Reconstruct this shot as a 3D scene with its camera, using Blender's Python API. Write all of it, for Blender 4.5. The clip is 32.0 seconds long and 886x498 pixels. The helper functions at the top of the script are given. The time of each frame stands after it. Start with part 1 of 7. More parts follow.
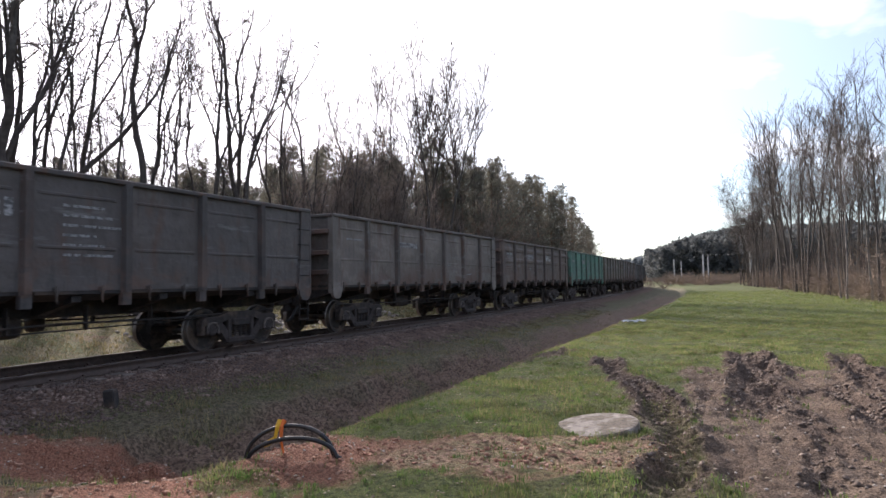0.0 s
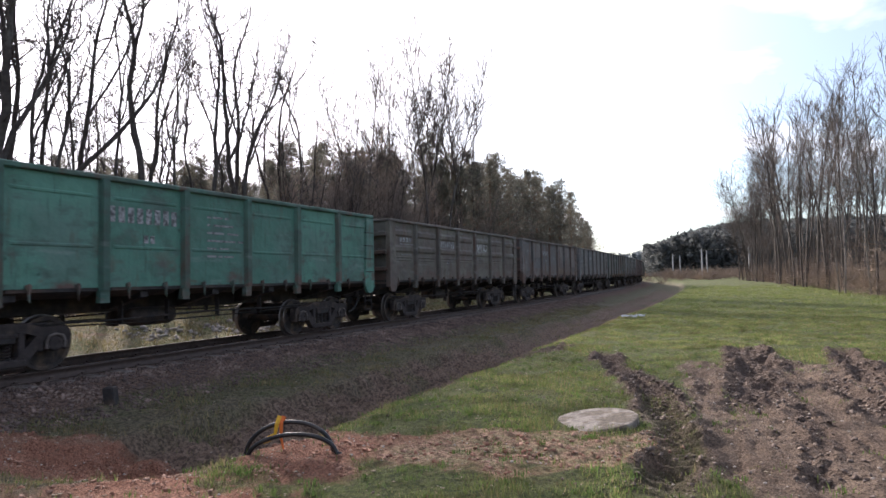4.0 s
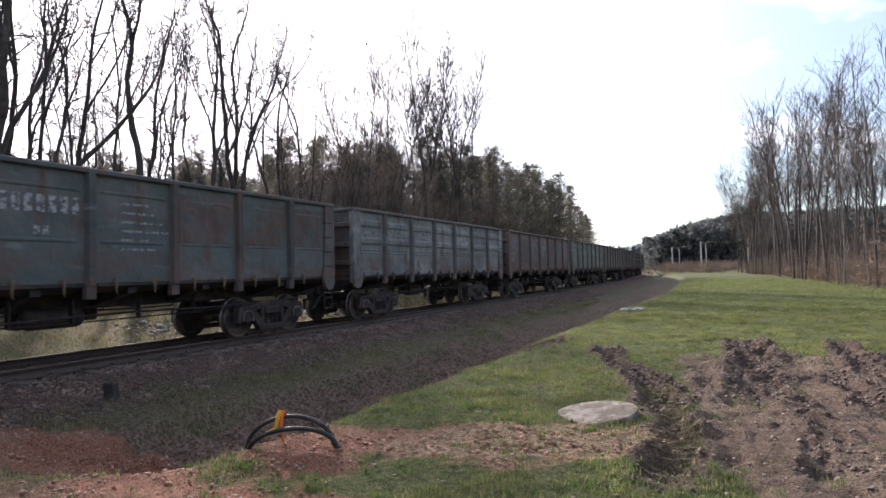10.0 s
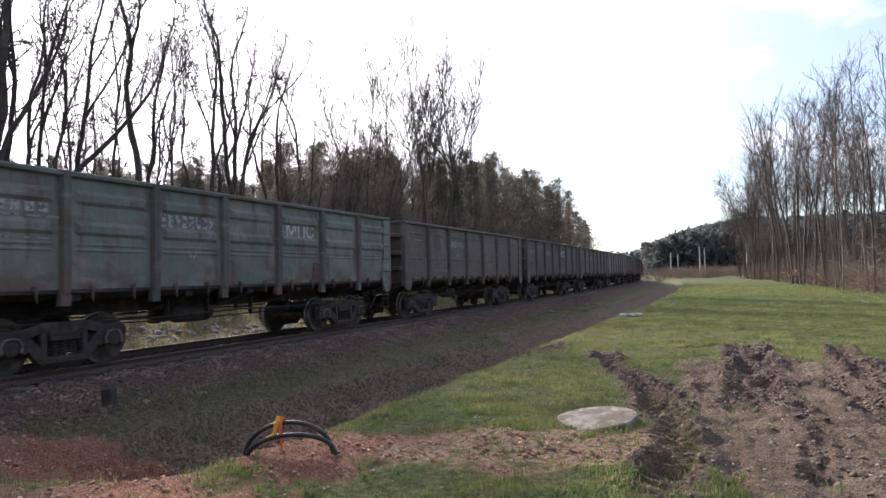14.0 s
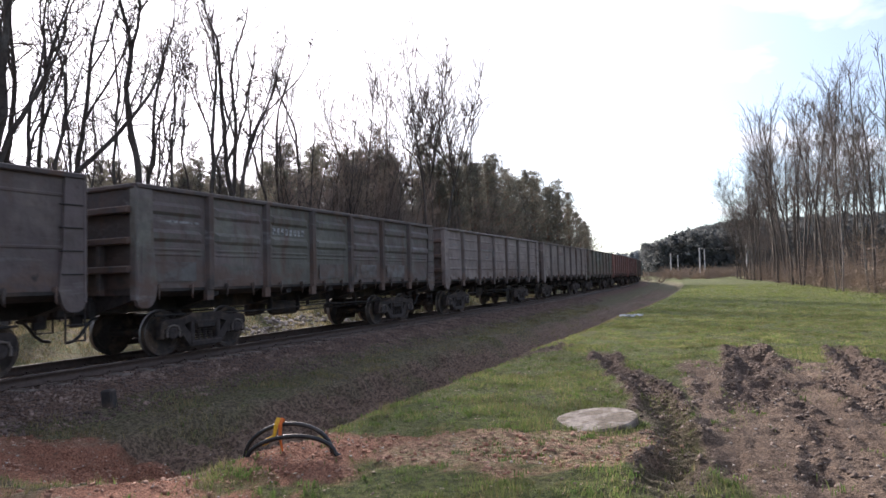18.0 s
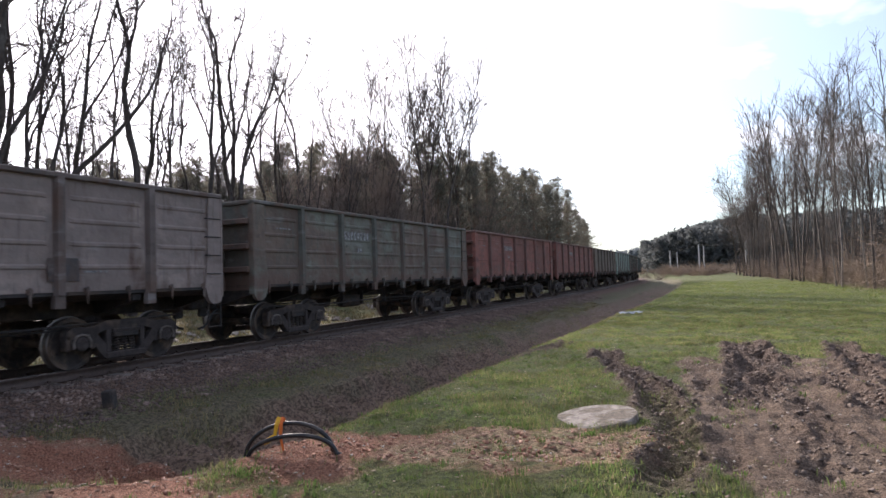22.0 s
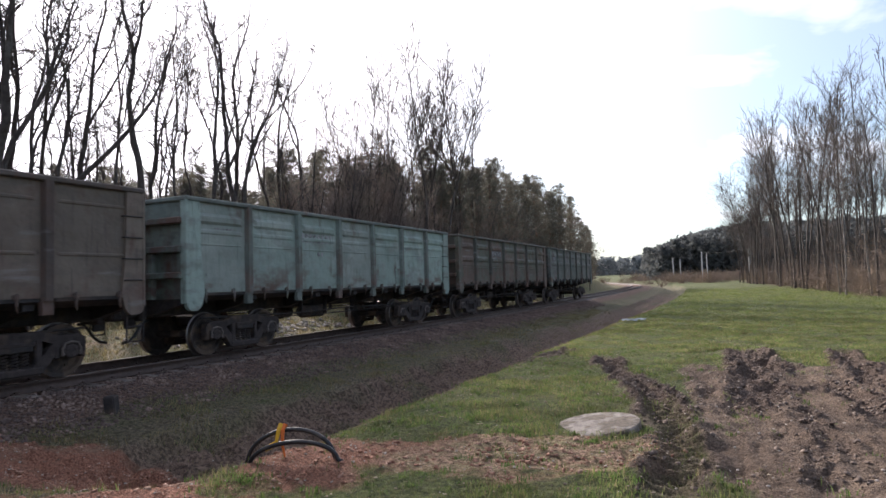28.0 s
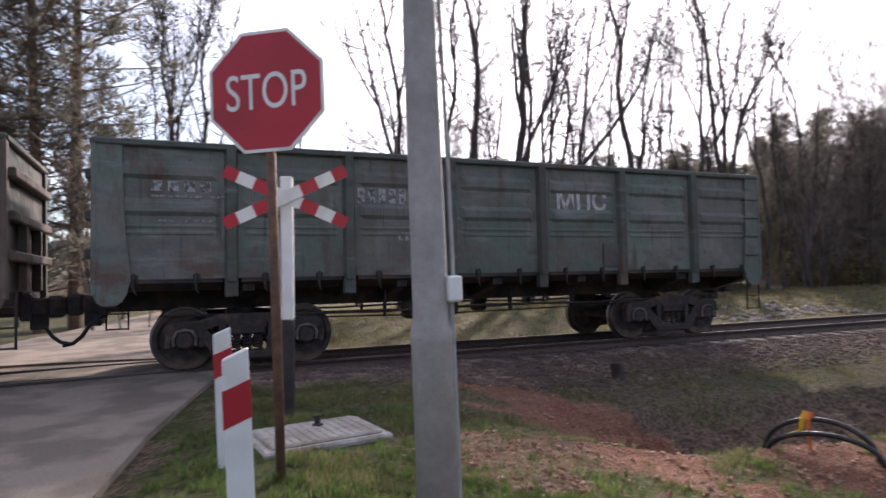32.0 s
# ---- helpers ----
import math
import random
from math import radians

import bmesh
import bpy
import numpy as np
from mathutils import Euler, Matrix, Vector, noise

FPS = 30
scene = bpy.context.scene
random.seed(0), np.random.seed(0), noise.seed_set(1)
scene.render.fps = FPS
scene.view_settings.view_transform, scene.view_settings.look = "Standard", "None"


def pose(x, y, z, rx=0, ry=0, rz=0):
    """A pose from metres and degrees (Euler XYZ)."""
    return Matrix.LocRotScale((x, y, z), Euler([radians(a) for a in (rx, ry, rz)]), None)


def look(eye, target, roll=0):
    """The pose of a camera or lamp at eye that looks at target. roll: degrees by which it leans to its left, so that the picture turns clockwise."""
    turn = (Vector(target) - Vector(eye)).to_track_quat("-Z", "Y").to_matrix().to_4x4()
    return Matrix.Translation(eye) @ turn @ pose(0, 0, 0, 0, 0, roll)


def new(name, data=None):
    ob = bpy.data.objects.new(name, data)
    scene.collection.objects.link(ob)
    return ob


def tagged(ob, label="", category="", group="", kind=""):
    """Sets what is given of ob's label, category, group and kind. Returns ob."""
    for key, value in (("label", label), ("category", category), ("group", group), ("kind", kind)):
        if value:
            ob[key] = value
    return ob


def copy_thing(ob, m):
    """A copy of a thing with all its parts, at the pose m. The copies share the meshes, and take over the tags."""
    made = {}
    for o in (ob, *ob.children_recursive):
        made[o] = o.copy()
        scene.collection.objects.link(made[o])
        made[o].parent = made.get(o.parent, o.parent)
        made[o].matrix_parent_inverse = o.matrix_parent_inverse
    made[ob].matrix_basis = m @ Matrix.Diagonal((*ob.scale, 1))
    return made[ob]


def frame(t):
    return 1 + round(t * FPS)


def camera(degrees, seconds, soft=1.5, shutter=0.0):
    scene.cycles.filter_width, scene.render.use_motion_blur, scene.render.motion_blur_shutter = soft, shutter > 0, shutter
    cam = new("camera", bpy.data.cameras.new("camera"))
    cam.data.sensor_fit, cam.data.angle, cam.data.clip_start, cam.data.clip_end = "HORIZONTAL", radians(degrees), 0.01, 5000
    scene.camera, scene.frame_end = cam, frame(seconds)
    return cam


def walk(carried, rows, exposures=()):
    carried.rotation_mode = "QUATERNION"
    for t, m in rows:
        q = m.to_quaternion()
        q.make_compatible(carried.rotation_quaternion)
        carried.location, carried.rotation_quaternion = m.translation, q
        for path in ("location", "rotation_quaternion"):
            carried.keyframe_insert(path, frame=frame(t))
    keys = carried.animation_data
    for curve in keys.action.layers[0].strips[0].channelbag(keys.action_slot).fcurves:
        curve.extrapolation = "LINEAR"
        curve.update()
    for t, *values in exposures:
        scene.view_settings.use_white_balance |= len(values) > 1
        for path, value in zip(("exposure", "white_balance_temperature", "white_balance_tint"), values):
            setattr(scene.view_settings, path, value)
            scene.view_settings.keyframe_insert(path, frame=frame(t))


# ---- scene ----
cam = camera(70.32, 32.0, shutter=0.12)

# seconds, x, y, z, turns about x, y, z
PATH = [
    (0, 0, 0, 1.461, 92.475, 1.229, 24.786),
    (0.5, 0, 0, 1.461, 92.39, 1.196, 24.769),
    (1, 0, 0, 1.461, 92.311, 1.206, 24.764),
    (1.5, 0, 0, 1.461, 92.222, 1.23, 24.73),
    (2, 0, 0, 1.461, 92.149, 1.251, 24.713),
    (2.5, 0, 0, 1.461, 92.095, 1.352, 24.691),
    (3, 0, 0, 1.461, 92.098, 1.467, 24.692),
    (3.5, 0, 0, 1.461, 92.098, 1.467, 24.692),
    (5.5, 0, 0, 1.461, 92.083, 1.481, 24.675),
    (6, 0, 0, 1.461, 92.121, 1.452, 24.671),
    (6.5, 0, 0, 1.461, 92.129, 1.467, 24.671),
    (7, 0, 0, 1.461, 92.115, 1.431, 24.674),
    (7.5, 0, 0, 1.461, 92.029, 1.44, 24.669),
    (8, 0, 0, 1.461, 91.913, 1.615, 24.638),
    (8.5, 0, 0, 1.461, 91.759, 1.673, 24.641),
    (9, 0, 0, 1.461, 91.641, 1.791, 24.61),
    (9.5, 0, 0, 1.461, 91.543, 1.73, 24.624),
    (10, 0, 0, 1.461, 91.543, 1.727, 24.644),
    (10.5, 0, 0, 1.461, 91.617, 1.711, 24.628),
    (11, 0, 0, 1.461, 91.713, 1.662, 24.61),
    (11.5, 0, 0, 1.461, 91.822, 1.72, 24.573),
    (12, 0, 0, 1.461, 91.898, 1.743, 24.556),
    (12.5, 0, 0, 1.461, 91.932, 1.756, 24.536),
    (13, 0, 0, 1.461, 91.945, 1.786, 24.522),
    (13.5, 0, 0, 1.461, 91.954, 1.754, 24.53),
    (14, 0, 0, 1.461, 92.041, 1.759, 24.535),
    (14.5, 0, 0, 1.461, 92.14, 1.684, 24.548),
    (16.5, 0, 0, 1.461, 92.25, 1.748, 24.598),
    (17, 0, 0, 1.461, 92.188, 1.812, 24.594),
    (17.5, 0, 0, 1.461, 92.144, 1.843, 24.588),
    (18, 0, 0, 1.461, 92.155, 1.822, 24.533),
    (18.5, 0, 0, 1.461, 92.171, 1.769, 24.522),
    (19, 0, 0, 1.461, 92.187, 1.724, 24.523),
    (19.5, 0, 0, 1.461, 92.193, 1.834, 24.47),
    (20, 0, 0, 1.461, 92.185, 1.906, 24.46),
    (20.5, 0, 0, 1.461, 92.152, 2.055, 24.47),
    (21, 0, 0, 1.461, 92.1, 2.158, 24.479),
    (21.5, 0, 0, 1.461, 92.049, 2.198, 24.472),
    (22, 0, 0, 1.461, 92.006, 2.194, 24.482),
    (22.5, 0, 0, 1.461, 91.996, 2.194, 24.509),
    (23, 0, 0, 1.461, 92.02, 2.198, 24.533),
    (23.5, 0, 0, 1.461, 92.064, 2.203, 24.578),
    (24, 0, 0, 1.461, 92.118, 2.189, 24.599),
    (24.5, 0, 0, 1.461, 92.171, 2.143, 24.597),
    (25, 0, 0, 1.461, 92.224, 2.071, 24.627),
    (25.5, 0, 0, 1.461, 92.279, 2.034, 24.66),
    (27.5, 0, 0, 1.461, 92.58, 1.975, 24.697),
    (28, 0, 0, 1.461, 92.6, 2.023, 24.715),
    (28.5, 0, 0, 1.461, 92.625, 1.973, 24.771),
    (29, 0, 0, 1.461, 92.659, 2.075, 24.816),
    (29.5, 0, 0, 1.461, 92.694, 2.091, 24.834),
    (30, 0, 0, 1.461, 92.711, 2.049, 24.852),
    (30.5, 0, 0, 1.461, 92.753, 1.917, 24.891),
    (31, -0.056, -0.014, 1.455, 92.745, 2.102, 26.873),
    (31.3, -0.077, -0.077, 1.449, 93.139, 2.075, 33.701),
    (31.5, -0.13, -0.086, 1.461, 93.27, 2.042, 40.198),
    (31.7, -0.104, -0.015, 1.409, 93.23, 2.111, 49.17),
    (31.9, -0.213, -0.047, 1.408, 92.411, 1.805, 61.135),
    (32, -0.256, 0.004, 1.365, 92.318, 1.768, 66.966),
]

walk(cam, [(t, pose(*v)) for t, *v in PATH], exposures=[(0.0, 1.36, 6450, 20), (23.0, 1.38, 6450, 20), (28.0, 1.24, 6450, 19), (30.5, 1.22, 6450, 19), (32.0, 1.32, 6600, 24)])

# ---------------- sky and sun ----------------
SUN_AZ, SUN_EL = -48.5, 28.0          # degrees from +y towards +x, and above the horizon
SUN_DIR = Vector((math.sin(radians(SUN_AZ)) * math.cos(radians(SUN_EL)),
                  math.cos(radians(SUN_AZ)) * math.cos(radians(SUN_EL)), math.sin(radians(SUN_EL))))



def make_world():
    world = bpy.data.worlds.new("sky")
    scene.world = world
    world.use_nodes = True
    nt = world.node_tree
    nt.nodes.clear()
    N, L = nt.nodes.new, nt.links.new
    out, bg = N("ShaderNodeOutputWorld"), N("ShaderNodeBackground")
    sky = N("ShaderNodeTexSky")
    sky.sky_type, sky.sun_disc = "NISHITA", False
    sky.sun_elevation, sky.sun_rotation = radians(SUN_EL), radians(SUN_AZ)
    sky.air_density, sky.dust_density, sky.ozone_density = 1.0, 2.0, 1.0
    dim = N("ShaderNodeMix")
    dim.data_type, dim.blend_type = "RGBA", "MULTIPLY"
    dim.inputs[0].default_value = 1.0
    L(sky.outputs[0], dim.inputs[6])
    dim.inputs[7].default_value = (0.041, 0.057, 0.066, 1)
    co = N("ShaderNodeTexCoord")
    # flatten the dome so that the clouds draw out towards the horizon
    sep, zz, div = N("ShaderNodeSeparateXYZ"), N("ShaderNodeMath"), N("ShaderNodeVectorMath")
    L(co.outputs["Generated"], sep.inputs[0])
    zz.operation = "ADD"
    zz.inputs[1].default_value = 0.22
    L(sep.outputs[2], zz.inputs[0])
    comb = N("ShaderNodeCombineXYZ")
    for i in range(3):
        L(zz.outputs[0], comb.inputs[i])
    div.operation = "DIVIDE"
    L(co.outputs["Generated"], div.inputs[0])
    L(comb.outputs[0], div.inputs[1])
    n1 = N("ShaderNodeTexNoise")
    n1.inputs["Scale"].default_value, n1.inputs["Detail"].default_value = 1.9, 6
    n1.inputs["Roughness"].default_value = 0.5
    n1.inputs["Distortion"].default_value = 0.3
    L(div.outputs[0], n1.inputs["Vector"])
    r1 = N("ShaderNodeValToRGB")
    r1.color_ramp.elements[0].position, r1.color_ramp.elements[1].position = 0.535, 0.75
    L(n1.outputs[0], r1.inputs[0])
    # thin cloud is brighter round the sun
    dot, pw = N("ShaderNodeVectorMath"), N("ShaderNodeMath")
    dot.operation = "DOT_PRODUCT"
    L(co.outputs["Generated"], dot.inputs[0])
    dot.inputs[1].default_value = SUN_DIR
    mx = N("ShaderNodeMath")
    mx.operation = "MAXIMUM"
    mx.inputs[1].default_value = 0.0
    L(dot.outputs["Value"], mx.inputs[0])
    pw.operation = "POWER"
    L(mx.outputs[0], pw.inputs[0])
    pw.inputs[1].default_value = 7.0
    glow = N("ShaderNodeMath")
    glow.operation = "MULTIPLY_ADD"
    L(pw.outputs[0], glow.inputs[0])
    glow.inputs[1].default_value, glow.inputs[2].default_value = 0.45, 0.72
    cl = N("ShaderNodeVectorMath")
    cl.operation = "SCALE"
    cl.inputs[0].default_value = (0.985, 1.0, 1.02)
    L(glow.outputs[0], cl.inputs["Scale"])
    cover = N("ShaderNodeMath")
    cover.operation, cover.use_clamp = "MAXIMUM", True
    L(r1.outputs[0], cover.inputs[0])
    pw2 = N("ShaderNodeMath")
    pw2.operation = "MULTIPLY"
    L(pw.outputs[0], pw2.inputs[0])
    pw2.inputs[1].default_value = 1.6
    L(pw2.outputs[0], cover.inputs[1])
    veil = N("ShaderNodeMapRange")
    L(cover.outputs[0], veil.inputs[0])
    veil.inputs["To Min"].default_value, veil.inputs["To Max"].default_value = 0.17, 1.0
    mix = N("ShaderNodeMix")
    mix.data_type = "RGBA"
    L(veil.outputs[0], mix.inputs[0])
    L(dim.outputs[2], mix.inputs[6])
    L(cl.outputs[0], mix.inputs[7])
    L(mix.outputs[2], bg.inputs[0])
    bg.inputs[1].default_value = SKY_STRENGTH
    L(bg.outputs[0], out.inputs[0])


SKY_STRENGTH = 1.16
make_world()
sun = new("sun", bpy.data.lights.new("sun", "SUN"))
sun.data.energy, sun.data.angle, sun.data.color = 3.45, radians(2.2), (1.0, 0.93, 0.82)
sun.matrix_world = look((0, 0, 40), Vector((0, 0, 40)) - SUN_DIR)


# ---------------- materials ----------------
def mat(name, base, rough=0.8, metal=0.0, vary=0.35, scale=6.0, bump=0.3, bump_scale=40.0, second=None, second_amount=0.5,
        second_scale=1.2, per_object=0.0, spec=0.4):
    """Base colour with fine grain, a second colour in larger patches, and relief."""
    m = bpy.data.materials.new(name)
    m.use_nodes = True
    nt = m.node_tree
    N, L = nt.nodes.new, nt.links.new
    b = nt.nodes["Principled BSDF"]
    b.inputs["Roughness"].default_value, b.inputs["Metallic"].default_value = rough, metal
    b.inputs["Specular IOR Level"].default_value = spec
    co = N("ShaderNodeTexCoord")
    vec = co.outputs["Object"]
    if per_object:
        oi, add = N("ShaderNodeObjectInfo"), N("ShaderNodeVectorMath")
        sc = N("ShaderNodeVectorMath")
        sc.operation = "SCALE"
        sc.inputs[0].default_value = (37.0, 11.0, 5.0)
        L(oi.outputs["Random"], sc.inputs["Scale"])
        L(vec, add.inputs[0])
        L(sc.outputs[0], add.inputs[1])
        vec = add.outputs[0]
    fine, coarse = N("ShaderNodeTexNoise"), N("ShaderNodeTexNoise")
    fine.inputs["Scale"].default_value, fine.inputs["Detail"].default_value = scale, 8
    fine.inputs["Roughness"].default_value = 0.65
    coarse.inputs["Scale"].default_value, coarse.inputs["Detail"].default_value = second_scale, 5
    L(vec, fine.inputs["Vector"])
    L(vec, coarse.inputs["Vector"])
    rng = N("ShaderNodeMapRange")
    rng.inputs["From Min"].default_value, rng.inputs["From Max"].default_value = 0.3, 0.7
    rng.inputs["To Min"].default_value, rng.inputs["To Max"].default_value = 1 - vary, 1 + vary
    L(fine.outputs[0], rng.inputs[0])
    mul = N("ShaderNodeVectorMath")
    mul.operation = "SCALE"
    L(rng.outputs[0], mul.inputs["Scale"])
    mul.inputs[0].default_value = base
    col = mul.outputs[0]
    if second:
        ramp = N("ShaderNodeMapRange")
        ramp.inputs["From Min"].default_value, ramp.inputs["From Max"].default_value = 0.62 - 0.3 * second_amount, 0.75 - 0.3 * second_amount
        L(coarse.outputs[0], ramp.inputs[0])
        mul2 = N("ShaderNodeVectorMath")
        mul2.operation = "SCALE"
        mul2.inputs[0].default_value = second
        L(rng.outputs[0], mul2.inputs["Scale"])
        mx = N("ShaderNodeMix")
        mx.data_type = "RGBA"
        L(ramp.outputs[0], mx.inputs[0])
        L(col, mx.inputs[6])
        L(mul2.outputs[0], mx.inputs[7])
        col = mx.outputs[2]
    L(col, b.inputs["Base Color"])
    if bump:
        bn, bp = N("ShaderNodeTexNoise"), N("ShaderNodeBump")
        bn.inputs["Scale"].default_value, bn.inputs["Detail"].default_value = bump_scale, 6
        L(vec, bn.inputs["Vector"])
        bp.inputs["Strength"].default_value, bp.inputs["Distance"].default_value = bump, 0.02
        L(bn.outputs[0], bp.inputs["Height"])
        L(bp.outputs[0], b.inputs["Normal"])
    return m


M = {
    "steel_dark": mat("grimy_dark_steel", (0.030, 0.026, 0.025), 0.75, 0.0, 0.5, 9, 0.3, 30, (0.06, 0.042, 0.032), 0.5, 2.0),
    "bogie": mat("dusty_cast_steel", (0.042, 0.033, 0.030), 0.85, 0.0, 0.45, 8, 0.3, 30, (0.085, 0.060, 0.045), 0.4, 3.0),
    "saddle": mat("dusty_bearing_saddle", (0.15, 0.125, 0.11), 0.85, 0.0, 0.4, 12, 0.3, 40, (0.08, 0.065, 0.055), 0.5, 6.0, 1),
    "wheel": mat("brown_wheel_steel", (0.046, 0.037, 0.033), 0.75, 0.1, 0.4, 6, 0.2, 20, (0.10, 0.07, 0.05), 0.5, 3.0),
    "rail": mat("rusty_rail_steel", (0.075, 0.052, 0.042), 0.6, 0.2, 0.3, 10, 0.2, 40),
    "tread": mat("worn_wheel_tread", (0.20, 0.18, 0.165), 0.45, 0.9, 0.2, 10, 0.1, 40),
    "rail_top": mat("polished_rail_head", (0.24, 0.22, 0.21), 0.75, 0.0, 0.1, 20, 0.05, 60, spec=0.1),
    "sleeper": mat("weathered_sleeper", (0.17, 0.14, 0.12), 0.9, 0, 0.4, 12, 0.5, 30, (0.08, 0.06, 0.05), 0.5, 4, 1),
    "stone": mat("ballast_stone", (0.125, 0.088, 0.074), 0.9, 0, 0.6, 3, 0.4, 25, (0.20, 0.142, 0.116), 0.5, 1.5),
    "bark": mat("grey_brown_bark", (0.060, 0.049, 0.043), 0.95, 0, 0.45, 5, 0.6, 18, (0.088, 0.080, 0.072), 0.4, 0.8),
    "bark_pale": mat("pale_grey_bark", (0.17, 0.152, 0.135), 0.95, 0, 0.45, 5, 0.5, 18, (0.08, 0.068, 0.058), 0.55, 0.8),
    "twig": mat("thin_dark_twigs", (0.062, 0.050, 0.046), 0.95, 0, 0.3, 2, 0.0, 18, (0.095, 0.078, 0.070), 0.5, 0.3),
    "twig_brown": mat("thin_brown_twigs", (0.225, 0.172, 0.142), 0.95, 0, 0.3, 2, 0.0, 18, (0.27, 0.21, 0.17), 0.5, 0.3),
    "twig_grey": mat("thin_grey_brown_twigs", (0.105, 0.084, 0.072), 0.95, 0, 0.3, 2, 0.0, 18, (0.145, 0.118, 0.100), 0.5, 0.3),
    "pine_bark": mat("orange_brown_pine_bark", (0.13, 0.085, 0.06), 0.95, 0, 0.4, 6, 0.6, 15, (0.20, 0.11, 0.065), 0.4, 0.5),
    "asphalt": mat("worn_grey_asphalt", (0.255, 0.210, 0.174), 0.95, 0, 0.35, 60, 0.7, 120, (0.165, 0.135, 0.110), 0.6, 1.3),
    "concrete": mat("weathered_concrete", (0.255, 0.222, 0.188), 0.9, 0, 0.45, 18, 0.8, 45, (0.135, 0.108, 0.080), 0.6, 5.5),
    "slab": mat("pale_cast_concrete", (0.36, 0.335, 0.305), 0.9, 0, 0.25, 14, 0.4, 60, (0.26, 0.235, 0.205), 0.5, 2.5),
    "concrete_pole": mat("smooth_grey_concrete", (0.33, 0.315, 0.30), 0.85, 0, 0.16, 10, 0.3, 50, (0.27, 0.255, 0.24), 0.5, 1.5),
    "red_sign": mat("red_sign_face", (0.42, 0.018, 0.03), 0.45, 0, 0.06, 8, 0.02, 30, (0.36, 0.016, 0.025), 0.5, 3),
    "white_sign": mat("white_sign_face", (0.72, 0.72, 0.70), 0.5, 0, 0.06, 8, 0.02, 30, (0.6, 0.6, 0.57), 0.4, 4),
    "rust_post": mat("rusty_sign_post", (0.12, 0.065, 0.045), 0.8, 0, 0.4, 14, 0.3, 50, (0.17, 0.085, 0.05), 0.5, 5),
    "grey_paint": mat("dull_grey_paint", (0.33, 0.33, 0.32), 0.7, 0, 0.15, 10, 0.1, 40, (0.22, 0.21, 0.2), 0.4, 3),
    "black_pipe": mat("black_plastic_conduit", (0.013, 0.013, 0.014), 0.38, 0, 0.3, 20, 0.05, 60, (0.05, 0.04, 0.035), 0.25, 6),
    "yellow_tape": mat("yellow_warning_tape", (0.62, 0.34, 0.02), 0.5, 0, 0.15, 20, 0.1, 60),
    "orange_tape": mat("orange_warning_tape", (0.60, 0.13, 0.02), 0.5, 0, 0.15, 20, 0.1, 60),
    "white_mark": mat("chalky_white_lettering", (0.44, 0.44, 0.42), 0.8, 0, 0.3, 14, 0.0, 30, (0.28, 0.28, 0.27), 0.5, 7),
    "worn_mark": mat("worn_stencil_paint", (0.30, 0.30, 0.30), 0.8, 0, 0.4, 22, 0.0, 30, (0.10, 0.10, 0.10), 0.55, 13, 1),
    "faint_mark": mat("faint_stencil_paint", (0.24, 0.24, 0.24), 0.8, 0, 0.4, 22, 0.0, 30, (0.11, 0.11, 0.11), 0.5, 16, 1),
    "rubble": mat("pale_broken_stone", (0.30, 0.27, 0.245), 0.9, 0, 0.35, 4, 0.4, 20, (0.20, 0.17, 0.15), 0.5, 1.2),
    "red_clod": mat("dry_red_soil_clod", (0.26, 0.125, 0.082), 0.9, 0, 0.4, 10, 0.4, 40, (0.34, 0.21, 0.15), 0.5, 2.5),
    "dead_leaf": mat("dry_pale_leaf", (0.30, 0.235, 0.165), 0.85, 0, 0.4, 5, 0.1, 30, (0.15, 0.105, 0.07), 0.5, 0.9),
    "pebble": mat("pale_pebble", (0.38, 0.33, 0.28), 0.9, 0, 0.3, 8, 0.2, 30),
    "clod": mat("dark_mud_clod", (0.105, 0.076, 0.060), 0.8, 0, 0.5, 12, 0.6, 40, (0.17, 0.125, 0.098), 0.5, 4),
    "far_mast": mat("grey_concrete_mast", (0.36, 0.36, 0.36), 0.9, 0, 0.1, 3, 0.1, 20),
    "scrub": mat("brown_scrub_twigs", (0.19, 0.140, 0.110), 0.95, 0, 0.4, 1.5, 0.0, 18, (0.26, 0.19, 0.13), 0.5, 0.3),
    "wire": mat("dull_wire", (0.12, 0.12, 0.12), 0.6, 0.3, 0.1, 3, 0.0, 20),
    "foam": mat("grey_plastic_sheet", (0.36, 0.38, 0.40), 0.5, 0, 0.2, 6, 0.2, 20),
}


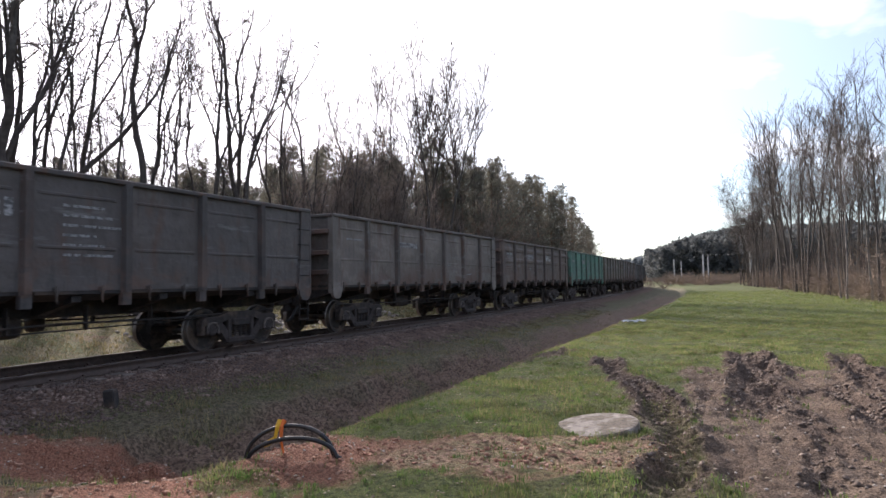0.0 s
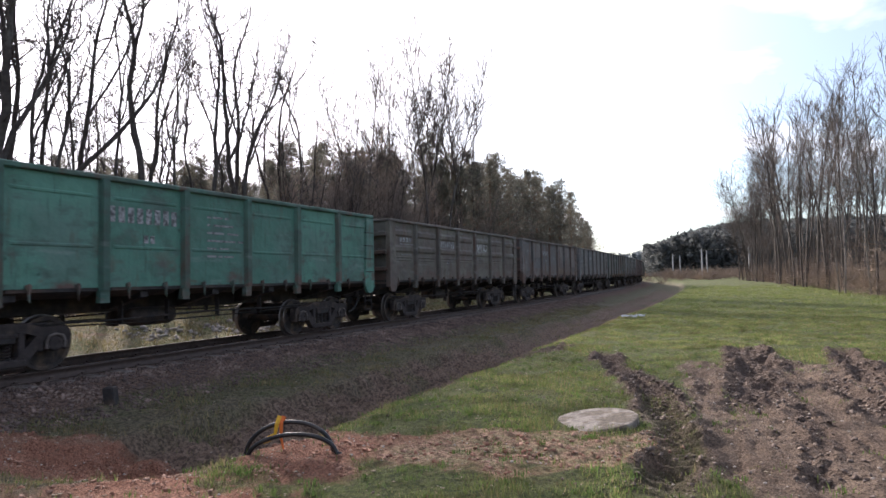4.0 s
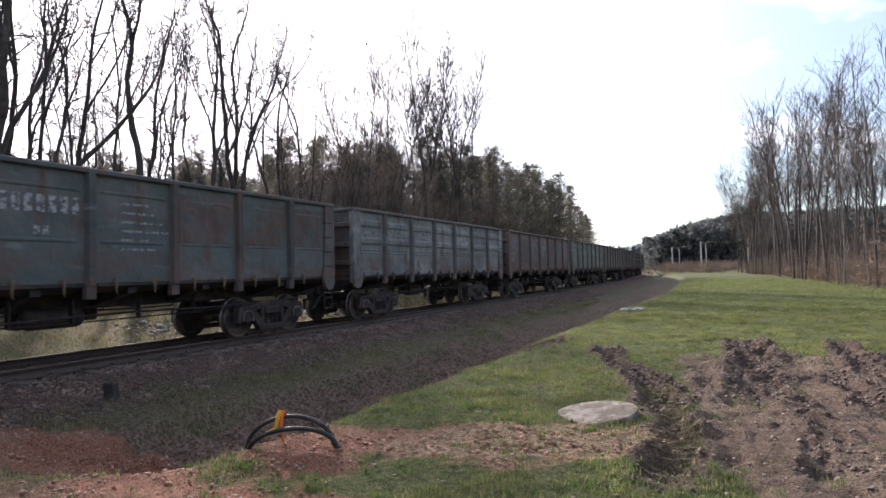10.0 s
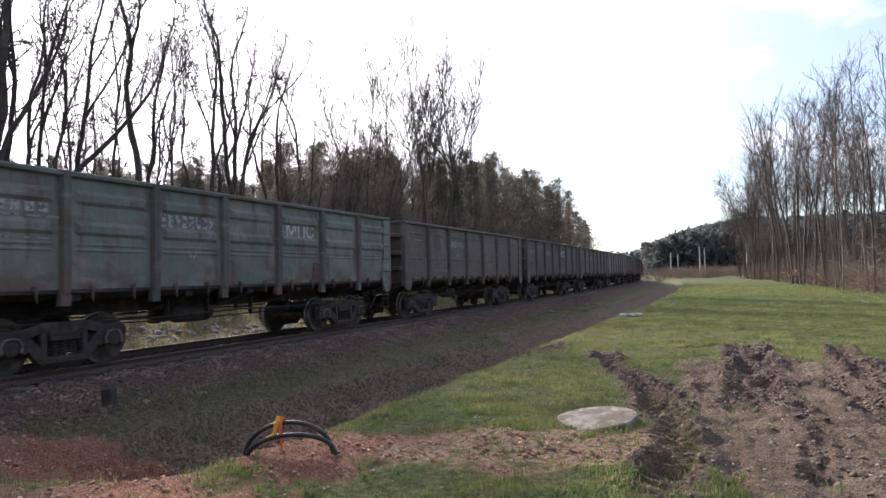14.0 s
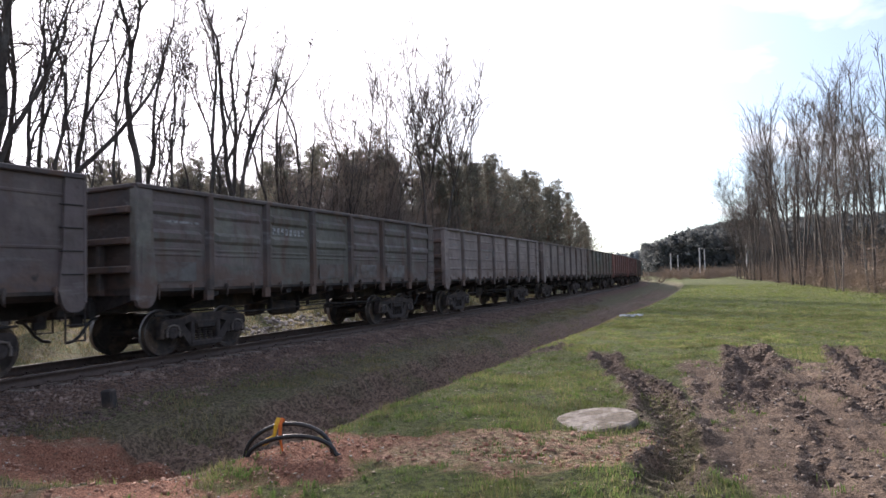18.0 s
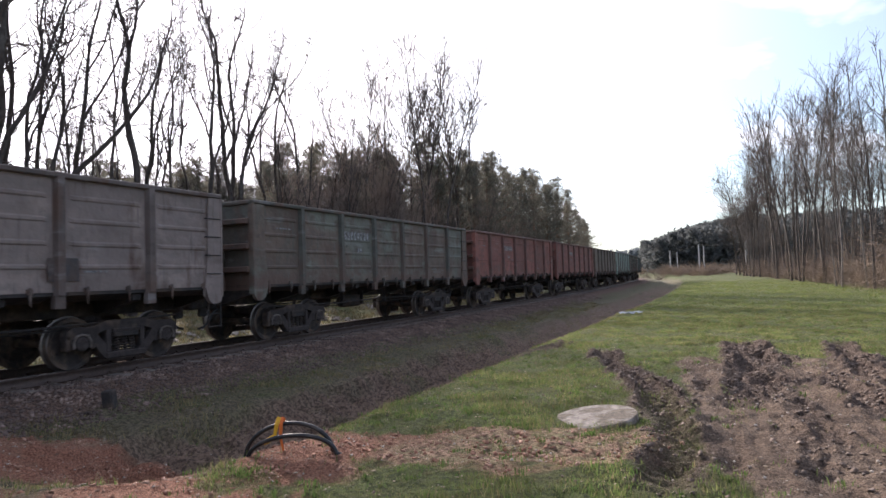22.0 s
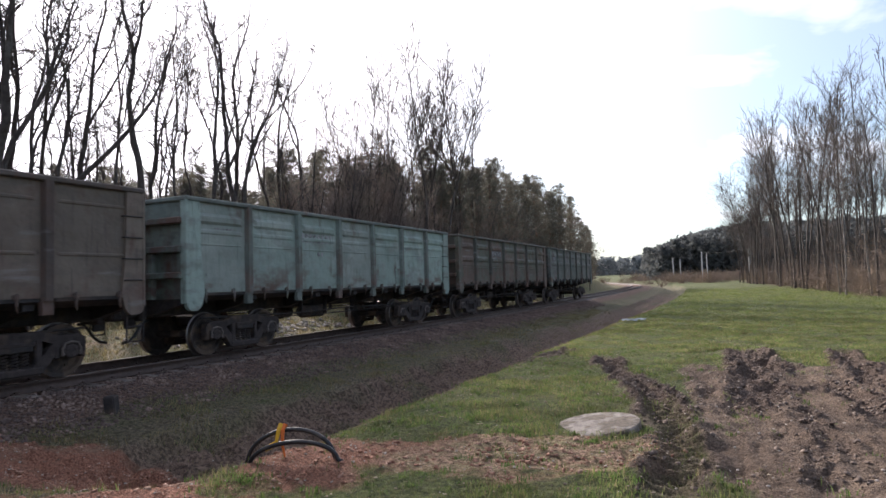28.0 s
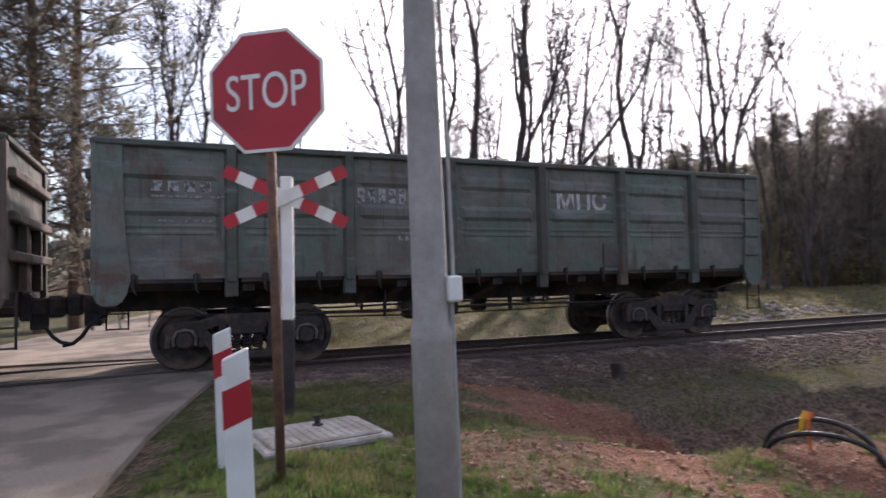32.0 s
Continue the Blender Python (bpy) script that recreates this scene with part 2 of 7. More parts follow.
def blade_mat(name, c0, c1, c2, clump=1.6):
    """Grass and leaves: the colour changes from piece to piece and from clump to clump."""
    m = bpy.data.materials.new(name)
    m.use_nodes = True
    nt = m.node_tree
    N, L = nt.nodes.new, nt.links.new
    b = nt.nodes["Principled BSDF"]
    b.inputs["Roughness"].default_value = 0.7
    b.inputs["Specular IOR Level"].default_value = 0.25
    g, r = N("ShaderNodeNewGeometry"), N("ShaderNodeValToRGB")
    L(g.outputs["Random Per Island"], r.inputs[0])
    e = r.color_ramp.elements
    e[0].color, e[1].color = (*c0, 1), (*c2, 1)
    mid = e.new(0.5)
    mid.color = (*c1, 1)
    co, n, rg, sc = N("ShaderNodeTexCoord"), N("ShaderNodeTexNoise"), N("ShaderNodeMapRange"), N("ShaderNodeVectorMath")
    n.inputs["Scale"].default_value, n.inputs["Detail"].default_value, n.inputs["Roughness"].default_value = clump, 7, 0.75
    L(co.outputs["Object"], n.inputs["Vector"])
    rg.inputs["From Min"].default_value, rg.inputs["From Max"].default_value = 0.36, 0.64
    rg.inputs["To Min"].default_value, rg.inputs["To Max"].default_value = 0.5, 1.5
    L(n.outputs[0], rg.inputs[0])
    sc.operation = "SCALE"
    L(r.outputs[0], sc.inputs[0])
    L(rg.outputs[0], sc.inputs["Scale"])
    L(sc.outputs[0], b.inputs["Base Color"])
    tr, ms = N("ShaderNodeBsdfTranslucent"), N("ShaderNodeMixShader")
    L(sc.outputs[0], tr.inputs[0])
    ms.inputs[0].default_value = 0.5
    L(b.outputs[0], ms.inputs[1])
    L(tr.outputs[0], ms.inputs[2])
    L(ms.outputs[0], nt.nodes["Material Output"].inputs[0])
    return m


M["grass"] = blade_mat("fresh_spring_grass", (0.100, 0.142, 0.041), (0.142, 0.184, 0.056), (0.225, 0.212, 0.092))
M["fresh_grass"] = blade_mat("green_grass_tufts", (0.070, 0.122, 0.032), (0.105, 0.168, 0.045), (0.165, 0.195, 0.065))
M["dry_grass"] = blade_mat("dry_straw_grass", (0.17, 0.14, 0.07), (0.26, 0.21, 0.12), (0.13, 0.13, 0.05))
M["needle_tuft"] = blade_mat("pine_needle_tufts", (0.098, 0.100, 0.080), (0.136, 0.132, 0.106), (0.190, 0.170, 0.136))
# aerial haze is put into the next two needle colours: paler and bluer
M["needles_hazed"] = blade_mat("hazed_pine_needles", (0.080, 0.088, 0.090), (0.098, 0.106, 0.106), (0.120, 0.126, 0.122), 0.2)
M["needles_hazed_far"] = blade_mat("hazed_pine_needles_far", (0.120, 0.138, 0.150), (0.138, 0.158, 0.170), (0.160, 0.176, 0.184), 0.1)
M["fresh_leaf"] = blade_mat("young_yellow_green_leaves", (0.10, 0.10, 0.02), (0.16, 0.15, 0.03), (0.12, 0.09, 0.03))


def wagon_paint(name, base, other, amount, rust):
    """Old wagon paint: a second tone in broad patches, rust in small ones, and dust."""
    m = bpy.data.materials.new(name)
    m.use_nodes = True
    nt = m.node_tree
    N, L = nt.nodes.new, nt.links.new
    b = nt.nodes["Principled BSDF"]
    b.inputs["Roughness"].default_value = 0.62
    b.inputs["Specular IOR Level"].default_value = 0.35
    co, oi = N("ShaderNodeTexCoord"), N("ShaderNodeObjectInfo")
    geo_off, add = N("ShaderNodeVectorMath"), N("ShaderNodeVectorMath")
    geo_off.operation = "SCALE"
    geo_off.inputs[0].default_value = (0.0, 9.0, 0.0)
    L(oi.outputs["Random"], geo_off.inputs["Scale"])
    L(co.outputs["Object"], add.inputs[0])
    L(geo_off.outputs[0], add.inputs[1])

    def field(scale, lo, hi, stretch=(1, 1, 1), detail=6):
        mp, n, r = N("ShaderNodeMapping"), N("ShaderNodeTexNoise"), N("ShaderNodeMapRange")
        mp.inputs["Scale"].default_value = stretch
        L(add.outputs[0], mp.inputs[0])
        n.inputs["Scale"].default_value, n.inputs["Detail"].default_value = scale, detail
        n.inputs["Roughness"].default_value = 0.6
        L(mp.outputs[0], n.inputs["Vector"])
        r.inputs["From Min"].default_value, r.inputs["From Max"].default_value = lo, hi
        L(n.outputs[0], r.inputs[0])
        return r.outputs[0]

    def blend(f, a, c):
        mx = N("ShaderNodeMix")
        mx.data_type = "RGBA"
        L(f, mx.inputs[0])
        if isinstance(a, tuple):
            mx.inputs[6].default_value = (*a, 1)
        else:
            L(a, mx.inputs[6])
        mx.inputs[7].default_value = (*c, 1)
        return mx.outputs[2]

    # some panels were repainted at another time
    tone = N("ShaderNodeValToRGB")
    tone.color_ramp.interpolation = "CONSTANT"
    e = tone.color_ramp.elements
    e[0].color, e[1].color = (*base, 1), (*(0.78 * v for v in other), 1)
    e[1].position = 0.80
    for at, k in ((0.35, 0.86), (0.6, 1.14)):
        e.new(at).color = (*(k * v for v in base), 1)
    L(oi.outputs["Random"], tone.inputs[0])
    c = blend(field(0.55, 0.66 - 0.3 * amount, 0.76 - 0.3 * amount), tone.outputs[0], other)
    c = blend(field(1.7, 0.50, 0.80), c, tuple(0.6 * v for v in base))
    c = blend(field(2.6, 0.50, 0.64, (0.7, 1, 1.5), 10), c, tuple(0.62 * v + 0.012 for v in other))
    c = blend(field(5.0, 0.58, 0.70, (3.2, 1, 0.22), 7), c, tuple(0.5 * v + 0.012 for v in base))
    c = blend(field(1.6, 0.60 - 0.14 * rust, 0.78 - 0.14 * rust, (1.6, 1, 0.45)), c, (0.095, 0.058, 0.044))
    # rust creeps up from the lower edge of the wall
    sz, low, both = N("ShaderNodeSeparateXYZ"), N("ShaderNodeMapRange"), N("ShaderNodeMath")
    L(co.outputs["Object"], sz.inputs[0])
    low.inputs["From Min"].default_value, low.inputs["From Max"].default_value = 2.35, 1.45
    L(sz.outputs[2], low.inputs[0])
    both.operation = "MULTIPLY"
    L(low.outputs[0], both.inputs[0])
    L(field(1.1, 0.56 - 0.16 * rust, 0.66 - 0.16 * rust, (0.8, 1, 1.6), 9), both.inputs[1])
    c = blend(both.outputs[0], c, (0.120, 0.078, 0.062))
    pale = tuple(min(0.45, 0.55 * v + 0.13) for v in base)
    c = blend(field(1.3, 0.60, 0.74, (0.5, 1, 2.6), 9), c, pale)
    c = blend(field(7.0, 0.60, 0.80, (2.0, 1, 0.3)), c, tuple(0.6 * v + 0.05 for v in base))
    c = blend(field(3.4, 0.66, 0.74, (1.2, 1, 1.0), 10), c, tuple(0.35 * v for v in base))
    L(c, b.inputs["Base Color"])
    bn, bp = N("ShaderNodeTexNoise"), N("ShaderNodeBump")
    bn.inputs["Scale"].default_value, bn.inputs["Detail"].default_value = 1.6, 4
    L(add.outputs[0], bn.inputs["Vector"])
    bp.inputs["Strength"].default_value, bp.inputs["Distance"].default_value = 0.85, 0.10
    L(bn.outputs[0], bp.inputs["Height"])
    L(bp.outputs[0], b.inputs["Normal"])
    return m


# ---------------- small building helpers ----------------
def box(bm, x0, x1, y0, y1, z0, z1):
    v = [bm.verts.new((x, y, z)) for x in (x0, x1) for y in (y0, y1) for z in (z0, z1)]
    for f in ((0, 1, 3, 2), (4, 6, 7, 5), (0, 4, 5, 1), (2, 3, 7, 6), (0, 2, 6, 4), (1, 5, 7, 3)):
        bm.faces.new([v[i] for i in f])
    return v


def rbox(bm, x0, x1, y0, y1, z0, z1, r=0.02):
    """A box with bevelled edges."""
    part_bm = bmesh.new()
    box(part_bm, x0, x1, y0, y1, z0, z1)
    bmesh.ops.bevel(part_bm, geom=part_bm.edges[:], offset=r, segments=1, affect="EDGES")
    merge(bm, part_bm)


def merge(bm, other):
    me = bpy.data.meshes.new("tmp")
    other.to_mesh(me)
    other.free()
    bm.from_mesh(me)
    bpy.data.meshes.remove(me)


def extrude_profile(bm, pts, axis, a, b):
    """A closed outline pts drawn out along an axis from a to b. axis x: pts are (y, z); y: (x, z); z: (x, y)."""
    def at(p, w):
        return {"x": (w, p[0], p[1]), "y": (p[0], w, p[1]), "z": (p[0], p[1], w)}[axis]
    v0, v1 = [bm.verts.new(at(p, a)) for p in pts], [bm.verts.new(at(p, b)) for p in pts]
    n = len(pts)
    for i in range(n):
        bm.faces.new((v0[i], v0[(i + 1) % n], v1[(i + 1) % n], v1[i]))
    bm.faces.new(v0[::-1])
    bm.faces.new(v1)


def tube(bm, path, radius, n=8, closed_ends=True):
    """A round bar along a path of points; radius may be a list."""
    path = [Vector(p) for p in path]
    rad = radius if isinstance(radius, (list, tuple)) else [radius] * len(path)
    rings, up = [], None
    for i, p in enumerate(path):
        d = (path[min(i + 1, len(path) - 1)] - path[max(i - 1, 0)]).normalized()
        if up is None:
            up = Vector((0, 0, 1)) if abs(d.z) < 0.9 else Vector((1, 0, 0))
        side = d.cross(up).normalized()
        up = side.cross(d).normalized()
        rings.append([bm.verts.new(p + (side * math.cos(2 * math.pi * k / n) + up * math.sin(2 * math.pi * k / n)) * rad[i]) for k in range(n)])
    for a, b in zip(rings, rings[1:]):
        for k in range(n):
            bm.faces.new((a[k], a[(k + 1) % n], b[(k + 1) % n], b[k]))
    if closed_ends:
        bm.faces.new(rings[0][::-1])
        bm.faces.new(rings[-1])


def lathe(bm, prof, axis="y", n=24, centre=(0, 0, 0)):
    """Turn a profile of (radius, along) round an axis through centre."""
    c = Vector(centre)
    rings = []
    for r, w in prof:
        ring = []
        for k in range(n):
            a = 2 * math.pi * k / n
            p = {"y": (r * math.cos(a), w, r * math.sin(a)), "z": (r * math.cos(a), r * math.sin(a), w), "x": (w, r * math.cos(a), r * math.sin(a))}[axis]
            ring.append(bm.verts.new(c + Vector(p)))
        rings.append(ring)
    for a, b in zip(rings, rings[1:]):
        for k in range(n):
            bm.faces.new((a[k], a[(k + 1) % n], b[(k + 1) % n], b[k]))
    bm.faces.new(rings[0][::-1])
    bm.faces.new(rings[-1])


def mesh_of(name, bm, material, smooth=False):
    bmesh.ops.recalc_face_normals(bm, faces=bm.faces[:])
    me = bpy.data.meshes.new(name)
    bm.to_mesh(me)
    bm.free()
    me.materials.append(material)
    if smooth:
        me.shade_smooth()
    return me


def part(name, bm, material, parent, label="", smooth=False):
    me = bm if isinstance(bm, bpy.types.Mesh) else mesh_of(name, bm, material, smooth)
    ob = new(name, me)
    ob.parent = parent
    return tagged(ob, label)


def thing(name, label, category, m=None, group="", kind=""):
    ob = new(name)
    if m is not None:
        ob.matrix_basis = m
    return tagged(ob, label, category, group, kind)


def arrays_mesh(name, verts, faces, material, smooth=False):
    """A mesh from numpy vertices and faces of one size."""
    me = bpy.data.meshes.new(name)
    verts, faces = np.asarray(verts, dtype=np.float32), np.asarray(faces, dtype=np.int32)
    k = faces.shape[1]
    me.vertices.add(len(verts))
    me.vertices.foreach_set("co", verts.ravel())
    me.loops.add(faces.size)
    me.loops.foreach_set("vertex_index", faces.ravel())
    me.polygons.add(len(faces))
    me.polygons.foreach_set("loop_start", np.arange(0, faces.size, k, dtype=np.int32))
    me.update(calc_edges=True)
    me.validate()
    me.materials.append(material)
    if smooth:
        me.shade_smooth()
    return me


# ---------------- the line of the track ----------------
_S = np.arange(-340.0, 345.0, 1.0)
_K = np.interp(_S, [-45, -40, 10, 40, 70, 100, 130, 170], [0, 0.63, 0.76, -1.58, -0.70, -2.0, -3.0, -5.0]) * 1e-3
_H = np.cumsum(_K) - np.cumsum(_K)[340]
_X = np.cumsum(np.sin(_H))
_Y = np.cumsum(np.cos(_H))
_X, _Y = _X - _X[340] - 11.80, _Y - _Y[340]


def rail_z(s):
    return -0.0102 * np.clip(s, 0, 165)


def on_track(s, u=0.0, z=0.0):
    """A point beside the track: s along it, u to its right, z above the rail heads."""
    x, y, a = np.interp(s, _S, _X), np.interp(s, _S, _Y), np.interp(s, _S, _H)
    return Vector((x + u * math.cos(a), y - u * math.sin(a), float(rail_z(s)) + z))


def track_pose(s, u=0.0, z=0.0):
    """Pose whose x axis points down the line towards smaller s, as the train runs."""
    p, d = on_track(s, u, z), on_track(s - 0.5, u, z) - on_track(s + 0.5, u, z)
    return Matrix.Translation(p) @ pose(0, 0, 0, 0, 0, math.degrees(math.atan2(d.y, d.x)))


# ---------------- ground ----------------
def smooth(a, b, x):
    t = np.clip((x - a) / (b - a), 0, 1)
    return t * t * (3 - 2 * t)


_G = np.random.RandomState(5).rand(256, 256)


def vnoise(x, y):
    xi, yi = np.floor(x).astype(int), np.floor(y).astype(int)
    fx, fy = x - xi, y - yi
    fx, fy = fx * fx * (3 - 2 * fx), fy * fy * (3 - 2 * fy)
    a, b = _G[xi % 256, yi % 256], _G[(xi + 1) % 256, yi % 256]
    c, d = _G[xi % 256, (yi + 1) % 256], _G[(xi + 1) % 256, (yi + 1) % 256]
    return (a * (1 - fx) + b * fx) * (1 - fy) + (c * (1 - fx) + d * fx) * fy


def fbm(x, y, octaves=4):
    t, w, n = 0, 0.5, 0
    for i in range(octaves):
        t, n = t + w * vnoise(x * 2 ** i + 17 * i, y * 2 ** i + 31 * i), n + w
        w *= 0.55
    return t / n


ROAD_A, ROAD_D = Vector((-4.8, -0.62, 0)), Vector((-0.9785, 0.2065, 0))   # the road's near edge: a point and its way
ROAD_W = 6.2


def road_side(x, y):
    """How far (x, y) lies outside the road's right edge; negative on the road."""
    return (x - ROAD_A.x) * 0.2065 + (y - ROAD_A.y) * 0.9785


# churned bands of mud: y, x along them, and half their width
RUTS = [((6.6, 7.5, 9.0, 10.4, 12.3, 13.3), (-0.50, -0.72, -1.06, -1.55, -2.19, -2.40), 0.28), ((8.4, 9.9, 12.5, 15.4), (0.16, 0.22, 0.34, 0.15), 0.40),
        ((8.3, 9.9, 11.3), (1.46, 1.36, 0.95), 0.24), ((6.9, 8.1, 9.3), (0.80, 0.64, 0.55), 0.17), ((5.3, 5.8, 6.3), (-0.62, -0.56, -0.48), 0.30),
        ((5.9, 6.9), (0.56, 0.62), 0.15), ((11.0, 13.5, 15.6), (1.85, 1.85, 2.05), 0.24), ((7.6, 9.5, 11.2), (2.25, 2.05, 1.9), 0.26),
        ((12.3, 13.6, 14.7, 15.3), (-4.05, -3.92, -3.40, -2.85), 0.11), ((9.0, 10.5), (-0.30, -0.42), 0.16), ((4.4, 5.2), (0.9, 0.85), 0.2)]
TREADS = (0, 4)                              # bands that keep the print of a tyre


def lay(x, y):
    """Height of the ground and its masks (where mud, red soil, ballast and bare earth lie) at x, y."""
    tx, th = np.interp(y, _Y, _X), np.interp(y, _Y, _H)
    u = (x - tx) * np.cos(th)
    zr = rail_z(y)
    near = smooth(120, 60, np.hypot(x, y))
    field = -0.2 - 0.011 * np.clip(y, 0, 130)
    field = field + (0.0 - field) * smooth(4.2, 1.2, y) * smooth(-60, -5, y)
    field = field + 0.10 * (fbm(x * 0.35, y * 0.35, 3) - 0.5) * near
    # bed, verge, ditch and its banks on the field side
    wob = (0.5 * (fbm(x * 0.0 + 3.3, y * 0.45, 3) - 0.5) + 0.35 * (fbm(x * 0.0 + 8.1, y * 1.6, 3) - 0.5)) * smooth(45, 15, y)
    prof = np.interp(u + 1.6 * wob * smooth(3, 5, u) * smooth(6.6, 5.4, u), [-1.9, 1.75, 3.2, 4.55, 4.85, 5.9, 6.5, 7.75], [-0.20, -0.20, -0.50, -0.56, -0.80, -1.0, -1.02, -0.30])
    fill = smooth(2.6, 6.0, y)
    prof = prof * fill + np.interp(u, [1.75, 3.5], [-0.14, -0.02]) * (1 - fill)
    right = zr + prof
    right = right + (field - right) * smooth(6.9, 7.9, u + 0.5 * wob)
    left_far = -0.05 - 0.001 * np.clip(y, 0, 400) + 0.5 * smooth(-14, -40, u)
    left_far = left_far + 0.25 * (fbm(x * 0.25 + 9, y * 0.25, 3) - 0.5) * smooth(-4, -8, u)
    left = zr + np.interp(-u, [1.75, 3.2, 4.5], [-0.20, -0.50, -0.45]) * smooth(-1.0, 4.0, y) + np.interp(-u, [1.75, 3.2], [-0.14, -0.05]) * (1 - smooth(-1.0, 4.0, y))
    left = left + (left_far - left) * smooth(-4.3, -8.5, u)
    z = np.where(u > 0, right, left)
    on_road = smooth(0.5, 0.0, road_side(x, y)) * smooth(-ROAD_W - 0.6, -ROAD_W, road_side(x, y))
    z = z * (1 - on_road) + (-0.10) * on_road
    seat = smooth(0.85, 0.55, np.hypot(x + 1.47, y - 7.24))
    # soil masks
    n1, n2 = fbm(x * 1.1 + 40, y * 1.1, 4), fbm(x * 3.3, y * 3.3 + 9, 4)
    churn, rut = np.zeros_like(x), np.zeros_like(x)
    for band, (ys, xs, hw) in enumerate(RUTS):
        d = np.abs(x - np.interp(y, ys, xs) - 0.22 * (fbm(y * 1.3, y * 0 + xs[0] * 9, 2) - 0.5))
        span = smooth(ys[0] - 0.5, ys[0] + 0.4, y) * smooth(ys[-1] + 0.5, ys[-1] - 0.6, y)
        c = smooth(hw + 0.14, hw - 0.08, d + 0.55 * (n1 - 0.5) + 0.30 * (n2 - 0.5)) * span
        rut = rut + span * min(1.0, hw / 0.30) * (-0.085 * smooth(0.9 * hw, 0.3 * hw, d) + 0.045 * smooth(0.6 * hw, 0.0, np.abs(d - 1.05 * hw)) * (0.2 + 1.6 * n1))
        if band in TREADS:
            print_of = span * smooth(0.26, 0.20, d) * smooth(9.6, 9.0, y)
            rut = rut + 0.034 * np.clip(2.5 * np.sin(y * 2 * np.pi / 0.17 + 5 * d), -1, 1) * print_of
            c = c * (1 - 0.55 * print_of)
        churn = np.maximum(churn, c * (0.45 + 0.55 * min(1.0, hw / 0.28)))
    wide = smooth(0.40, 0.56, smooth(-1.15, -0.15, x + 0.13 * (y - 9)) * smooth(15.0, 11.5, y) * smooth(1.5, 3.5, y) * (0.30 + 1.05 * n1))
    mud = np.clip(np.maximum(churn, wide), 0, 1)
    crumb = fbm(x * 4.5, y * 4.5 + 7, 4)
    drag = fbm((x - 0.06 * (12 - y)) * 5.5, y * 0.55, 3) - 0.5
    z = z + near * (u > 7.3) * (rut + churn * (0.18 * (crumb - 0.5) + 0.24 * np.abs(fbm(x * 6.5, y * 6.5, 3) - 0.5) + 0.05 * (fbm(x * 16, y * 16, 2) - 0.5)) + mud * (0.07 * (n2 - 0.5) + 0.12 * drag + 0.05 * (fbm(x * 9 + 3, y * 9, 3) - 0.5)))
    edge = 1.3 * (n1 - 0.5) + 0.9 * (n2 - 0.5)
    red = smooth(0.15, -0.15, np.abs(y - 5.05 - 0.40 * (x + 4)) - 0.62 + edge) * smooth(-4.9, -4.3, x) * smooth(-0.45, -0.9, x)
    red = np.maximum(red, smooth(0.25, -0.2, np.hypot((x + 6.7) / 1.5, y - 4.5) - 1.25 + 1.2 * edge))
    red = np.maximum(red, smooth(0.2, -0.2, np.hypot((x + 2.7) / 1.8, y - 2.9) - 1.0 + 1.6 * edge))
    red = np.maximum(red, smooth(0.2, -0.2, np.hypot((x + 4.4) / 0.7, (y - 3.6) / 1.3) - 0.8 + edge))
    red = np.maximum(red, 0.9 * smooth(0.25, -0.2, np.hypot((x + 2.9) / 1.2, (y - 2.0) / 0.8) - 0.9 + 1.2 * edge))
    red = np.maximum(red, 0.95 * smooth(0.25, -0.2, np.hypot((x + 4.5) / 1.25, (y - 2.35) / 0.75) - 0.95 + 0.9 * edge))
    red = np.maximum(red, smooth(0.2, -0.15, np.hypot((x + 3.75) / 1.0, (y - 4.75) / 0.75) - 0.75 + 0.6 * edge))
    mound = smooth(0.85, 0.1, np.hypot((x + 3.75) / 1.1, y - 4.75))
    z = z + red * near * (0.075 * (n2 - 0.5) + 0.03 * (fbm(x * 12, y * 12, 3) - 0.5)) + 0.10 * mound + (0.05 * (fbm(x * 5, y * 5, 3) - 0.5) + 0.03 * (fbm(x * 12 + 5, y * 12, 2) - 0.5)) * near * (np.abs(u) > 3.0) * (road_side(x, y) > 0.3)
    stone = smooth(2.95, 2.35, np.abs(u) + 0.9 * (n1 - 0.5)) * smooth(-1.0, 0.5, road_side(x, y)) + smooth(3.2, 2.6, np.abs(u)) * (road_side(x, y) < -ROAD_W)
    bank = smooth(4.3, 4.9, u + 0.7 * (n1 - 0.5)) * smooth(6.9, 6.3, u + 0.5 * (n2 - 0.5)) * fill * smooth(100, 60, y)
    z = z + near * bank * (0.34 * (crumb - 0.5) + 0.20 * (n2 - 0.5))
    bare = bank * smooth(0.30, 0.52, 0.55 * n1 + 0.45 * n2 + 0.05)
    bare = np.maximum(bare, 0.9 * smooth(0.45, 0.62, n2) * smooth(1.0, 0.3, np.abs(road_side(x, y))))
    verge = smooth(2.2, 2.9, u) * smooth(7.75, 7.3, u + 0.4 * wob) * smooth(0.5, 3.5, y) + 0.6 * smooth(-3.0, -4.0, u)
    earth = red * np.maximum(smooth(-3.3, -2.5, x + 1.2 * (n1 - 0.5)), 0.8 * smooth(3.5, 2.9, y + 1.2 * (n1 - 0.5)))
    litter = smooth(-3.0, -4.2, u + 0.8 * (n1 - 0.5)) * smooth(0.0, 0.6, road_side(x, y))
    z = z * (1 - seat) + (-0.20 - 0.011 * y) * seat
    masks = {"mud": mud, "litter": np.clip(litter, 0, 1), "earth": earth, "churn": churn, "red": red, "ballast": np.clip(stone, 0, 1), "bare": np.clip(bare, 0, 1), "verge": np.clip(verge, 0, 1)}
    return z, masks


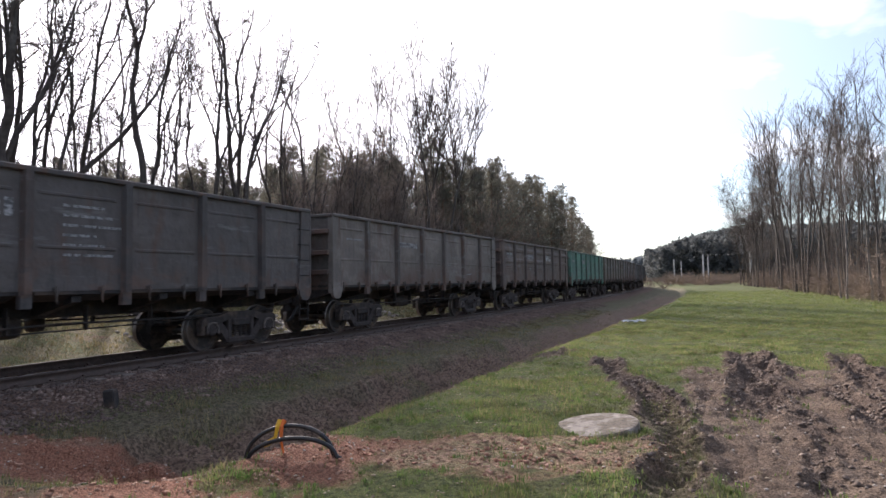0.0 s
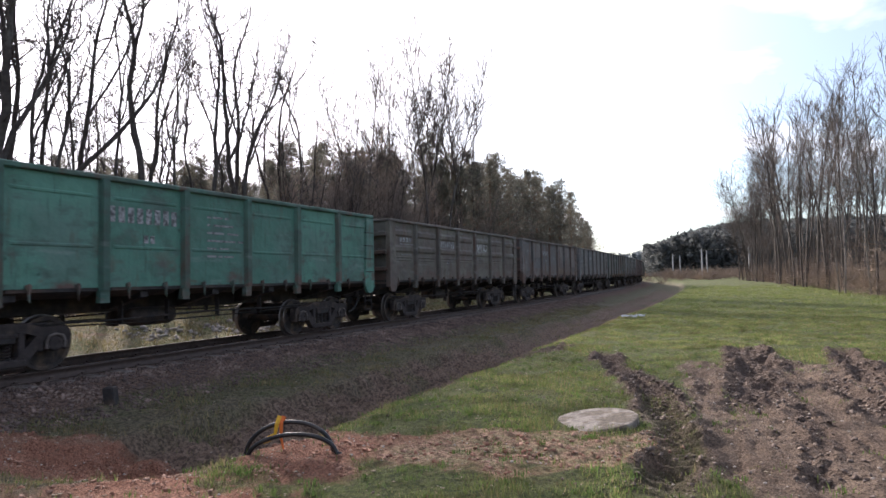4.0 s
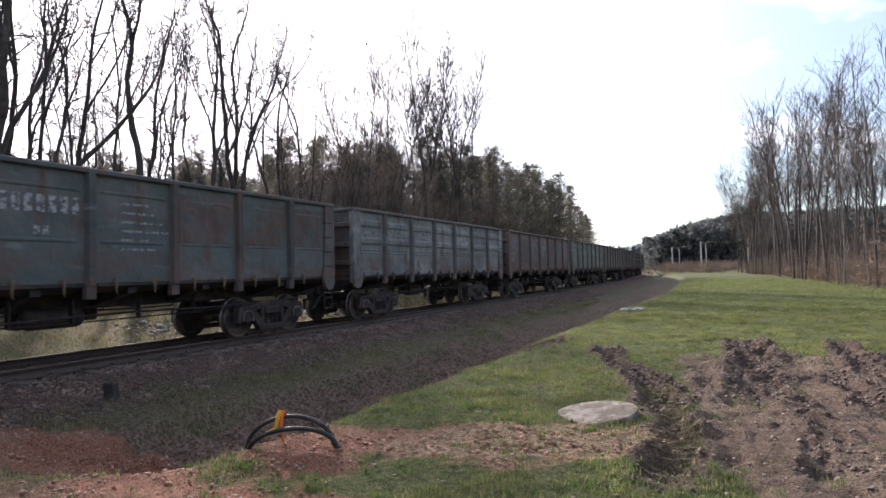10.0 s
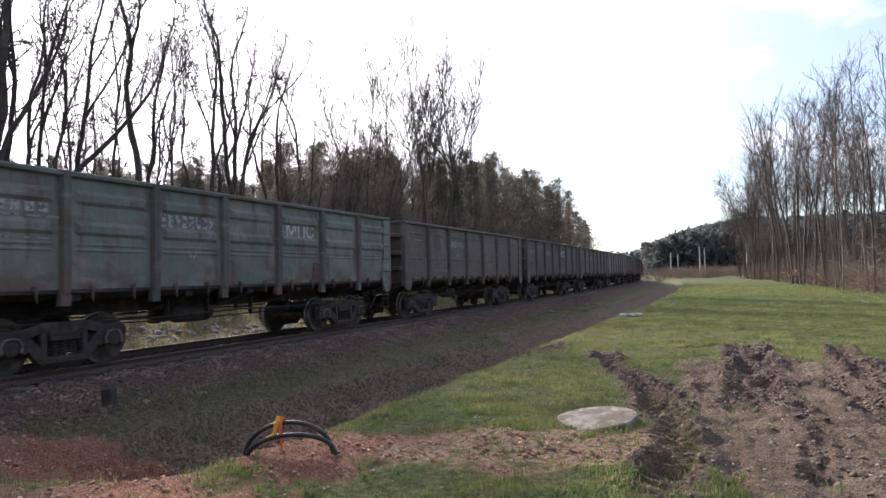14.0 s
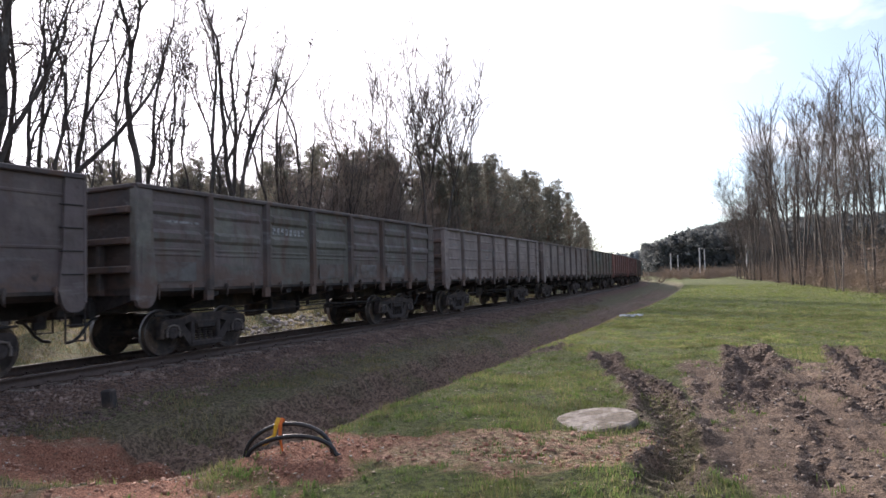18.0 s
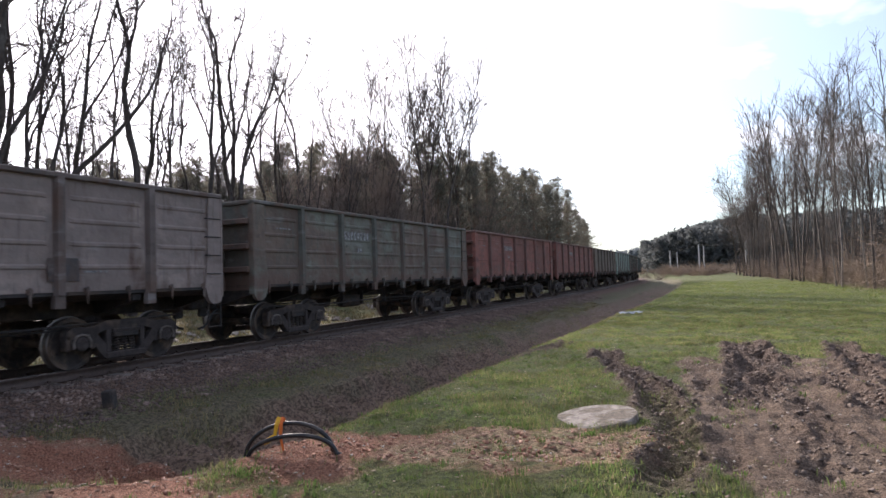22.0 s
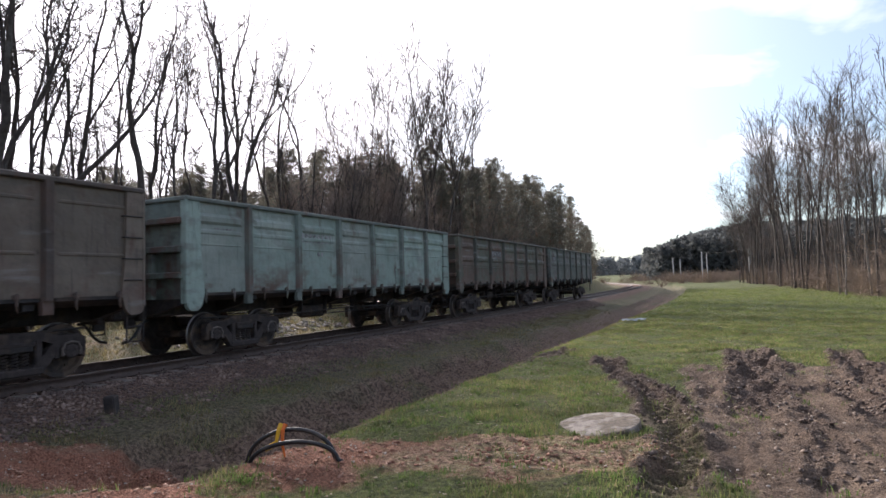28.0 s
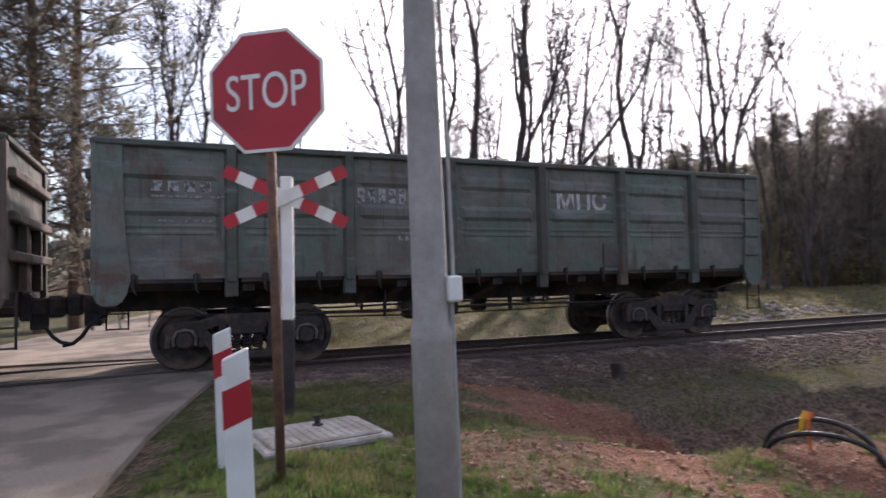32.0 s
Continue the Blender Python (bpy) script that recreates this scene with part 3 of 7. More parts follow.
def height(x, y):
    return float(lay(np.array([float(x)]), np.array([float(y)]))[0][0])


def ground_material():
    m = bpy.data.materials.new("grass_soil_and_gravel")
    m.use_nodes = True
    nt = m.node_tree
    N, L = nt.nodes.new, nt.links.new
    b = nt.nodes["Principled BSDF"]
    b.inputs["Roughness"].default_value = 0.95
    b.inputs["Specular IOR Level"].default_value = 0.2
    co = N("ShaderNodeTexCoord")

    def noise_of(scale, lo=0.3, hi=0.7, detail=8):
        n, r = N("ShaderNodeTexNoise"), N("ShaderNodeMapRange")
        n.inputs["Scale"].default_value, n.inputs["Detail"].default_value = scale, detail
        n.inputs["Roughness"].default_value = 0.72
        L(co.outputs["Object"], n.inputs["Vector"])
        r.inputs["From Min"].default_value, r.inputs["From Max"].default_value = lo, hi
        L(n.outputs[0], r.inputs[0])
        return r.outputs[0]

    def mix(f, a, c):
        mx = N("ShaderNodeMix")
        mx.data_type = "RGBA"
        if isinstance(f, float):
            mx.inputs[0].default_value = f
        else:
            L(f, mx.inputs[0])
        for sock, v in ((mx.inputs[6], a), (mx.inputs[7], c)):
            if isinstance(v, tuple):
                sock.default_value = (*v, 1)
            else:
                L(v, sock)
        return mx.outputs[2]

    def mask(name):
        a = N("ShaderNodeAttribute")
        a.attribute_name = name
        return a.outputs["Fac"]

    grain = noise_of(45, 0.40, 0.60, 10)
    fine, mid, big = noise_of(17, 0.42, 0.58, 12), noise_of(3.0), noise_of(0.35)
    grass = mix(fine, (0.040, 0.048, 0.016), (0.116, 0.136, 0.042))
    grass = mix(noise_of(1.3, 0.42, 0.62), grass, mix(fine, (0.082, 0.074, 0.034), (0.165, 0.145, 0.070)))
    grass = mix(big, grass, mix(fine, (0.034, 0.050, 0.014), (0.088, 0.116, 0.033)))
    grass = mix(noise_of(0.09, 0.42, 0.62), grass, mix(fine, (0.040, 0.052, 0.016), (0.096, 0.112, 0.036)))
    rough = mix(fine, (0.060, 0.051, 0.034), (0.185, 0.156, 0.102))
    rough = mix(noise_of(0.8, 0.45, 0.7), rough, mix(fine, (0.045, 0.056, 0.022), (0.100, 0.118, 0.046)))
    dark_mud = mix(grain, (0.046, 0.034, 0.028), (0.185, 0.134, 0.106))
    mud = mix(mid, mix(grain, (0.070, 0.049, 0.036), (0.250, 0.180, 0.132)), mix(grain, (0.045, 0.031, 0.023), (0.165, 0.115, 0.084)))
    mud = mix(noise_of(0.9, 0.46, 0.66), mud, mix(grain, (0.095, 0.068, 0.050), (0.320, 0.236, 0.174)))
    mud = mix(noise_of(2.1, 0.66, 0.76), mud, mix(fine, (0.06, 0.07, 0.022), (0.13, 0.14, 0.045)))
    red = mix(grain, (0.130, 0.056, 0.036), (0.390, 0.185, 0.120))
    red = mix(noise_of(6, 0.56, 0.86), red, (0.30, 0.195, 0.135))
    red = mix(noise_of(1.1, 0.50, 0.68), red, mix(fine, (0.13, 0.082, 0.054), (0.28, 0.19, 0.130)))
    stone = mix(fine, (0.072, 0.045, 0.034), (0.215, 0.142, 0.110))
    bare = mix(fine, (0.075, 0.052, 0.040), (0.255, 0.178, 0.132))
    c = mix(mask("verge"), grass, rough)
    dry = mix(fine, (0.062, 0.050, 0.029), (0.205, 0.168, 0.100))
    dry = mix(noise_of(0.7, 0.42, 0.58), dry, mix(fine, (0.048, 0.054, 0.020), (0.130, 0.138, 0.054)))
    dry = mix(noise_of(0.45, 0.60, 0.70), dry, mix(fine, (0.085, 0.045, 0.032), (0.24, 0.135, 0.095)))
    c = mix(mask("litter"), c, dry)
    c = mix(mask("bare"), c, bare)
    c = mix(mask("ballast"), c, stone)
    c = mix(mask("red"), c, red)
    c = mix(mask("earth"), c, mix(noise_of(4.0, 0.42, 0.62), mix(fine, (0.140, 0.086, 0.058), (0.46, 0.295, 0.200)), mix(fine, (0.12, 0.104, 0.050), (0.30, 0.258, 0.14))))
    c = mix(mask("mud"), c, mud)
    c = mix(mask("churn"), c, dark_mud)
    L(c, b.inputs["Base Color"])
    bn, bp = N("ShaderNodeTexNoise"), N("ShaderNodeBump")
    bn.inputs["Scale"].default_value, bn.inputs["Detail"].default_value = 18, 8
    bn.inputs["Roughness"].default_value = 0.7
    L(co.outputs["Object"], bn.inputs["Vector"])
    bp.inputs["Strength"].default_value, bp.inputs["Distance"].default_value = 1.0, 0.07
    L(bn.outputs[0], bp.inputs["Height"])
    bn2, bp2 = N("ShaderNodeTexNoise"), N("ShaderNodeBump")
    bn2.inputs["Scale"].default_value, bn2.inputs["Detail"].default_value = 75, 5
    L(co.outputs["Object"], bn2.inputs["Vector"])
    bp2.inputs["Strength"].default_value, bp2.inputs["Distance"].default_value = 1.0, 0.022
    L(bn2.outputs[0], bp2.inputs["Height"])
    L(bp.outputs[0], bp2.inputs["Normal"])
    L(bp2.outputs[0], b.inputs["Normal"])
    return m


def spread(fine_lo, fine_hi, step, end_lo, end_hi, grow=1.12):
    """Grid lines: even between fine_lo and fine_hi, wider and wider outside."""
    mid = list(np.arange(fine_lo, fine_hi, step))
    out, d, w = [], step, fine_hi
    while w < end_hi:
        out.append(w)
        d *= grow
        w += d
    out.append(end_hi)
    low, d, w = [], step, fine_lo
    while w > end_lo:
        d *= grow
        w -= d
        low.append(max(w, end_lo))
    return np.array(low[::-1] + mid + out)


def make_ground():
    xs = spread(-9.0, 3.6, 0.045, -2500.0, 2500.0, 1.055)
    ys = spread(2.6, 16.0, 0.04, -2500.0, 2500.0, 1.055)
    gx, gy = np.meshgrid(xs, ys)
    z, masks = lay(gx.ravel(), gy.ravel())
    nx, ny = len(xs), len(ys)
    idx = np.arange(nx * ny).reshape(ny, nx)
    faces = np.stack([idx[:-1, :-1], idx[:-1, 1:], idx[1:, 1:], idx[1:, :-1]], -1).reshape(-1, 4)
    me = arrays_mesh("ground", np.stack([gx.ravel(), gy.ravel(), z], 1), faces, ground_material(), True)
    for name, v in masks.items():
        a = me.attributes.new(name, "FLOAT", "POINT")
        a.data.foreach_set("value", v.astype(np.float32))
    return tagged(new("ground", me), "spring meadow with muddy wheel ruts, red soil and a ditch", "ground", kind="structure")


make_ground()


def make_road():
    """The lane that crosses the line, and the deck between the rails."""
    def strip(name, w0, w1, parent=None, label=""):
        bm = bmesh.new()
        rows = []
        for w in np.linspace(w0, w1, 24):
            row = []
            for v in np.linspace(0, -ROAD_W, 9):
                p = ROAD_A + ROAD_D * w + Vector((0.2065, 0.9785, 0)) * (v + (0.10 * math.sin(w * 2.3) + 0.06 * math.sin(w * 7) if v == 0 else 0))
                row.append(bm.verts.new((p.x, p.y, -0.035 + 0.012 * math.sin(w * 1.3 + v))))
            rows.append(row)
        for a, b in zip(rows, rows[1:]):
            for i in range(8):
                bm.faces.new((a[i], a[i + 1], b[i + 1], b[i]))
        bmesh.ops.recalc_face_normals(bm, faces=bm.faces[:])
        ext = bmesh.ops.extrude_face_region(bm, geom=bm.faces[:])
        bmesh.ops.translate(bm, verts=[v for v in ext["geom"] if isinstance(v, bmesh.types.BMVert)], vec=(0, 0, -0.16))
        if parent:
            return part(name, bm, M["asphalt"], parent, label)
        return tagged(new(name, mesh_of(name, bm, M["asphalt"])), "worn grey asphalt lane over the level crossing", "road", kind="structure")
    road = strip("road", -40.0, 6.10)
    strip("road", 8.35, 60.0)
    strip("crossing_deck", 6.34, 7.98, road, "asphalt infill between the rails")


make_road()


def make_track():
    """Rails and sleepers."""
    for side in (-0.785, 0.785):
        prof = [(-0.07, -0.18), (0.07, -0.18), (0.07, -0.165), (0.012, -0.14), (0.010, -0.05), (0.036, -0.035), (0.036, -0.004), (-0.036, -0.004),
                (-0.036, -0.035), (-0.010, -0.05), (-0.012, -0.14), (-0.07, -0.165)]
        ss = np.concatenate([np.arange(-330, -30, 10.0), np.arange(-30, 140, 2.0), np.arange(140, 335, 5.0)])
        v, f = [], []
        for s in ss:
            for a, z in prof:
                v.append(on_track(s, side + a, z))
        n = len(prof)
        for i in range(len(ss) - 1):
            for k in range(n):
                f.append((i * n + k, i * n + (k + 1) % n, (i + 1) * n + (k + 1) % n, (i + 1) * n + k))
        rail = tagged(new("rail", arrays_mesh("rail", v, f, M["rail"])), "long rusty steel rail on ballast", "rail", "rails of the track", "structure")
        v, f = [], []
        for s in ss:
            for a in (-0.03, 0.03):
                v.append(on_track(s, side + a, 0.0))
        for i in range(len(ss) - 1):
            f.append((2 * i, 2 * i + 1, 2 * i + 3, 2 * i + 2))
        part("rail_head", arrays_mesh("rail_head", v, f, M["rail_top"]), None, rail, "polished running surface")
    bm = bmesh.new()
    rbox(bm, -0.12, 0.12, -1.35, 1.35, -0.36, -0.175, 0.015)
    sl = mesh_of("sleeper", bm, M["sleeper"])
    bm = bmesh.new()
    rbox(bm, -0.09, 0.09, -0.11, 0.11, -0.18, -0.155, 0.01)
    rbox(bm, -0.03, 0.03, -0.10, -0.05, -0.16, -0.12, 0.01)
    rbox(bm, -0.03, 0.03, 0.05, 0.10, -0.16, -0.12, 0.01)
    plate = mesh_of("rail_fastening", bm, M["rail"])
    for s in np.arange(2.4, 75, 0.6):
        o = tagged(new("sleeper", sl), "weathered sleeper half sunk in ballast", "sleeper", "sleepers of the track", "structure")
        o.matrix_basis = track_pose(float(s))
        if s < 45:
            for y in (-0.785, 0.785):
                q = part("rail_fastening", plate, None, o)
                q.matrix_basis = pose(0, y, 0)


make_track()


# ---------------- the goods train ----------------
PITCH, HALF, WIDE, TOP, SIDE_LOW = 13.92, 6.42, 1.46, 3.46, 1.42
POSTS = [-6.42 + 12.84 * k / 7 for k in range(1, 7)]
_cache = {}


def cached(key, maker):
    if key not in _cache:
        _cache[key] = maker()
    return _cache[key]


def panel_mesh(style, material):
    """One panel of a long wall between two posts, standing at y = 0, outside towards +y, centred on x = 0."""
    bm = bmesh.new()
    w = 12.84 / 14
    x0, x1 = -w + 0.17, w - 0.17
    if style == "framed":
        extrude_profile(bm, [(-0.06, SIDE_LOW), (0.0, SIDE_LOW), (0.0, TOP - 0.06), (-0.06, TOP - 0.06)], "x", -w, w)
        rbox(bm, x0, x1, -0.01, 0.025, 1.72, 3.22, 0.012)
        return mesh_of("wall_panel", bm, material)
    ribs = {"pressed": [(2.10, 0.03, 0.015), (2.20, 0.03, 0.015), (2.48, 0.13, 0.05), (3.02, 0.13, 0.05)],
            "belted": [(2.46, 0.02, 0.014), (2.74, 0.06, 0.02), (3.02, 0.12, 0.05)], "planked": [(zc, 0.05, 0.022) for zc in (1.85, 2.25, 2.65, 3.05)], "smooth": [(2.16, 0.035, 0.018), (3.06, 0.035, 0.018)]}[style]
    # the outline of the wall in section: flat, with the ribs standing out of it
    face = [(0.0, SIDE_LOW)]
    for zc, h, d in ribs:
        face += [(0.0, zc - h), (d * 0.9, zc - h * 0.5), (d, zc + h * 0.4), (0.0, zc + h)]
    face += [(0.0, TOP - 0.06)]
    rings = []
    for x, k in ((-w, 0), (x0, 0), (x0 + 0.1, 1), (x1 - 0.1, 1), (x1, 0), (w, 0)):
        rings.append([bm.verts.new((x, y * k, z)) for y, z in face])
    for r0, r1 in zip(rings, rings[1:]):
        for i in range(len(face) - 1):
            bm.faces.new((r0[i], r1[i], r1[i + 1], r0[i + 1]))
    back = [[bm.verts.new((x, -0.06, z)) for z in (SIDE_LOW, TOP - 0.06)] for x in (-w, w)]
    bm.faces.new((back[0][0], back[0][1], back[1][1], back[1][0]))
    return mesh_of("wall_panel", bm, material)


def end_mesh(style, material):
    """The end wall, at x = 0, outside towards +x."""
    bm = bmesh.new()
    box(bm, -0.06, 0.0, -WIDE, WIDE, 1.30, TOP - 0.06)
    return mesh_of("end_wall", bm, material)


def end_rib_mesh(material):
    bm = bmesh.new()
    rbox(bm, -0.005, 0.14, -WIDE + 0.05, WIDE - 0.05, -0.07, 0.07, 0.02)
    return mesh_of("end_rib", bm, material)


def end_stay_mesh(material):
    bm = bmesh.new()
    rbox(bm, -0.005, 0.12, -0.06, 0.06, 1.30, 2.28, 0.015)
    return mesh_of("end_stay", bm, material)


def cross_beam_mesh():
    bm = bmesh.new()
    extrude_profile(bm, [(-1.40, 1.38), (1.40, 1.38), (1.40, 1.22), (0.45, 0.98), (-0.45, 0.98), (-1.40, 1.22)], "x", -0.09, 0.09)
    return mesh_of("cross_beam", bm, M["steel_dark"])


def post_mesh(material):
    bm = bmesh.new()
    extrude_profile(bm, [(-0.10, 0.0), (-0.065, 0.10), (0.065, 0.10), (0.10, 0.0)], "z", SIDE_LOW - 0.05, TOP - 0.07)
    extrude_profile(bm, [(-0.105, -0.05), (-0.09, 0.055), (0.09, 0.055), (0.105, -0.05)], "z", 1.14, SIDE_LOW - 0.05)
    return mesh_of("post", bm, material)


def corner_mesh(material):
    """Corner post: a broad plate that reaches below the wall and ends in a rounded foot; at x = 0, body towards -x."""
    bm = bmesh.new()
    extrude_profile(bm, [(-0.46, SIDE_LOW), (-0.40, 1.20), (-0.34, 1.10), (-0.26, 1.05), (-0.10, 1.05), (-0.02, 1.10), (0.03, 1.22), (0.03, TOP - 0.07), (-0.34, TOP - 0.07), (-0.38, 2.2)],
                    "y", -0.05, 0.04)
    rbox(bm, -0.02, 0.05, -0.12, 0.055, 1.20, TOP - 0.07, 0.015)
    return mesh_of("corner_post", bm, material)


def hatch_mesh(material, length):
    """One floor hatch seen from the side, with its hooks, between two posts."""
    bm = bmesh.new()
    extrude_profile(bm, [(-0.02, 1.41), (0.03, 1.41), (0.03, 1.36), (-0.30, 1.24), (-0.34, 1.29)], "x", -length / 2, length / 2)
    return mesh_of("floor_hatch", bm, material)


def hook_mesh(material):
    """Catch of a floor hatch: a lug on the wall's foot and a bent tongue that hangs from it."""
    bm = bmesh.new()
    rbox(bm, -0.05, 0.05, 0.0, 0.05, 1.39, 1.49, 0.012)
    tube(bm, [(0.0, 0.05, 1.50), (0.015, 0.075, 1.42), (0.02, 0.07, 1.32), (0.0, 0.045, 1.24), (-0.035, 0.02, 1.20)], [0.020, 0.024, 0.024, 0.020, 0.012], 6)
    return mesh_of("hatch_hook", bm, material)


def rim_mesh(material):
    bm = bmesh.new()
    rbox(bm, -HALF - 0.04, HALF + 0.04, -0.10, 0.085, TOP - 0.10, TOP, 0.02)
    return mesh_of("top_rail", bm, material)


def end_rim_mesh(material):
    bm = bmesh.new()
    rbox(bm, -0.09, 0.07, -WIDE - 0.05, WIDE + 0.05, TOP - 0.10, TOP - 0.003, 0.02)
    return mesh_of("top_rail", bm, material)


def side_frame_mesh():
    """Cast side frame of a bogie: arched top chord, slanting legs, lower spring seat and a jaw over each axle box."""
    bm = bmesh.new()
    extrude_profile(bm, [(-1.22, 0.56), (-1.20, 0.70), (-1.10, 0.77), (-0.72, 0.77), (-0.42, 0.86), (0.42, 0.86), (0.72, 0.77), (1.10, 0.77), (1.20, 0.70), (1.22, 0.56), (0.70, 0.60), (0.40, 0.70),
                         (-0.40, 0.70), (-0.70, 0.60)], "y", -0.09, 0.09)
    for sgn in (-1, 1):
        p = [(sgn * 0.82, 0.64), (sgn * 0.62, 0.64), (sgn * 0.28, 0.27), (sgn * 0.34, 0.15), (sgn * 0.46, 0.18)]
        extrude_profile(bm, p if sgn > 0 else p[::-1], "y", -0.085, 0.085)
        rbox(bm, sgn * 0.37 - 0.055, sgn * 0.37 + 0.055, -0.095, 0.095, 0.22, 0.74, 0.015)
        for dx in (-0.235, 0.235):           # the two legs of the jaw
            rbox(bm, sgn * 0.925 + dx - 0.05, sgn * 0.925 + dx + 0.05, -0.09, 0.09, 0.36, 0.66, 0.02)
    rbox(bm, -0.44, 0.44, -0.12, 0.12, 0.14, 0.27, 0.025)
    rbox(bm, -0.30, 0.30, -0.10, 0.12, 0.62, 0.70, 0.02)
    return mesh_of("side_frame", bm, M["bogie"])


def spring_mesh():
    bm = bmesh.new()
    for x in (-0.17, 0.0, 0.17):
        pts = [(x + 0.065 * math.cos(a), 0.065 * math.sin(a), 0.27 + 0.26 * a / (5 * 2 * math.pi)) for a in np.linspace(0, 5 * 2 * math.pi, 41)]
        tube(bm, pts, 0.017, 5)
    rbox(bm, -0.27, 0.27, -0.11, 0.11, 0.53, 0.66, 0.02)
    return mesh_of("spring_pack", bm, M["steel_dark"])


def axlebox_mesh():
    bm = bmesh.new()
    rbox(bm, -0.17, 0.17, -0.12, 0.09, 0.36, 0.62, 0.04)
    lathe(bm, [(0.02, 0.135), (0.10, 0.135), (0.125, 0.12), (0.13, 0.08)], "y", 16, (0, 0, 0.475))
    for k in range(3):
        a = 0.52 + 2.094 * k
        lathe(bm, [(0.001, 0.150), (0.018, 0.150), (0.02, 0.13)], "y", 6, (0.07 * math.cos(a), 0, 0.475 + 0.07 * math.sin(a)))
    return mesh_of("axle_box", bm, M["bogie"])


def saddle_mesh():
    """Bearing saddle that straddles an axle box like a horseshoe."""
    bm = bmesh.new()
    tube(bm, [(-0.155, 0.12, 0.40), (-0.165, 0.12, 0.52), (-0.11, 0.12, 0.615), (0.0, 0.12, 0.64), (0.11, 0.12, 0.615), (0.165, 0.12, 0.52), (0.155, 0.12, 0.40)], 0.026, 6)
    return mesh_of("bearing_saddle", bm, M["saddle"])


def brake_beam_mesh():
    """Brake beam with its shoes and hangers between the wheels of a bogie."""
    bm = bmesh.new()
    for sgn in (-1, 1):
        rbox(bm, sgn * 0.40 - 0.04, sgn * 0.40 + 0.04, -0.80, 0.80, 0.36, 0.44, 0.015)
        for y in (-0.78, 0.78):
            extrude_profile(bm, [(sgn * 0.40, 0.28), (sgn * 0.47, 0.30), (sgn * 0.455, 0.46), (sgn * 0.40, 0.60), (sgn * 0.36, 0.58)][::sgn], "y", y - 0.045, y + 0.045)
    return mesh_of("brake_beam", bm, M["steel_dark"])


def wheel_mesh(sgn):
    bm = bmesh.new()
    y = sgn * 0.785
    prof = [(0.10, 0.11), (0.13, 0.06), (0.19, 0.035), (0.36, 0.015), (0.40, 0.06), (0.468, 0.068), (0.475, 0.06), (0.477, -0.05), (0.505, -0.062), (0.503, -0.075),
            (0.40, -0.068), (0.36, -0.02), (0.19, -0.03), (0.13, -0.075), (0.09, -0.08)]
    lathe(bm, [(r, y + sgn * w) for r, w in prof], "y", 30)
    # bolts in the web, so that the turning shows
    for k in range(2):
        a = math.pi * k
        lathe(bm, [(0.001, y + sgn * 0.05), (0.03, y + sgn * 0.05), (0.035, y + sgn * 0.02)], "y", 8, (0.28 * math.cos(a), 0, 0.28 * math.sin(a)))
    return mesh_of("wheel", bm, M["wheel"], False)


def axle_mesh():
    bm = bmesh.new()
    lathe(bm, [(0.065, -1.05), (0.085, -0.90), (0.09, -0.6), (0.08, 0.0), (0.09, 0.6), (0.085, 0.90), (0.065, 1.05)], "y", 14)
    return mesh_of("wheelset", bm, M["steel_dark"])


def coupler_mesh():
    bm = bmesh.new()
    rbox(bm, 0.0, 0.42, -0.13, 0.13, 0.93, 1.19, 0.03)
    rbox(bm, 0.30, 0.545, -0.26, 0.17, 0.88, 1.22, 0.05)
    rbox(bm, -0.05, 0.10, -0.26, 0.26, 0.85, 1.27, 0.03)
    rbox(bm, 0.05, 0.30, -0.05, 0.05, 0.70, 0.95, 0.02)
    return mesh_of("coupler", bm, M["steel_dark"])


def hose_mesh():
    bm = bmesh.new()
    pts = [(-0.05, 0.30, 0.86), (0.08, 0.32, 0.84), (0.20, 0.32, 0.72), (0.30, 0.30, 0.56), (0.42, 0.28, 0.46), (0.56, 0.26, 0.43)]
    tube(bm, pts, 0.032, 8)
    return mesh_of("brake_hose", bm, M["black_pipe"], True)


def ladder_mesh():
    bm = bmesh.new()
    for x in (0.0, 0.36):
        tube(bm, [(x, 0, 0.52), (x, 0, 1.30)], 0.018, 6)
    for z in (0.54, 0.82, 1.10):
        tube(bm, [(0, 0, z), (0.36, 0, z)], 0.016, 6)
    return mesh_of("step_ladder", bm, M["steel_dark"])


def rung_mesh():
    bm = bmesh.new()
    tube(bm, [(0, 0, 0), (0, 0.09, 0), (0.38, 0.09, 0), (0.38, 0, 0)], 0.014, 6)
    return mesh_of("grab_rung", bm, M["steel_dark"])


def brake_wheel_mesh():
    bm = bmesh.new()
    ring = [(0.24 * math.cos(a), 0, 0.24 * math.sin(a)) for a in np.linspace(0, 2 * math.pi, 25)]
    tube(bm, ring, 0.018, 6)
    for k in range(4):
        a = math.pi * k / 2 + 0.4
        tube(bm, [(0, 0, 0), (0.24 * math.cos(a), 0, 0.24 * math.sin(a))], 0.012, 5)
    tube(bm, [(0, -0.35, 0), (0, 0.03, 0)], 0.03, 8)
    return mesh_of("brake_wheel", bm, M["bogie"])


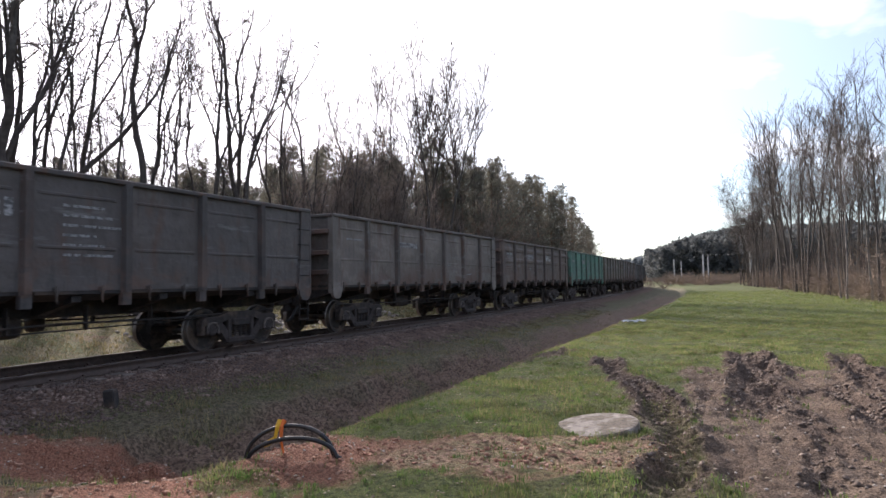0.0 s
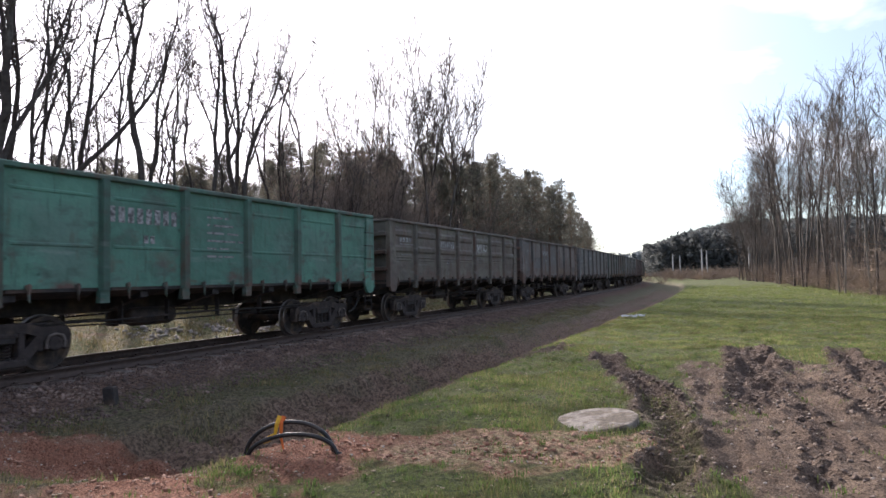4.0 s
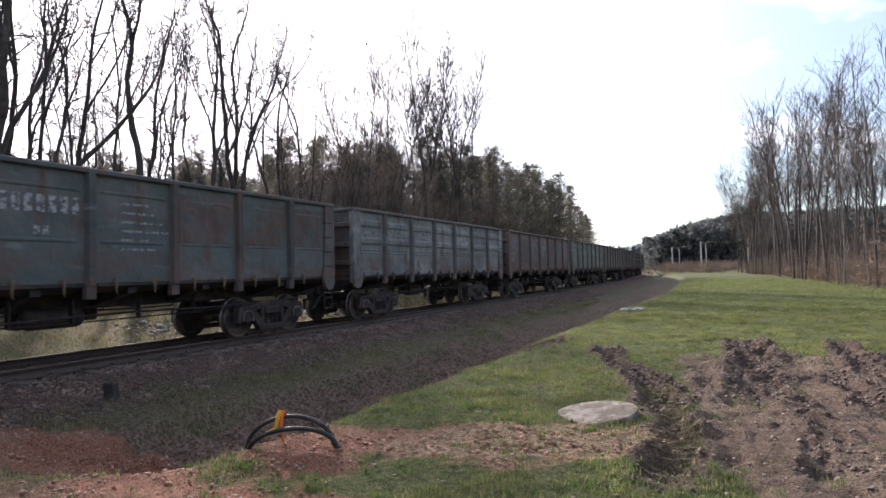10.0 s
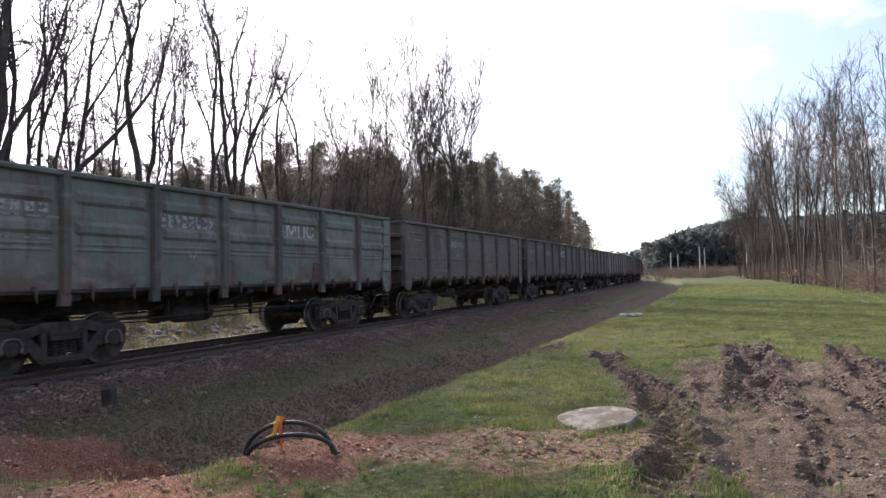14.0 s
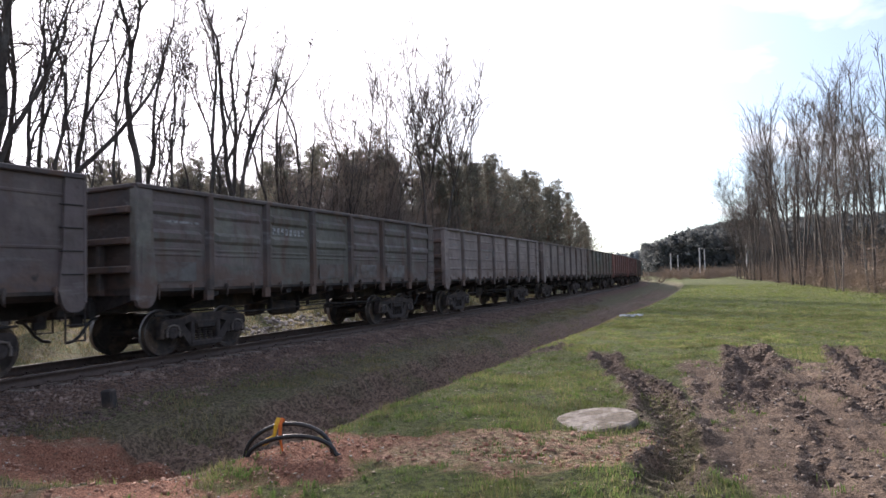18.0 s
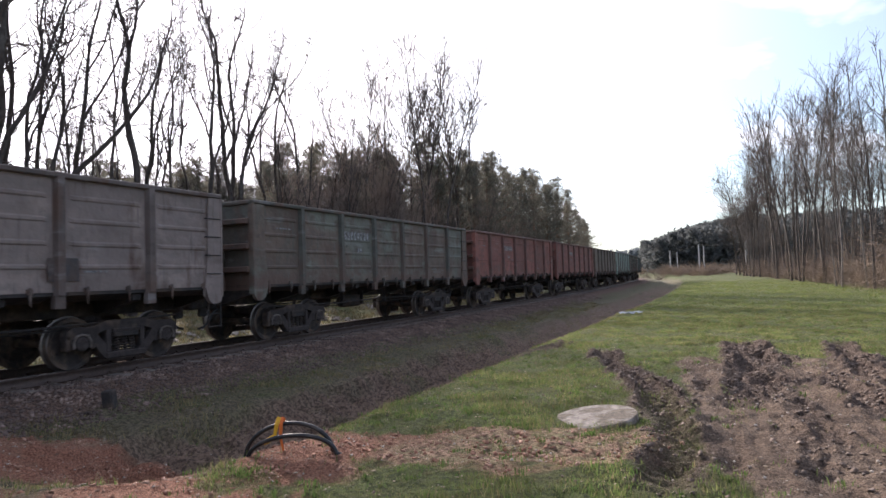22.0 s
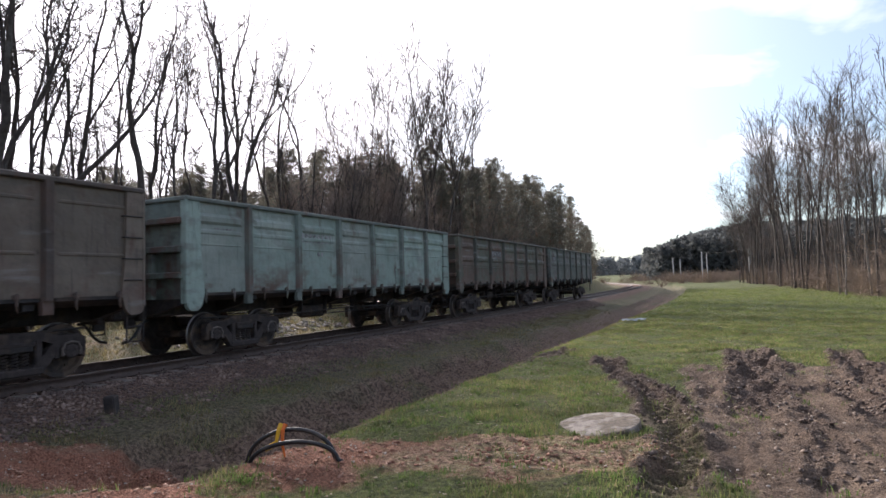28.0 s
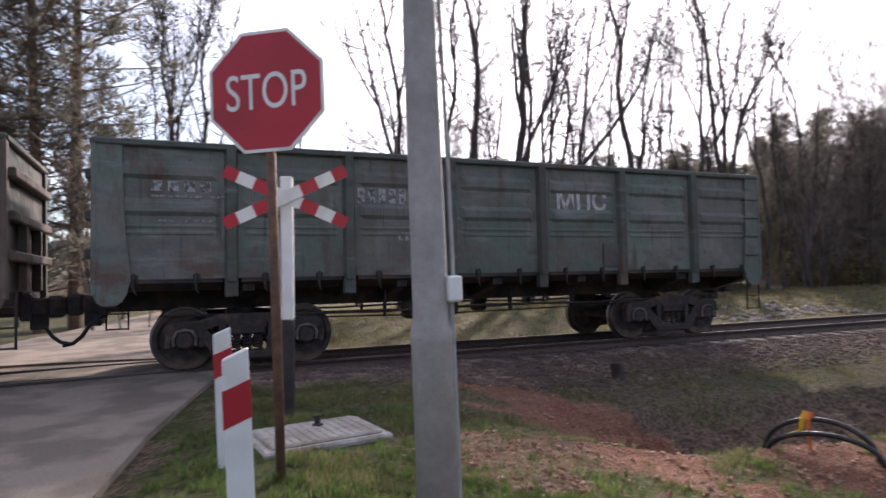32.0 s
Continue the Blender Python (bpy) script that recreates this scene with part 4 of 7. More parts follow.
def brake_mesh(kind):
    bm = bmesh.new()
    if kind == "air_reservoir":
        lathe(bm, [(0.05, -0.55), (0.16, -0.52), (0.19, -0.44), (0.19, 0.44), (0.16, 0.52), (0.05, 0.55)], "x", 16, (0, 0.55, 0.80))
    elif kind == "brake_cylinder":
        lathe(bm, [(0.06, -0.40), (0.10, -0.38), (0.21, -0.30), (0.21, 0.12), (0.12, 0.18), (0.05, 0.20)], "x", 16, (0, 0.75, 0.78))
        rbox(bm, -0.36, -0.20, 0.60, 0.92, 0.55, 1.0, 0.03)
    elif kind == "brake_pipe":
        tube(bm, [(-5.6, 1.0, 0.86), (-2.4, 1.02, 0.80), (0.0, 1.02, 0.84), (2.2, 1.02, 0.79), (5.6, 1.0, 0.86)], 0.022, 6)
        tube(bm, [(-3.3, 0.85, 0.74), (-1.2, 0.9, 0.72), (1.2, 0.9, 0.70), (3.3, 0.85, 0.74)], 0.016, 6)
        for x in (-1.9, -0.5, 0.9, 2.0):
            rbox(bm, x - 0.015, x + 0.015, 0.88, 1.0, 0.70, 1.15, 0.005)
    else:
        rbox(bm, -0.14, 0.14, 0.70, 1.02, 0.62, 0.92, 0.05)
        rbox(bm, -0.05, 0.05, 0.80, 0.90, 0.90, 1.15, 0.01)
    return mesh_of(kind, bm, M["steel_dark"], kind != "brake_pipe")


def floor_mesh():
    bm = bmesh.new()
    rbox(bm, -HALF, HALF, -1.40, 1.40, 1.36, 1.44, 0.01)
    return mesh_of("floor", bm, M["steel_dark"])


def frame_mesh():
    bm = bmesh.new()
    rbox(bm, -HALF, HALF, -0.28, 0.28, 0.92, 1.36, 0.03)
    return mesh_of("underframe", bm, M["steel_dark"])


def bar_mesh(wide, tall, paint):
    """One plain painted bar of letter size, its foot at z = 0."""
    bm = bmesh.new()
    box(bm, 0.0, wide, -0.002, 0.002, 0.0, tall)
    return mesh_of("painted_mark", bm, M[paint])


def painted_marks(put, face, rows_of_bars, seed):
    """Lettering that cannot be read: bars of letter size for the large rows, one thin bar for each small row. Each row: x, z, width, height, count."""
    rnd = random.Random(seed)
    for n, (x, z, w, h, count) in enumerate(rows_of_bars):
        label = "faded white stencilled mark" if n == 0 else ""
        if h < 0.12:                         # a small row: two or three words
            cuts = sorted(rnd.uniform(0.15, 0.85) for _ in range(2))
            for a, b in zip([0.0] + cuts, cuts + [1.0]):
                wide = round(w * (b - a) - 0.05, 2)
                if wide > 0.04:
                    put("painted_mark", cached(("word", wide, h), lambda: bar_mesh(wide, 0.55 * h, "faint_mark")), face @ pose(x + w * a, 0, z), label=label)
            continue
        step = w / count
        for k in range(count):
            wide = round(step * 0.66, 3)
            put("painted_mark", cached(("bar", wide, h), lambda: bar_mesh(wide, 0.9 * h, "worn_mark")), face @ pose(x + k * step, 0, z), label=label)


def letters(name, text, size, material, parent, m, depth=0.002):
    cu = bpy.data.curves.new(name, "FONT")
    cu.body, cu.size, cu.extrude, cu.align_x = text, size, depth, "CENTER"
    cu.offset = 0.012 if size > 0.4 else 0.0
    ob = new("tmp_text", cu)
    bpy.context.view_layer.update()
    me = bpy.data.meshes.new_from_object(ob.evaluated_get(bpy.context.evaluated_depsgraph_get()))
    bpy.data.objects.remove(ob)
    me.materials.clear()
    me.materials.append(material)
    o = new(name, me)
    o.parent, o.matrix_basis = parent, m
    return o


# from the tail: wall colour, second colour, how much of it, rust, wall style, lettering, label
GREY_RED = (0.075, 0.060, 0.055)
WAGONS = [
    ((0.074, 0.098, 0.088), (0.098, 0.104, 0.100), 0.5, 0.2, "pressed", "mps", "weathered teal-green open goods wagon with pressed wall panels"),
    ((0.062, 0.072, 0.058), (0.092, 0.070, 0.058), 0.5, 0.5, "pressed", "num", "dark olive and brown open goods wagon with rusty panels"),
    ((0.160, 0.226, 0.208), (0.180, 0.225, 0.210), 0.4, 0.15, "belted", "num", "pale blue-green open goods wagon with dark lower hatches"),
    ((0.085, 0.072, 0.060), (0.095, 0.085, 0.070), 0.5, 0.4, "smooth", "none", "dull brown open goods wagon with plain walls"),
    ((0.140, 0.058, 0.050), (0.122, 0.055, 0.047), 0.5, 0.1, "smooth", "num", "red-brown open goods wagon with plain walls"),
    ((0.145, 0.060, 0.050), (0.127, 0.056, 0.047), 0.5, 0.1, "smooth", "num", "brick-red open goods wagon with plain walls"),
    ((0.085, 0.095, 0.082), (0.085, 0.068, 0.056), 0.65, 0.6, "planked", "num", "grey-green and brown open goods wagon with ribbed walls"),
    ((0.135, 0.118, 0.112), (0.165, 0.145, 0.135), 0.5, 0.3, "planked", "num", "mauve-grey open goods wagon with ribbed walls"),
    ((0.140, 0.122, 0.118), (0.16, 0.142, 0.136), 0.5, 0.3, "planked", "num", "dusty brown-grey open goods wagon with horizontal ribs"),
    ((0.075, 0.065, 0.065), (0.09, 0.095, 0.085), 0.5, 0.5, "pressed", "marks", "dark grimy open goods wagon with pressed panels"),
    ((0.070, 0.060, 0.062), (0.085, 0.075, 0.072), 0.5, 0.3, "smooth", "mps", "dark brown-grey open goods wagon with white letters"),
    ((0.075, 0.070, 0.066), (0.10, 0.085, 0.075), 0.5, 0.5, "smooth", "num", "dark grey-brown open goods wagon with faded marks"),
    ((0.085, 0.110, 0.096), (0.115, 0.122, 0.115), 0.6, 0.5, "pressed", "mps", "green open goods wagon with grey patches and rust"),
    ((0.085, 0.066, 0.062), (0.12, 0.075, 0.062), 0.5, 0.5, "framed", "num", "faded grey-brown open goods wagon with framed panels"),
    ((0.100, 0.115, 0.118), (0.16, 0.172, 0.170), 0.5, 0.6, "pressed", "text", "grey-blue open goods wagon covered in white lettering"),
    ((0.060, 0.080, 0.080), (0.080, 0.085, 0.083), 0.5, 0.5, "smooth", "text", "teal open goods wagon patched with rusty brown panels"),
    ((0.105, 0.115, 0.118), (0.095, 0.098, 0.10), 0.5, 0.3, "smooth", "num", "slate grey open goods wagon with plain walls"),
    ((0.070, 0.076, 0.078), (0.115, 0.108, 0.105), 0.55, 0.9, "framed", "num", "grey-teal open goods wagon with whitish worn panels"),
    ((0.085, 0.085, 0.072), (0.075, 0.065, 0.058), 0.5, 0.3, "pressed", "mps", "dark olive open goods wagon with white letters"),
    ((0.050, 0.140, 0.110), (0.060, 0.125, 0.105), 0.5, 0.1, "smooth", "text", "bright teal-green open goods wagon with white lettering"),
    ((0.070, 0.060, 0.055), (0.09, 0.075, 0.065), 0.5, 0.5, "pressed", "mps", "dark brown open goods wagon with pressed panels"),
    ((0.090, 0.085, 0.078), (0.12, 0.11, 0.10), 0.5, 0.4, "smooth", "marks", "grey-brown open goods wagon with dented panels"),
    ((0.056, 0.054, 0.054), (0.068, 0.064, 0.062), 0.5, 0.3, "smooth", "text", "dark green-grey open goods wagon with white lettering"),
    ((0.070, 0.065, 0.060), (0.09, 0.080, 0.072), 0.5, 0.4, "smooth", "num", "dark grey open goods wagon with plain walls"),
]


# patches of other paint, by place in the train: x0, x1, z0, z1 as one reads the wall, colour, label
RUST_PATCH, DARK_PATCH, PALE_PATCH = (0.110, 0.072, 0.060), (0.055, 0.050, 0.050), (0.17, 0.16, 0.165)
PATCHES = {
    15: [(1.07, 2.62, 2.2, 3.2, RUST_PATCH), (2.9, 4.45, 2.2, 3.2, (0.12, 0.078, 0.06)), (4.75, 6.1, 2.2, 3.2, RUST_PATCH)],
    13: [((k - 3) * 1.834 - 0.6, (k - 3) * 1.834 + 0.6, 1.85, 3.1, PALE_PATCH) for k in range(7)] + [(-0.5, 0.4, 1.95, 2.2, (0.2, 0.06, 0.05))],
    8: [(2.55, 3.1, 1.6, 2.0, DARK_PATCH), (-2.7, -1.0, 2.72, 2.96, (0.20, 0.135, 0.125))],
    7: [(2.55, 3.1, 1.6, 2.0, DARK_PATCH), (-2.6, -1.1, 2.72, 2.96, (0.20, 0.135, 0.12))],
    17: [(4.75, 5.9, 1.5, 2.0, (0.13, 0.06, 0.055)), (-4.3, -3.0, 1.9, 2.5, (0.16, 0.15, 0.15)), (1.1, 2.5, 1.55, 1.95, (0.15, 0.10, 0.07))],
    9: [((k - 3) * 1.834 - 0.62, (k - 3) * 1.834 + 0.55, 1.55, 1.95, (0.15, 0.145, 0.14)) for k in (0, 3, 4, 5)],
    2: [(2.35, 2.75, 1.5, 2.0, (0.10, 0.13, 0.13))],
    12: [(2.35, 2.75, 1.5, 1.95, (0.10, 0.055, 0.05))],
    0: [(2.3, 2.75, 1.5, 1.95, (0.065, 0.075, 0.075))],
}


def make_wagon(i, spec):
    base, other, amount, rust, style, text, label = spec
    base, other = [tuple(k * v * w for v, w in zip(c, (1.07, 0.98, 0.93))) for k, c in ((1.52, base), (1.56, other))]
    w = thing("goods_wagon", label, "goods wagon", group="wagons of the goods train")
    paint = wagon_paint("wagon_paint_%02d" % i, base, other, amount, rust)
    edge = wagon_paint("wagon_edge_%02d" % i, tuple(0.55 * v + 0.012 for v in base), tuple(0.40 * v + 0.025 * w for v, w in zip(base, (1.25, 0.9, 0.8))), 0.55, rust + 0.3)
    panel, end, post, corner = panel_mesh(style, paint), end_mesh(style, edge), post_mesh(edge), corner_mesh(paint)
    rim, erim = rim_mesh(edge), end_rim_mesh(edge)
    rib, stay = end_rib_mesh(edge), end_stay_mesh(edge)
    hook = wagon_paint("wagon_hook_%02d" % i, (0.22, 0.16, 0.07), (0.14, 0.10, 0.06), 0.4, 0.4) if i == 15 else wagon_paint("wagon_hook_%02d" % i, tuple(0.35 * v + 0.055 * w for v, w in zip(base, (1.1, 0.9, 0.75))), (0.07, 0.05, 0.04), 0.5, 0.4)
    hatch, hook_me = cached("hatch", lambda: hatch_mesh(M["steel_dark"], 1.56)), hook_mesh(M["steel_dark"] if i == 0 else hook)

    def put(name, me, m, parent=w, label=""):
        o = part(name, me, None, parent, label)
        o.matrix_basis = m
        return o
    flip = pose(0, 0, 0, 0, 0, 180)
    for half in (pose(0, 0, 0), flip):
        for k in range(7):
            put("wall_panel", panel, half @ pose((k - 3) * 12.84 / 7, WIDE, 0))
        for x in POSTS:
            put("post", post, half @ pose(x, WIDE, 0))
        put("corner_post", corner, half @ pose(HALF, WIDE + 0.02, 0))
        me = cached(("corner_mirror", i), lambda: mirrored(corner))
        put("corner_post", me, half @ pose(-HALF, WIDE + 0.02, 0))
        put("top_rail", rim, half @ pose(0, WIDE, 0))
        for k in range(7):
            put("floor_hatch", hatch, half @ pose((k - 3) * 12.84 / 7, WIDE, 0), label="dark floor hatch")
            for dx in (-0.42, 0.42):
                put("hatch_hook", hook_me, half @ pose((k - 3) * 12.84 / 7 + dx, WIDE, 0))
        end_wall = put("end_wall", end, half @ pose(HALF, 0, 0))
        for zc in (2.95, 2.35, 1.80):
            put("end_rib", rib, pose(0, 0, zc), end_wall)
        for y in (-0.55, 0.55):
            put("end_stay", stay, pose(0, y, 0), end_wall)
        put("top_rail", erim, half @ pose(HALF, 0, 0))
        put("coupler", cached("coupler", coupler_mesh), half @ pose(HALF, 0, 0), label="heavy automatic coupler")
        put("brake_hose", cached("hose", hose_mesh), half @ pose(HALF, 0, 0), label="hanging rubber brake hose")
        for z in (1.7, 2.1, 2.5, 2.9):
            put("grab_rung", cached("rung", rung_mesh), half @ pose(-HALF + 0.03, WIDE - 0.02, z))
        put("step_ladder", cached("ladder", ladder_mesh), half @ pose(-HALF - 0.12, WIDE - 0.10, 0))
    # lettering on the wall that faces the meadow; x here runs to the right as one reads
    out = {"framed": 0.032, "planked": 0.026}.get(style, 0.006)
    face = pose(0, WIDE + out, 0, 0, 0, 180)
    sets = {"mps": [(-2.6, 2.62, 1.45, 0.28, 8), (-5.7, 2.72, 0.9, 0.17, 4), (-5.7, 2.63, 1.1, 0.06, 9), (-5.6, 2.27, 0.8, 0.05, 6), (-1.9, 2.0, 0.24, 0.15, 2)],
            "num": [(-2.6, 2.66, 1.4, 0.26, 8), (-1.9, 2.3, 0.3, 0.12, 2), (-5.6, 2.8, 0.6, 0.07, 5), (3.2, 1.75, 0.5, 0.06, 5)],
            "text": [(-2.65, 2.62, 1.6, 0.33, 8)] + [(x, 2.86 - 0.17 * r, 1.15 - 0.16 * ((r * 7 + i) % 4), 0.085, 8) for x in ((-4.3, -0.3, 1.2) if i == 14 else (-0.3,)) for r in range(6)] + [(-1.9, 2.25, 0.3, 0.17, 2), (-5.8, 2.7, 0.8, 0.15, 5)],
            "marks": [(-5.7, 2.75, 0.9, 0.09, 6), (1.1, 2.1, 0.5, 0.06, 5), (3.2, 1.75, 0.5, 0.07, 5), (-2.5, 2.66, 1.3, 0.19, 8)], "none": [(3.2, 1.75, 0.5, 0.06, 5)]}[text]
    painted_marks(put, face, sets, 40 * i)
    for k, (x0, x1, z0, z1, colour) in enumerate(PATCHES.get(i, ())):
        bm = bmesh.new()
        rbox(bm, x0, x1, -0.008, 0.0, z0, z1, 0.002)
        tone = wagon_paint("wagon_patch_%02d_%d" % (i, k), colour, tuple(0.9 * v for v in base), 0.62, 0.5)
        o = part("paint_patch", bm, tone, w, "patch of other paint" if k == 0 else "")
        o.matrix_basis = pose(0, WIDE + {"framed": 0.029, "planked": 0.023, "pressed": 0.02, "belted": 0.004, "smooth": 0.004}[style], 0, 0, 0, 180)
    if text == "mps" or i == 14:
        t = letters("painted_letters", "МПС", 0.50, M["white_mark"], w, face @ pose(1.83, 0, 2.60, 90, 0, 0))
        tagged(t, "white painted letters")
    if i in (5, 7):                          # some wagons carry a hand wheel for the parking brake
        put("brake_wheel", cached("brake_wheel", brake_wheel_mesh), flip @ pose(-HALF + 0.55, 1.30, 0.78), label="spoked hand brake wheel")
    put("floor", cached("floor", floor_mesh), pose(0, 0, 0))
    frame_part = put("underframe", cached("frame", frame_mesh), pose(0, 0, 0), label="black steel underframe")
    for x in (-6.30, -4.33, -1.83, 0, 1.83, 4.33, 6.30):
        put("cross_beam", cached("cross_beam", cross_beam_mesh), pose(x, 0, 0), frame_part)
    for kind, x, half in (("brake_cylinder", -0.6, flip), ("air_reservoir", 1.0, pose(0, 0, 0)), ("brake_valve", 0.7, flip), ("brake_pipe", 0, flip), ("brake_pipe", 0, pose(0, 0, 0))):
        put(kind, cached(kind, lambda: brake_mesh(kind)), half @ pose(x, 0, 0))
    sets_of_wheels = []
    for bx in (4.325, -4.325):
        bogie = put("bogie", cached("bolster", bolster_mesh), pose(bx, 0, 0), label="four-wheeled cast steel bogie")
        for half in (pose(0, 0, 0), flip):
            put("side_frame", cached("side_frame", side_frame_mesh), half @ pose(0, 1.02, 0), bogie)
            put("spring_pack", cached("spring", spring_mesh), half @ pose(0, 1.02, 0), bogie)
            for x in (-0.925, 0.925):
                put("axle_box", cached("axlebox", axlebox_mesh), half @ pose(x, 1.02, 0), bogie)
                put("bearing_saddle", cached("saddle", saddle_mesh), half @ pose(x, 1.02, 0), bogie, "dusty horseshoe saddle")
        put("brake_beam", cached("brake_beam", brake_beam_mesh), pose(0, 0, 0), bogie)
        for x in (-0.925, 0.925):
            ws = put("wheelset", cached("wheelset", wheelset_mesh), pose(x, 0, 0.475), bogie, "worn steel wheels on an axle")
            sets_of_wheels.append((ws, x))
    return w, sets_of_wheels


def wheelset_mesh():
    bm = bmesh.new()
    for me in (axle_mesh(), wheel_mesh(-1), wheel_mesh(1)):
        bm.from_mesh(me)
    me = mesh_of("wheelset", bm, M["wheel"])
    me.materials.append(M["tread"])
    for f in me.polygons:                    # the running tread is worn bright
        c = f.center
        if math.hypot(c.x, c.z) > 0.462 and abs(c.y) > 0.7:
            f.material_index = 1
    return me


def bolster_mesh():
    bm = bmesh.new()
    rbox(bm, -0.24, 0.24, -1.02, 1.02, 0.60, 0.84, 0.04)
    lathe(bm, [(0.24, 0.82), (0.24, 0.93), (0.05, 0.94)], "z", 16)
    return mesh_of("bogie", bm, M["bogie"])


def mirrored(me):
    bm = bmesh.new()
    bm.from_mesh(me)
    bmesh.ops.scale(bm, vec=(-1, 1, 1), verts=bm.verts[:])
    return mesh_of(me.name, bm, me.materials[0])


TRAIN = [make_wagon(i, spec) for i, spec in enumerate(WAGONS)]
SPEED, TAIL_AT_START = 9.629, 313.5
WHEEL_RADIUS = 0.475


def motions():
    """The train runs down the line past the crossing; its wheels roll."""
    wheel_times = [k / 15 for k in range(481)]
    for i, (w, wheels) in enumerate(TRAIN):
        rows = []
        for k in range(65):
            t = k * 0.5
            s = TAIL_AT_START - SPEED * t - PITCH * i
            a, b = on_track(s - 4.325), on_track(s + 4.325)
            d, mid = a - b, (a + b) / 2
            rows.append((t, Matrix.Translation(mid) @ pose(0, 0, 0, 0, -math.degrees(math.atan2(d.z, math.hypot(d.x, d.y))), math.degrees(math.atan2(d.y, d.x)))))
        walk(w, rows)
        for ws, x in wheels:
            walk(ws, [(t, pose(x, 0, 0.475) @ Matrix.Rotation(SPEED * t / WHEEL_RADIUS + i, 4, "Y")) for t in wheel_times])


# ---------------- trees ----------------
def grow(rnd, height, radius, lean, branchy, twig_len, droop=0.0, sides=5, fork=0.4, twig_r=0.006, wild=1.0, fine=(4, 2), spread_of=(0.45, 0.95), mins=(0.015, 0.010), low=0.30, reach=(0.14, 0.30), stems=1):
    """A bare tree as two vertex and face lists: thick wood and thin twigs."""
    wood, twigs = ([], []), ([], [])

    def pipe(target, pts, rad, n):
        v, f = target
        base, up = len(v), None
        for i, p in enumerate(pts):
            d = (pts[min(i + 1, len(pts) - 1)] - pts[max(i - 1, 0)])
            d = d.normalized() if d.length > 0 else Vector((0, 0, 1))
            if up is None:
                up = Vector((1, 0, 0)) if abs(d.x) < 0.8 else Vector((0, 1, 0))
            side = d.cross(up).normalized()
            up = side.cross(d).normalized()
            for k in range(n):
                a = 2 * math.pi * k / n
                v.append(p + (side * math.cos(a) + up * math.sin(a)) * rad[i])
        for i in range(len(pts) - 1):
            for k in range(n):
                f.append((base + i * n + k, base + i * n + (k + 1) % n, base + (i + 1) * n + (k + 1) % n, base + (i + 1) * n + k))

    def limb(start, way, length, r0, level):
        steps = {0: 12, 1: 6, 2: 4, 3: 3}[level]
        pts, p, d = [start], start.copy(), way.normalized()
        for i in range(steps):
            wob = (0.055 if level == 0 else 0.20) * wild
            d = (d + Vector((rnd.gauss(0, wob), rnd.gauss(0, wob), rnd.gauss(0, wob * 0.5) + (0.10 if level else 0.05) - droop * (level > 1)))).normalized()
            p = p + d * length / steps
            pts.append(p.copy())
        rad = [max((mins[0], mins[1], twig_r, twig_r * 0.8)[level], r0 * (1 - 0.93 * (i / steps) ** (1.25 if level == 0 else 0.9))) for i in range(steps + 1)]
        if level == 0:
            rad[0] *= 1.35
        pipe(wood if level < 2 else twigs, pts, rad, sides if level == 0 else (4 if level == 1 else 3))
        if level == 3:
            return
        count = {0: branchy, 1: fine[0], 2: fine[1]}[level]
        for k in range(count):
            f = rnd.uniform(low, 0.98) if level == 0 else rnd.uniform(0.2, 1.0)
            i = min(int(f * steps), steps - 1)
            at = pts[i].lerp(pts[i + 1], f * steps - i)
            here = (pts[i + 1] - pts[i]).normalized()
            a = rnd.uniform(0, 2 * math.pi)
            out = here.orthogonal()
            out.rotate(Matrix.Rotation(a, 3, here))
            spread_ = rnd.uniform(*spread_of)
            ln = {0: height * rnd.uniform(*reach) * (1.15 - 0.6 * f), 1: length * rnd.uniform(0.3, 0.55), 2: twig_len * rnd.uniform(0.6, 1.3)}[level]
            limb(at, here * (1 - spread_ * 0.5) + out * spread_ + Vector((0, 0, 0.25)), ln, max(0.006, rad[i] * rnd.uniform(0.35, 0.6)), level + 1)
    limb(Vector((0, 0, -0.3)), Vector((lean[0], lean[1], 1)), height, radius, 0)
    for _ in range(stems if rnd.random() < fork else 0):
        limb(Vector((0, 0, 0.4)), Vector((lean[0] + rnd.uniform(-0.25, 0.25), lean[1] + rnd.uniform(-0.25, 0.25), 1)), height * rnd.uniform(0.7, 0.95), radius * 0.75, 0)
    return wood, twigs


def bare_tree(name, label, seed, height, radius, lean=(0, 0), branchy=22, twig_len=0.7, bark="bark", twig="twig", group="", **shape):
    wood, twigs = grow(random.Random(seed), height, radius, lean, branchy, twig_len, **shape)
    t = thing(name, label, "tree", group=group)
    part("trunk", arrays_mesh("trunk", wood[0], wood[1], M[bark], True), None, t)
    part("crown", arrays_mesh("crown", twigs[0], twigs[1], M[twig]), None, t, "fine leafless twigs")
    return t


def tufts(rnd, centres, size, count, aspect=0.16):
    """Small crossed blades of needles round each centre: vertices and faces."""
    v, f = [], []
    for c, s in centres:
        for _ in range(count):
            d = Vector((rnd.gauss(0, 1), rnd.gauss(0, 1), rnd.gauss(0.25, 0.7))).normalized()
            o = c + d * s * rnd.uniform(0.1, 0.9)
            d2 = (d + Vector((rnd.gauss(0, 0.5), rnd.gauss(0, 0.5), rnd.gauss(0.2, 0.5)))).normalized()
            side = d2.orthogonal().normalized()
            side.rotate(Matrix.Rotation(rnd.uniform(0, 6.28), 3, d2))
            ln = size * rnd.uniform(0.6, 1.3)
            b = len(v)
            v += [o - side * ln * aspect, o + side * ln * aspect, o + d2 * ln]
            f.append((b, b + 1, b + 2))
    return v, f


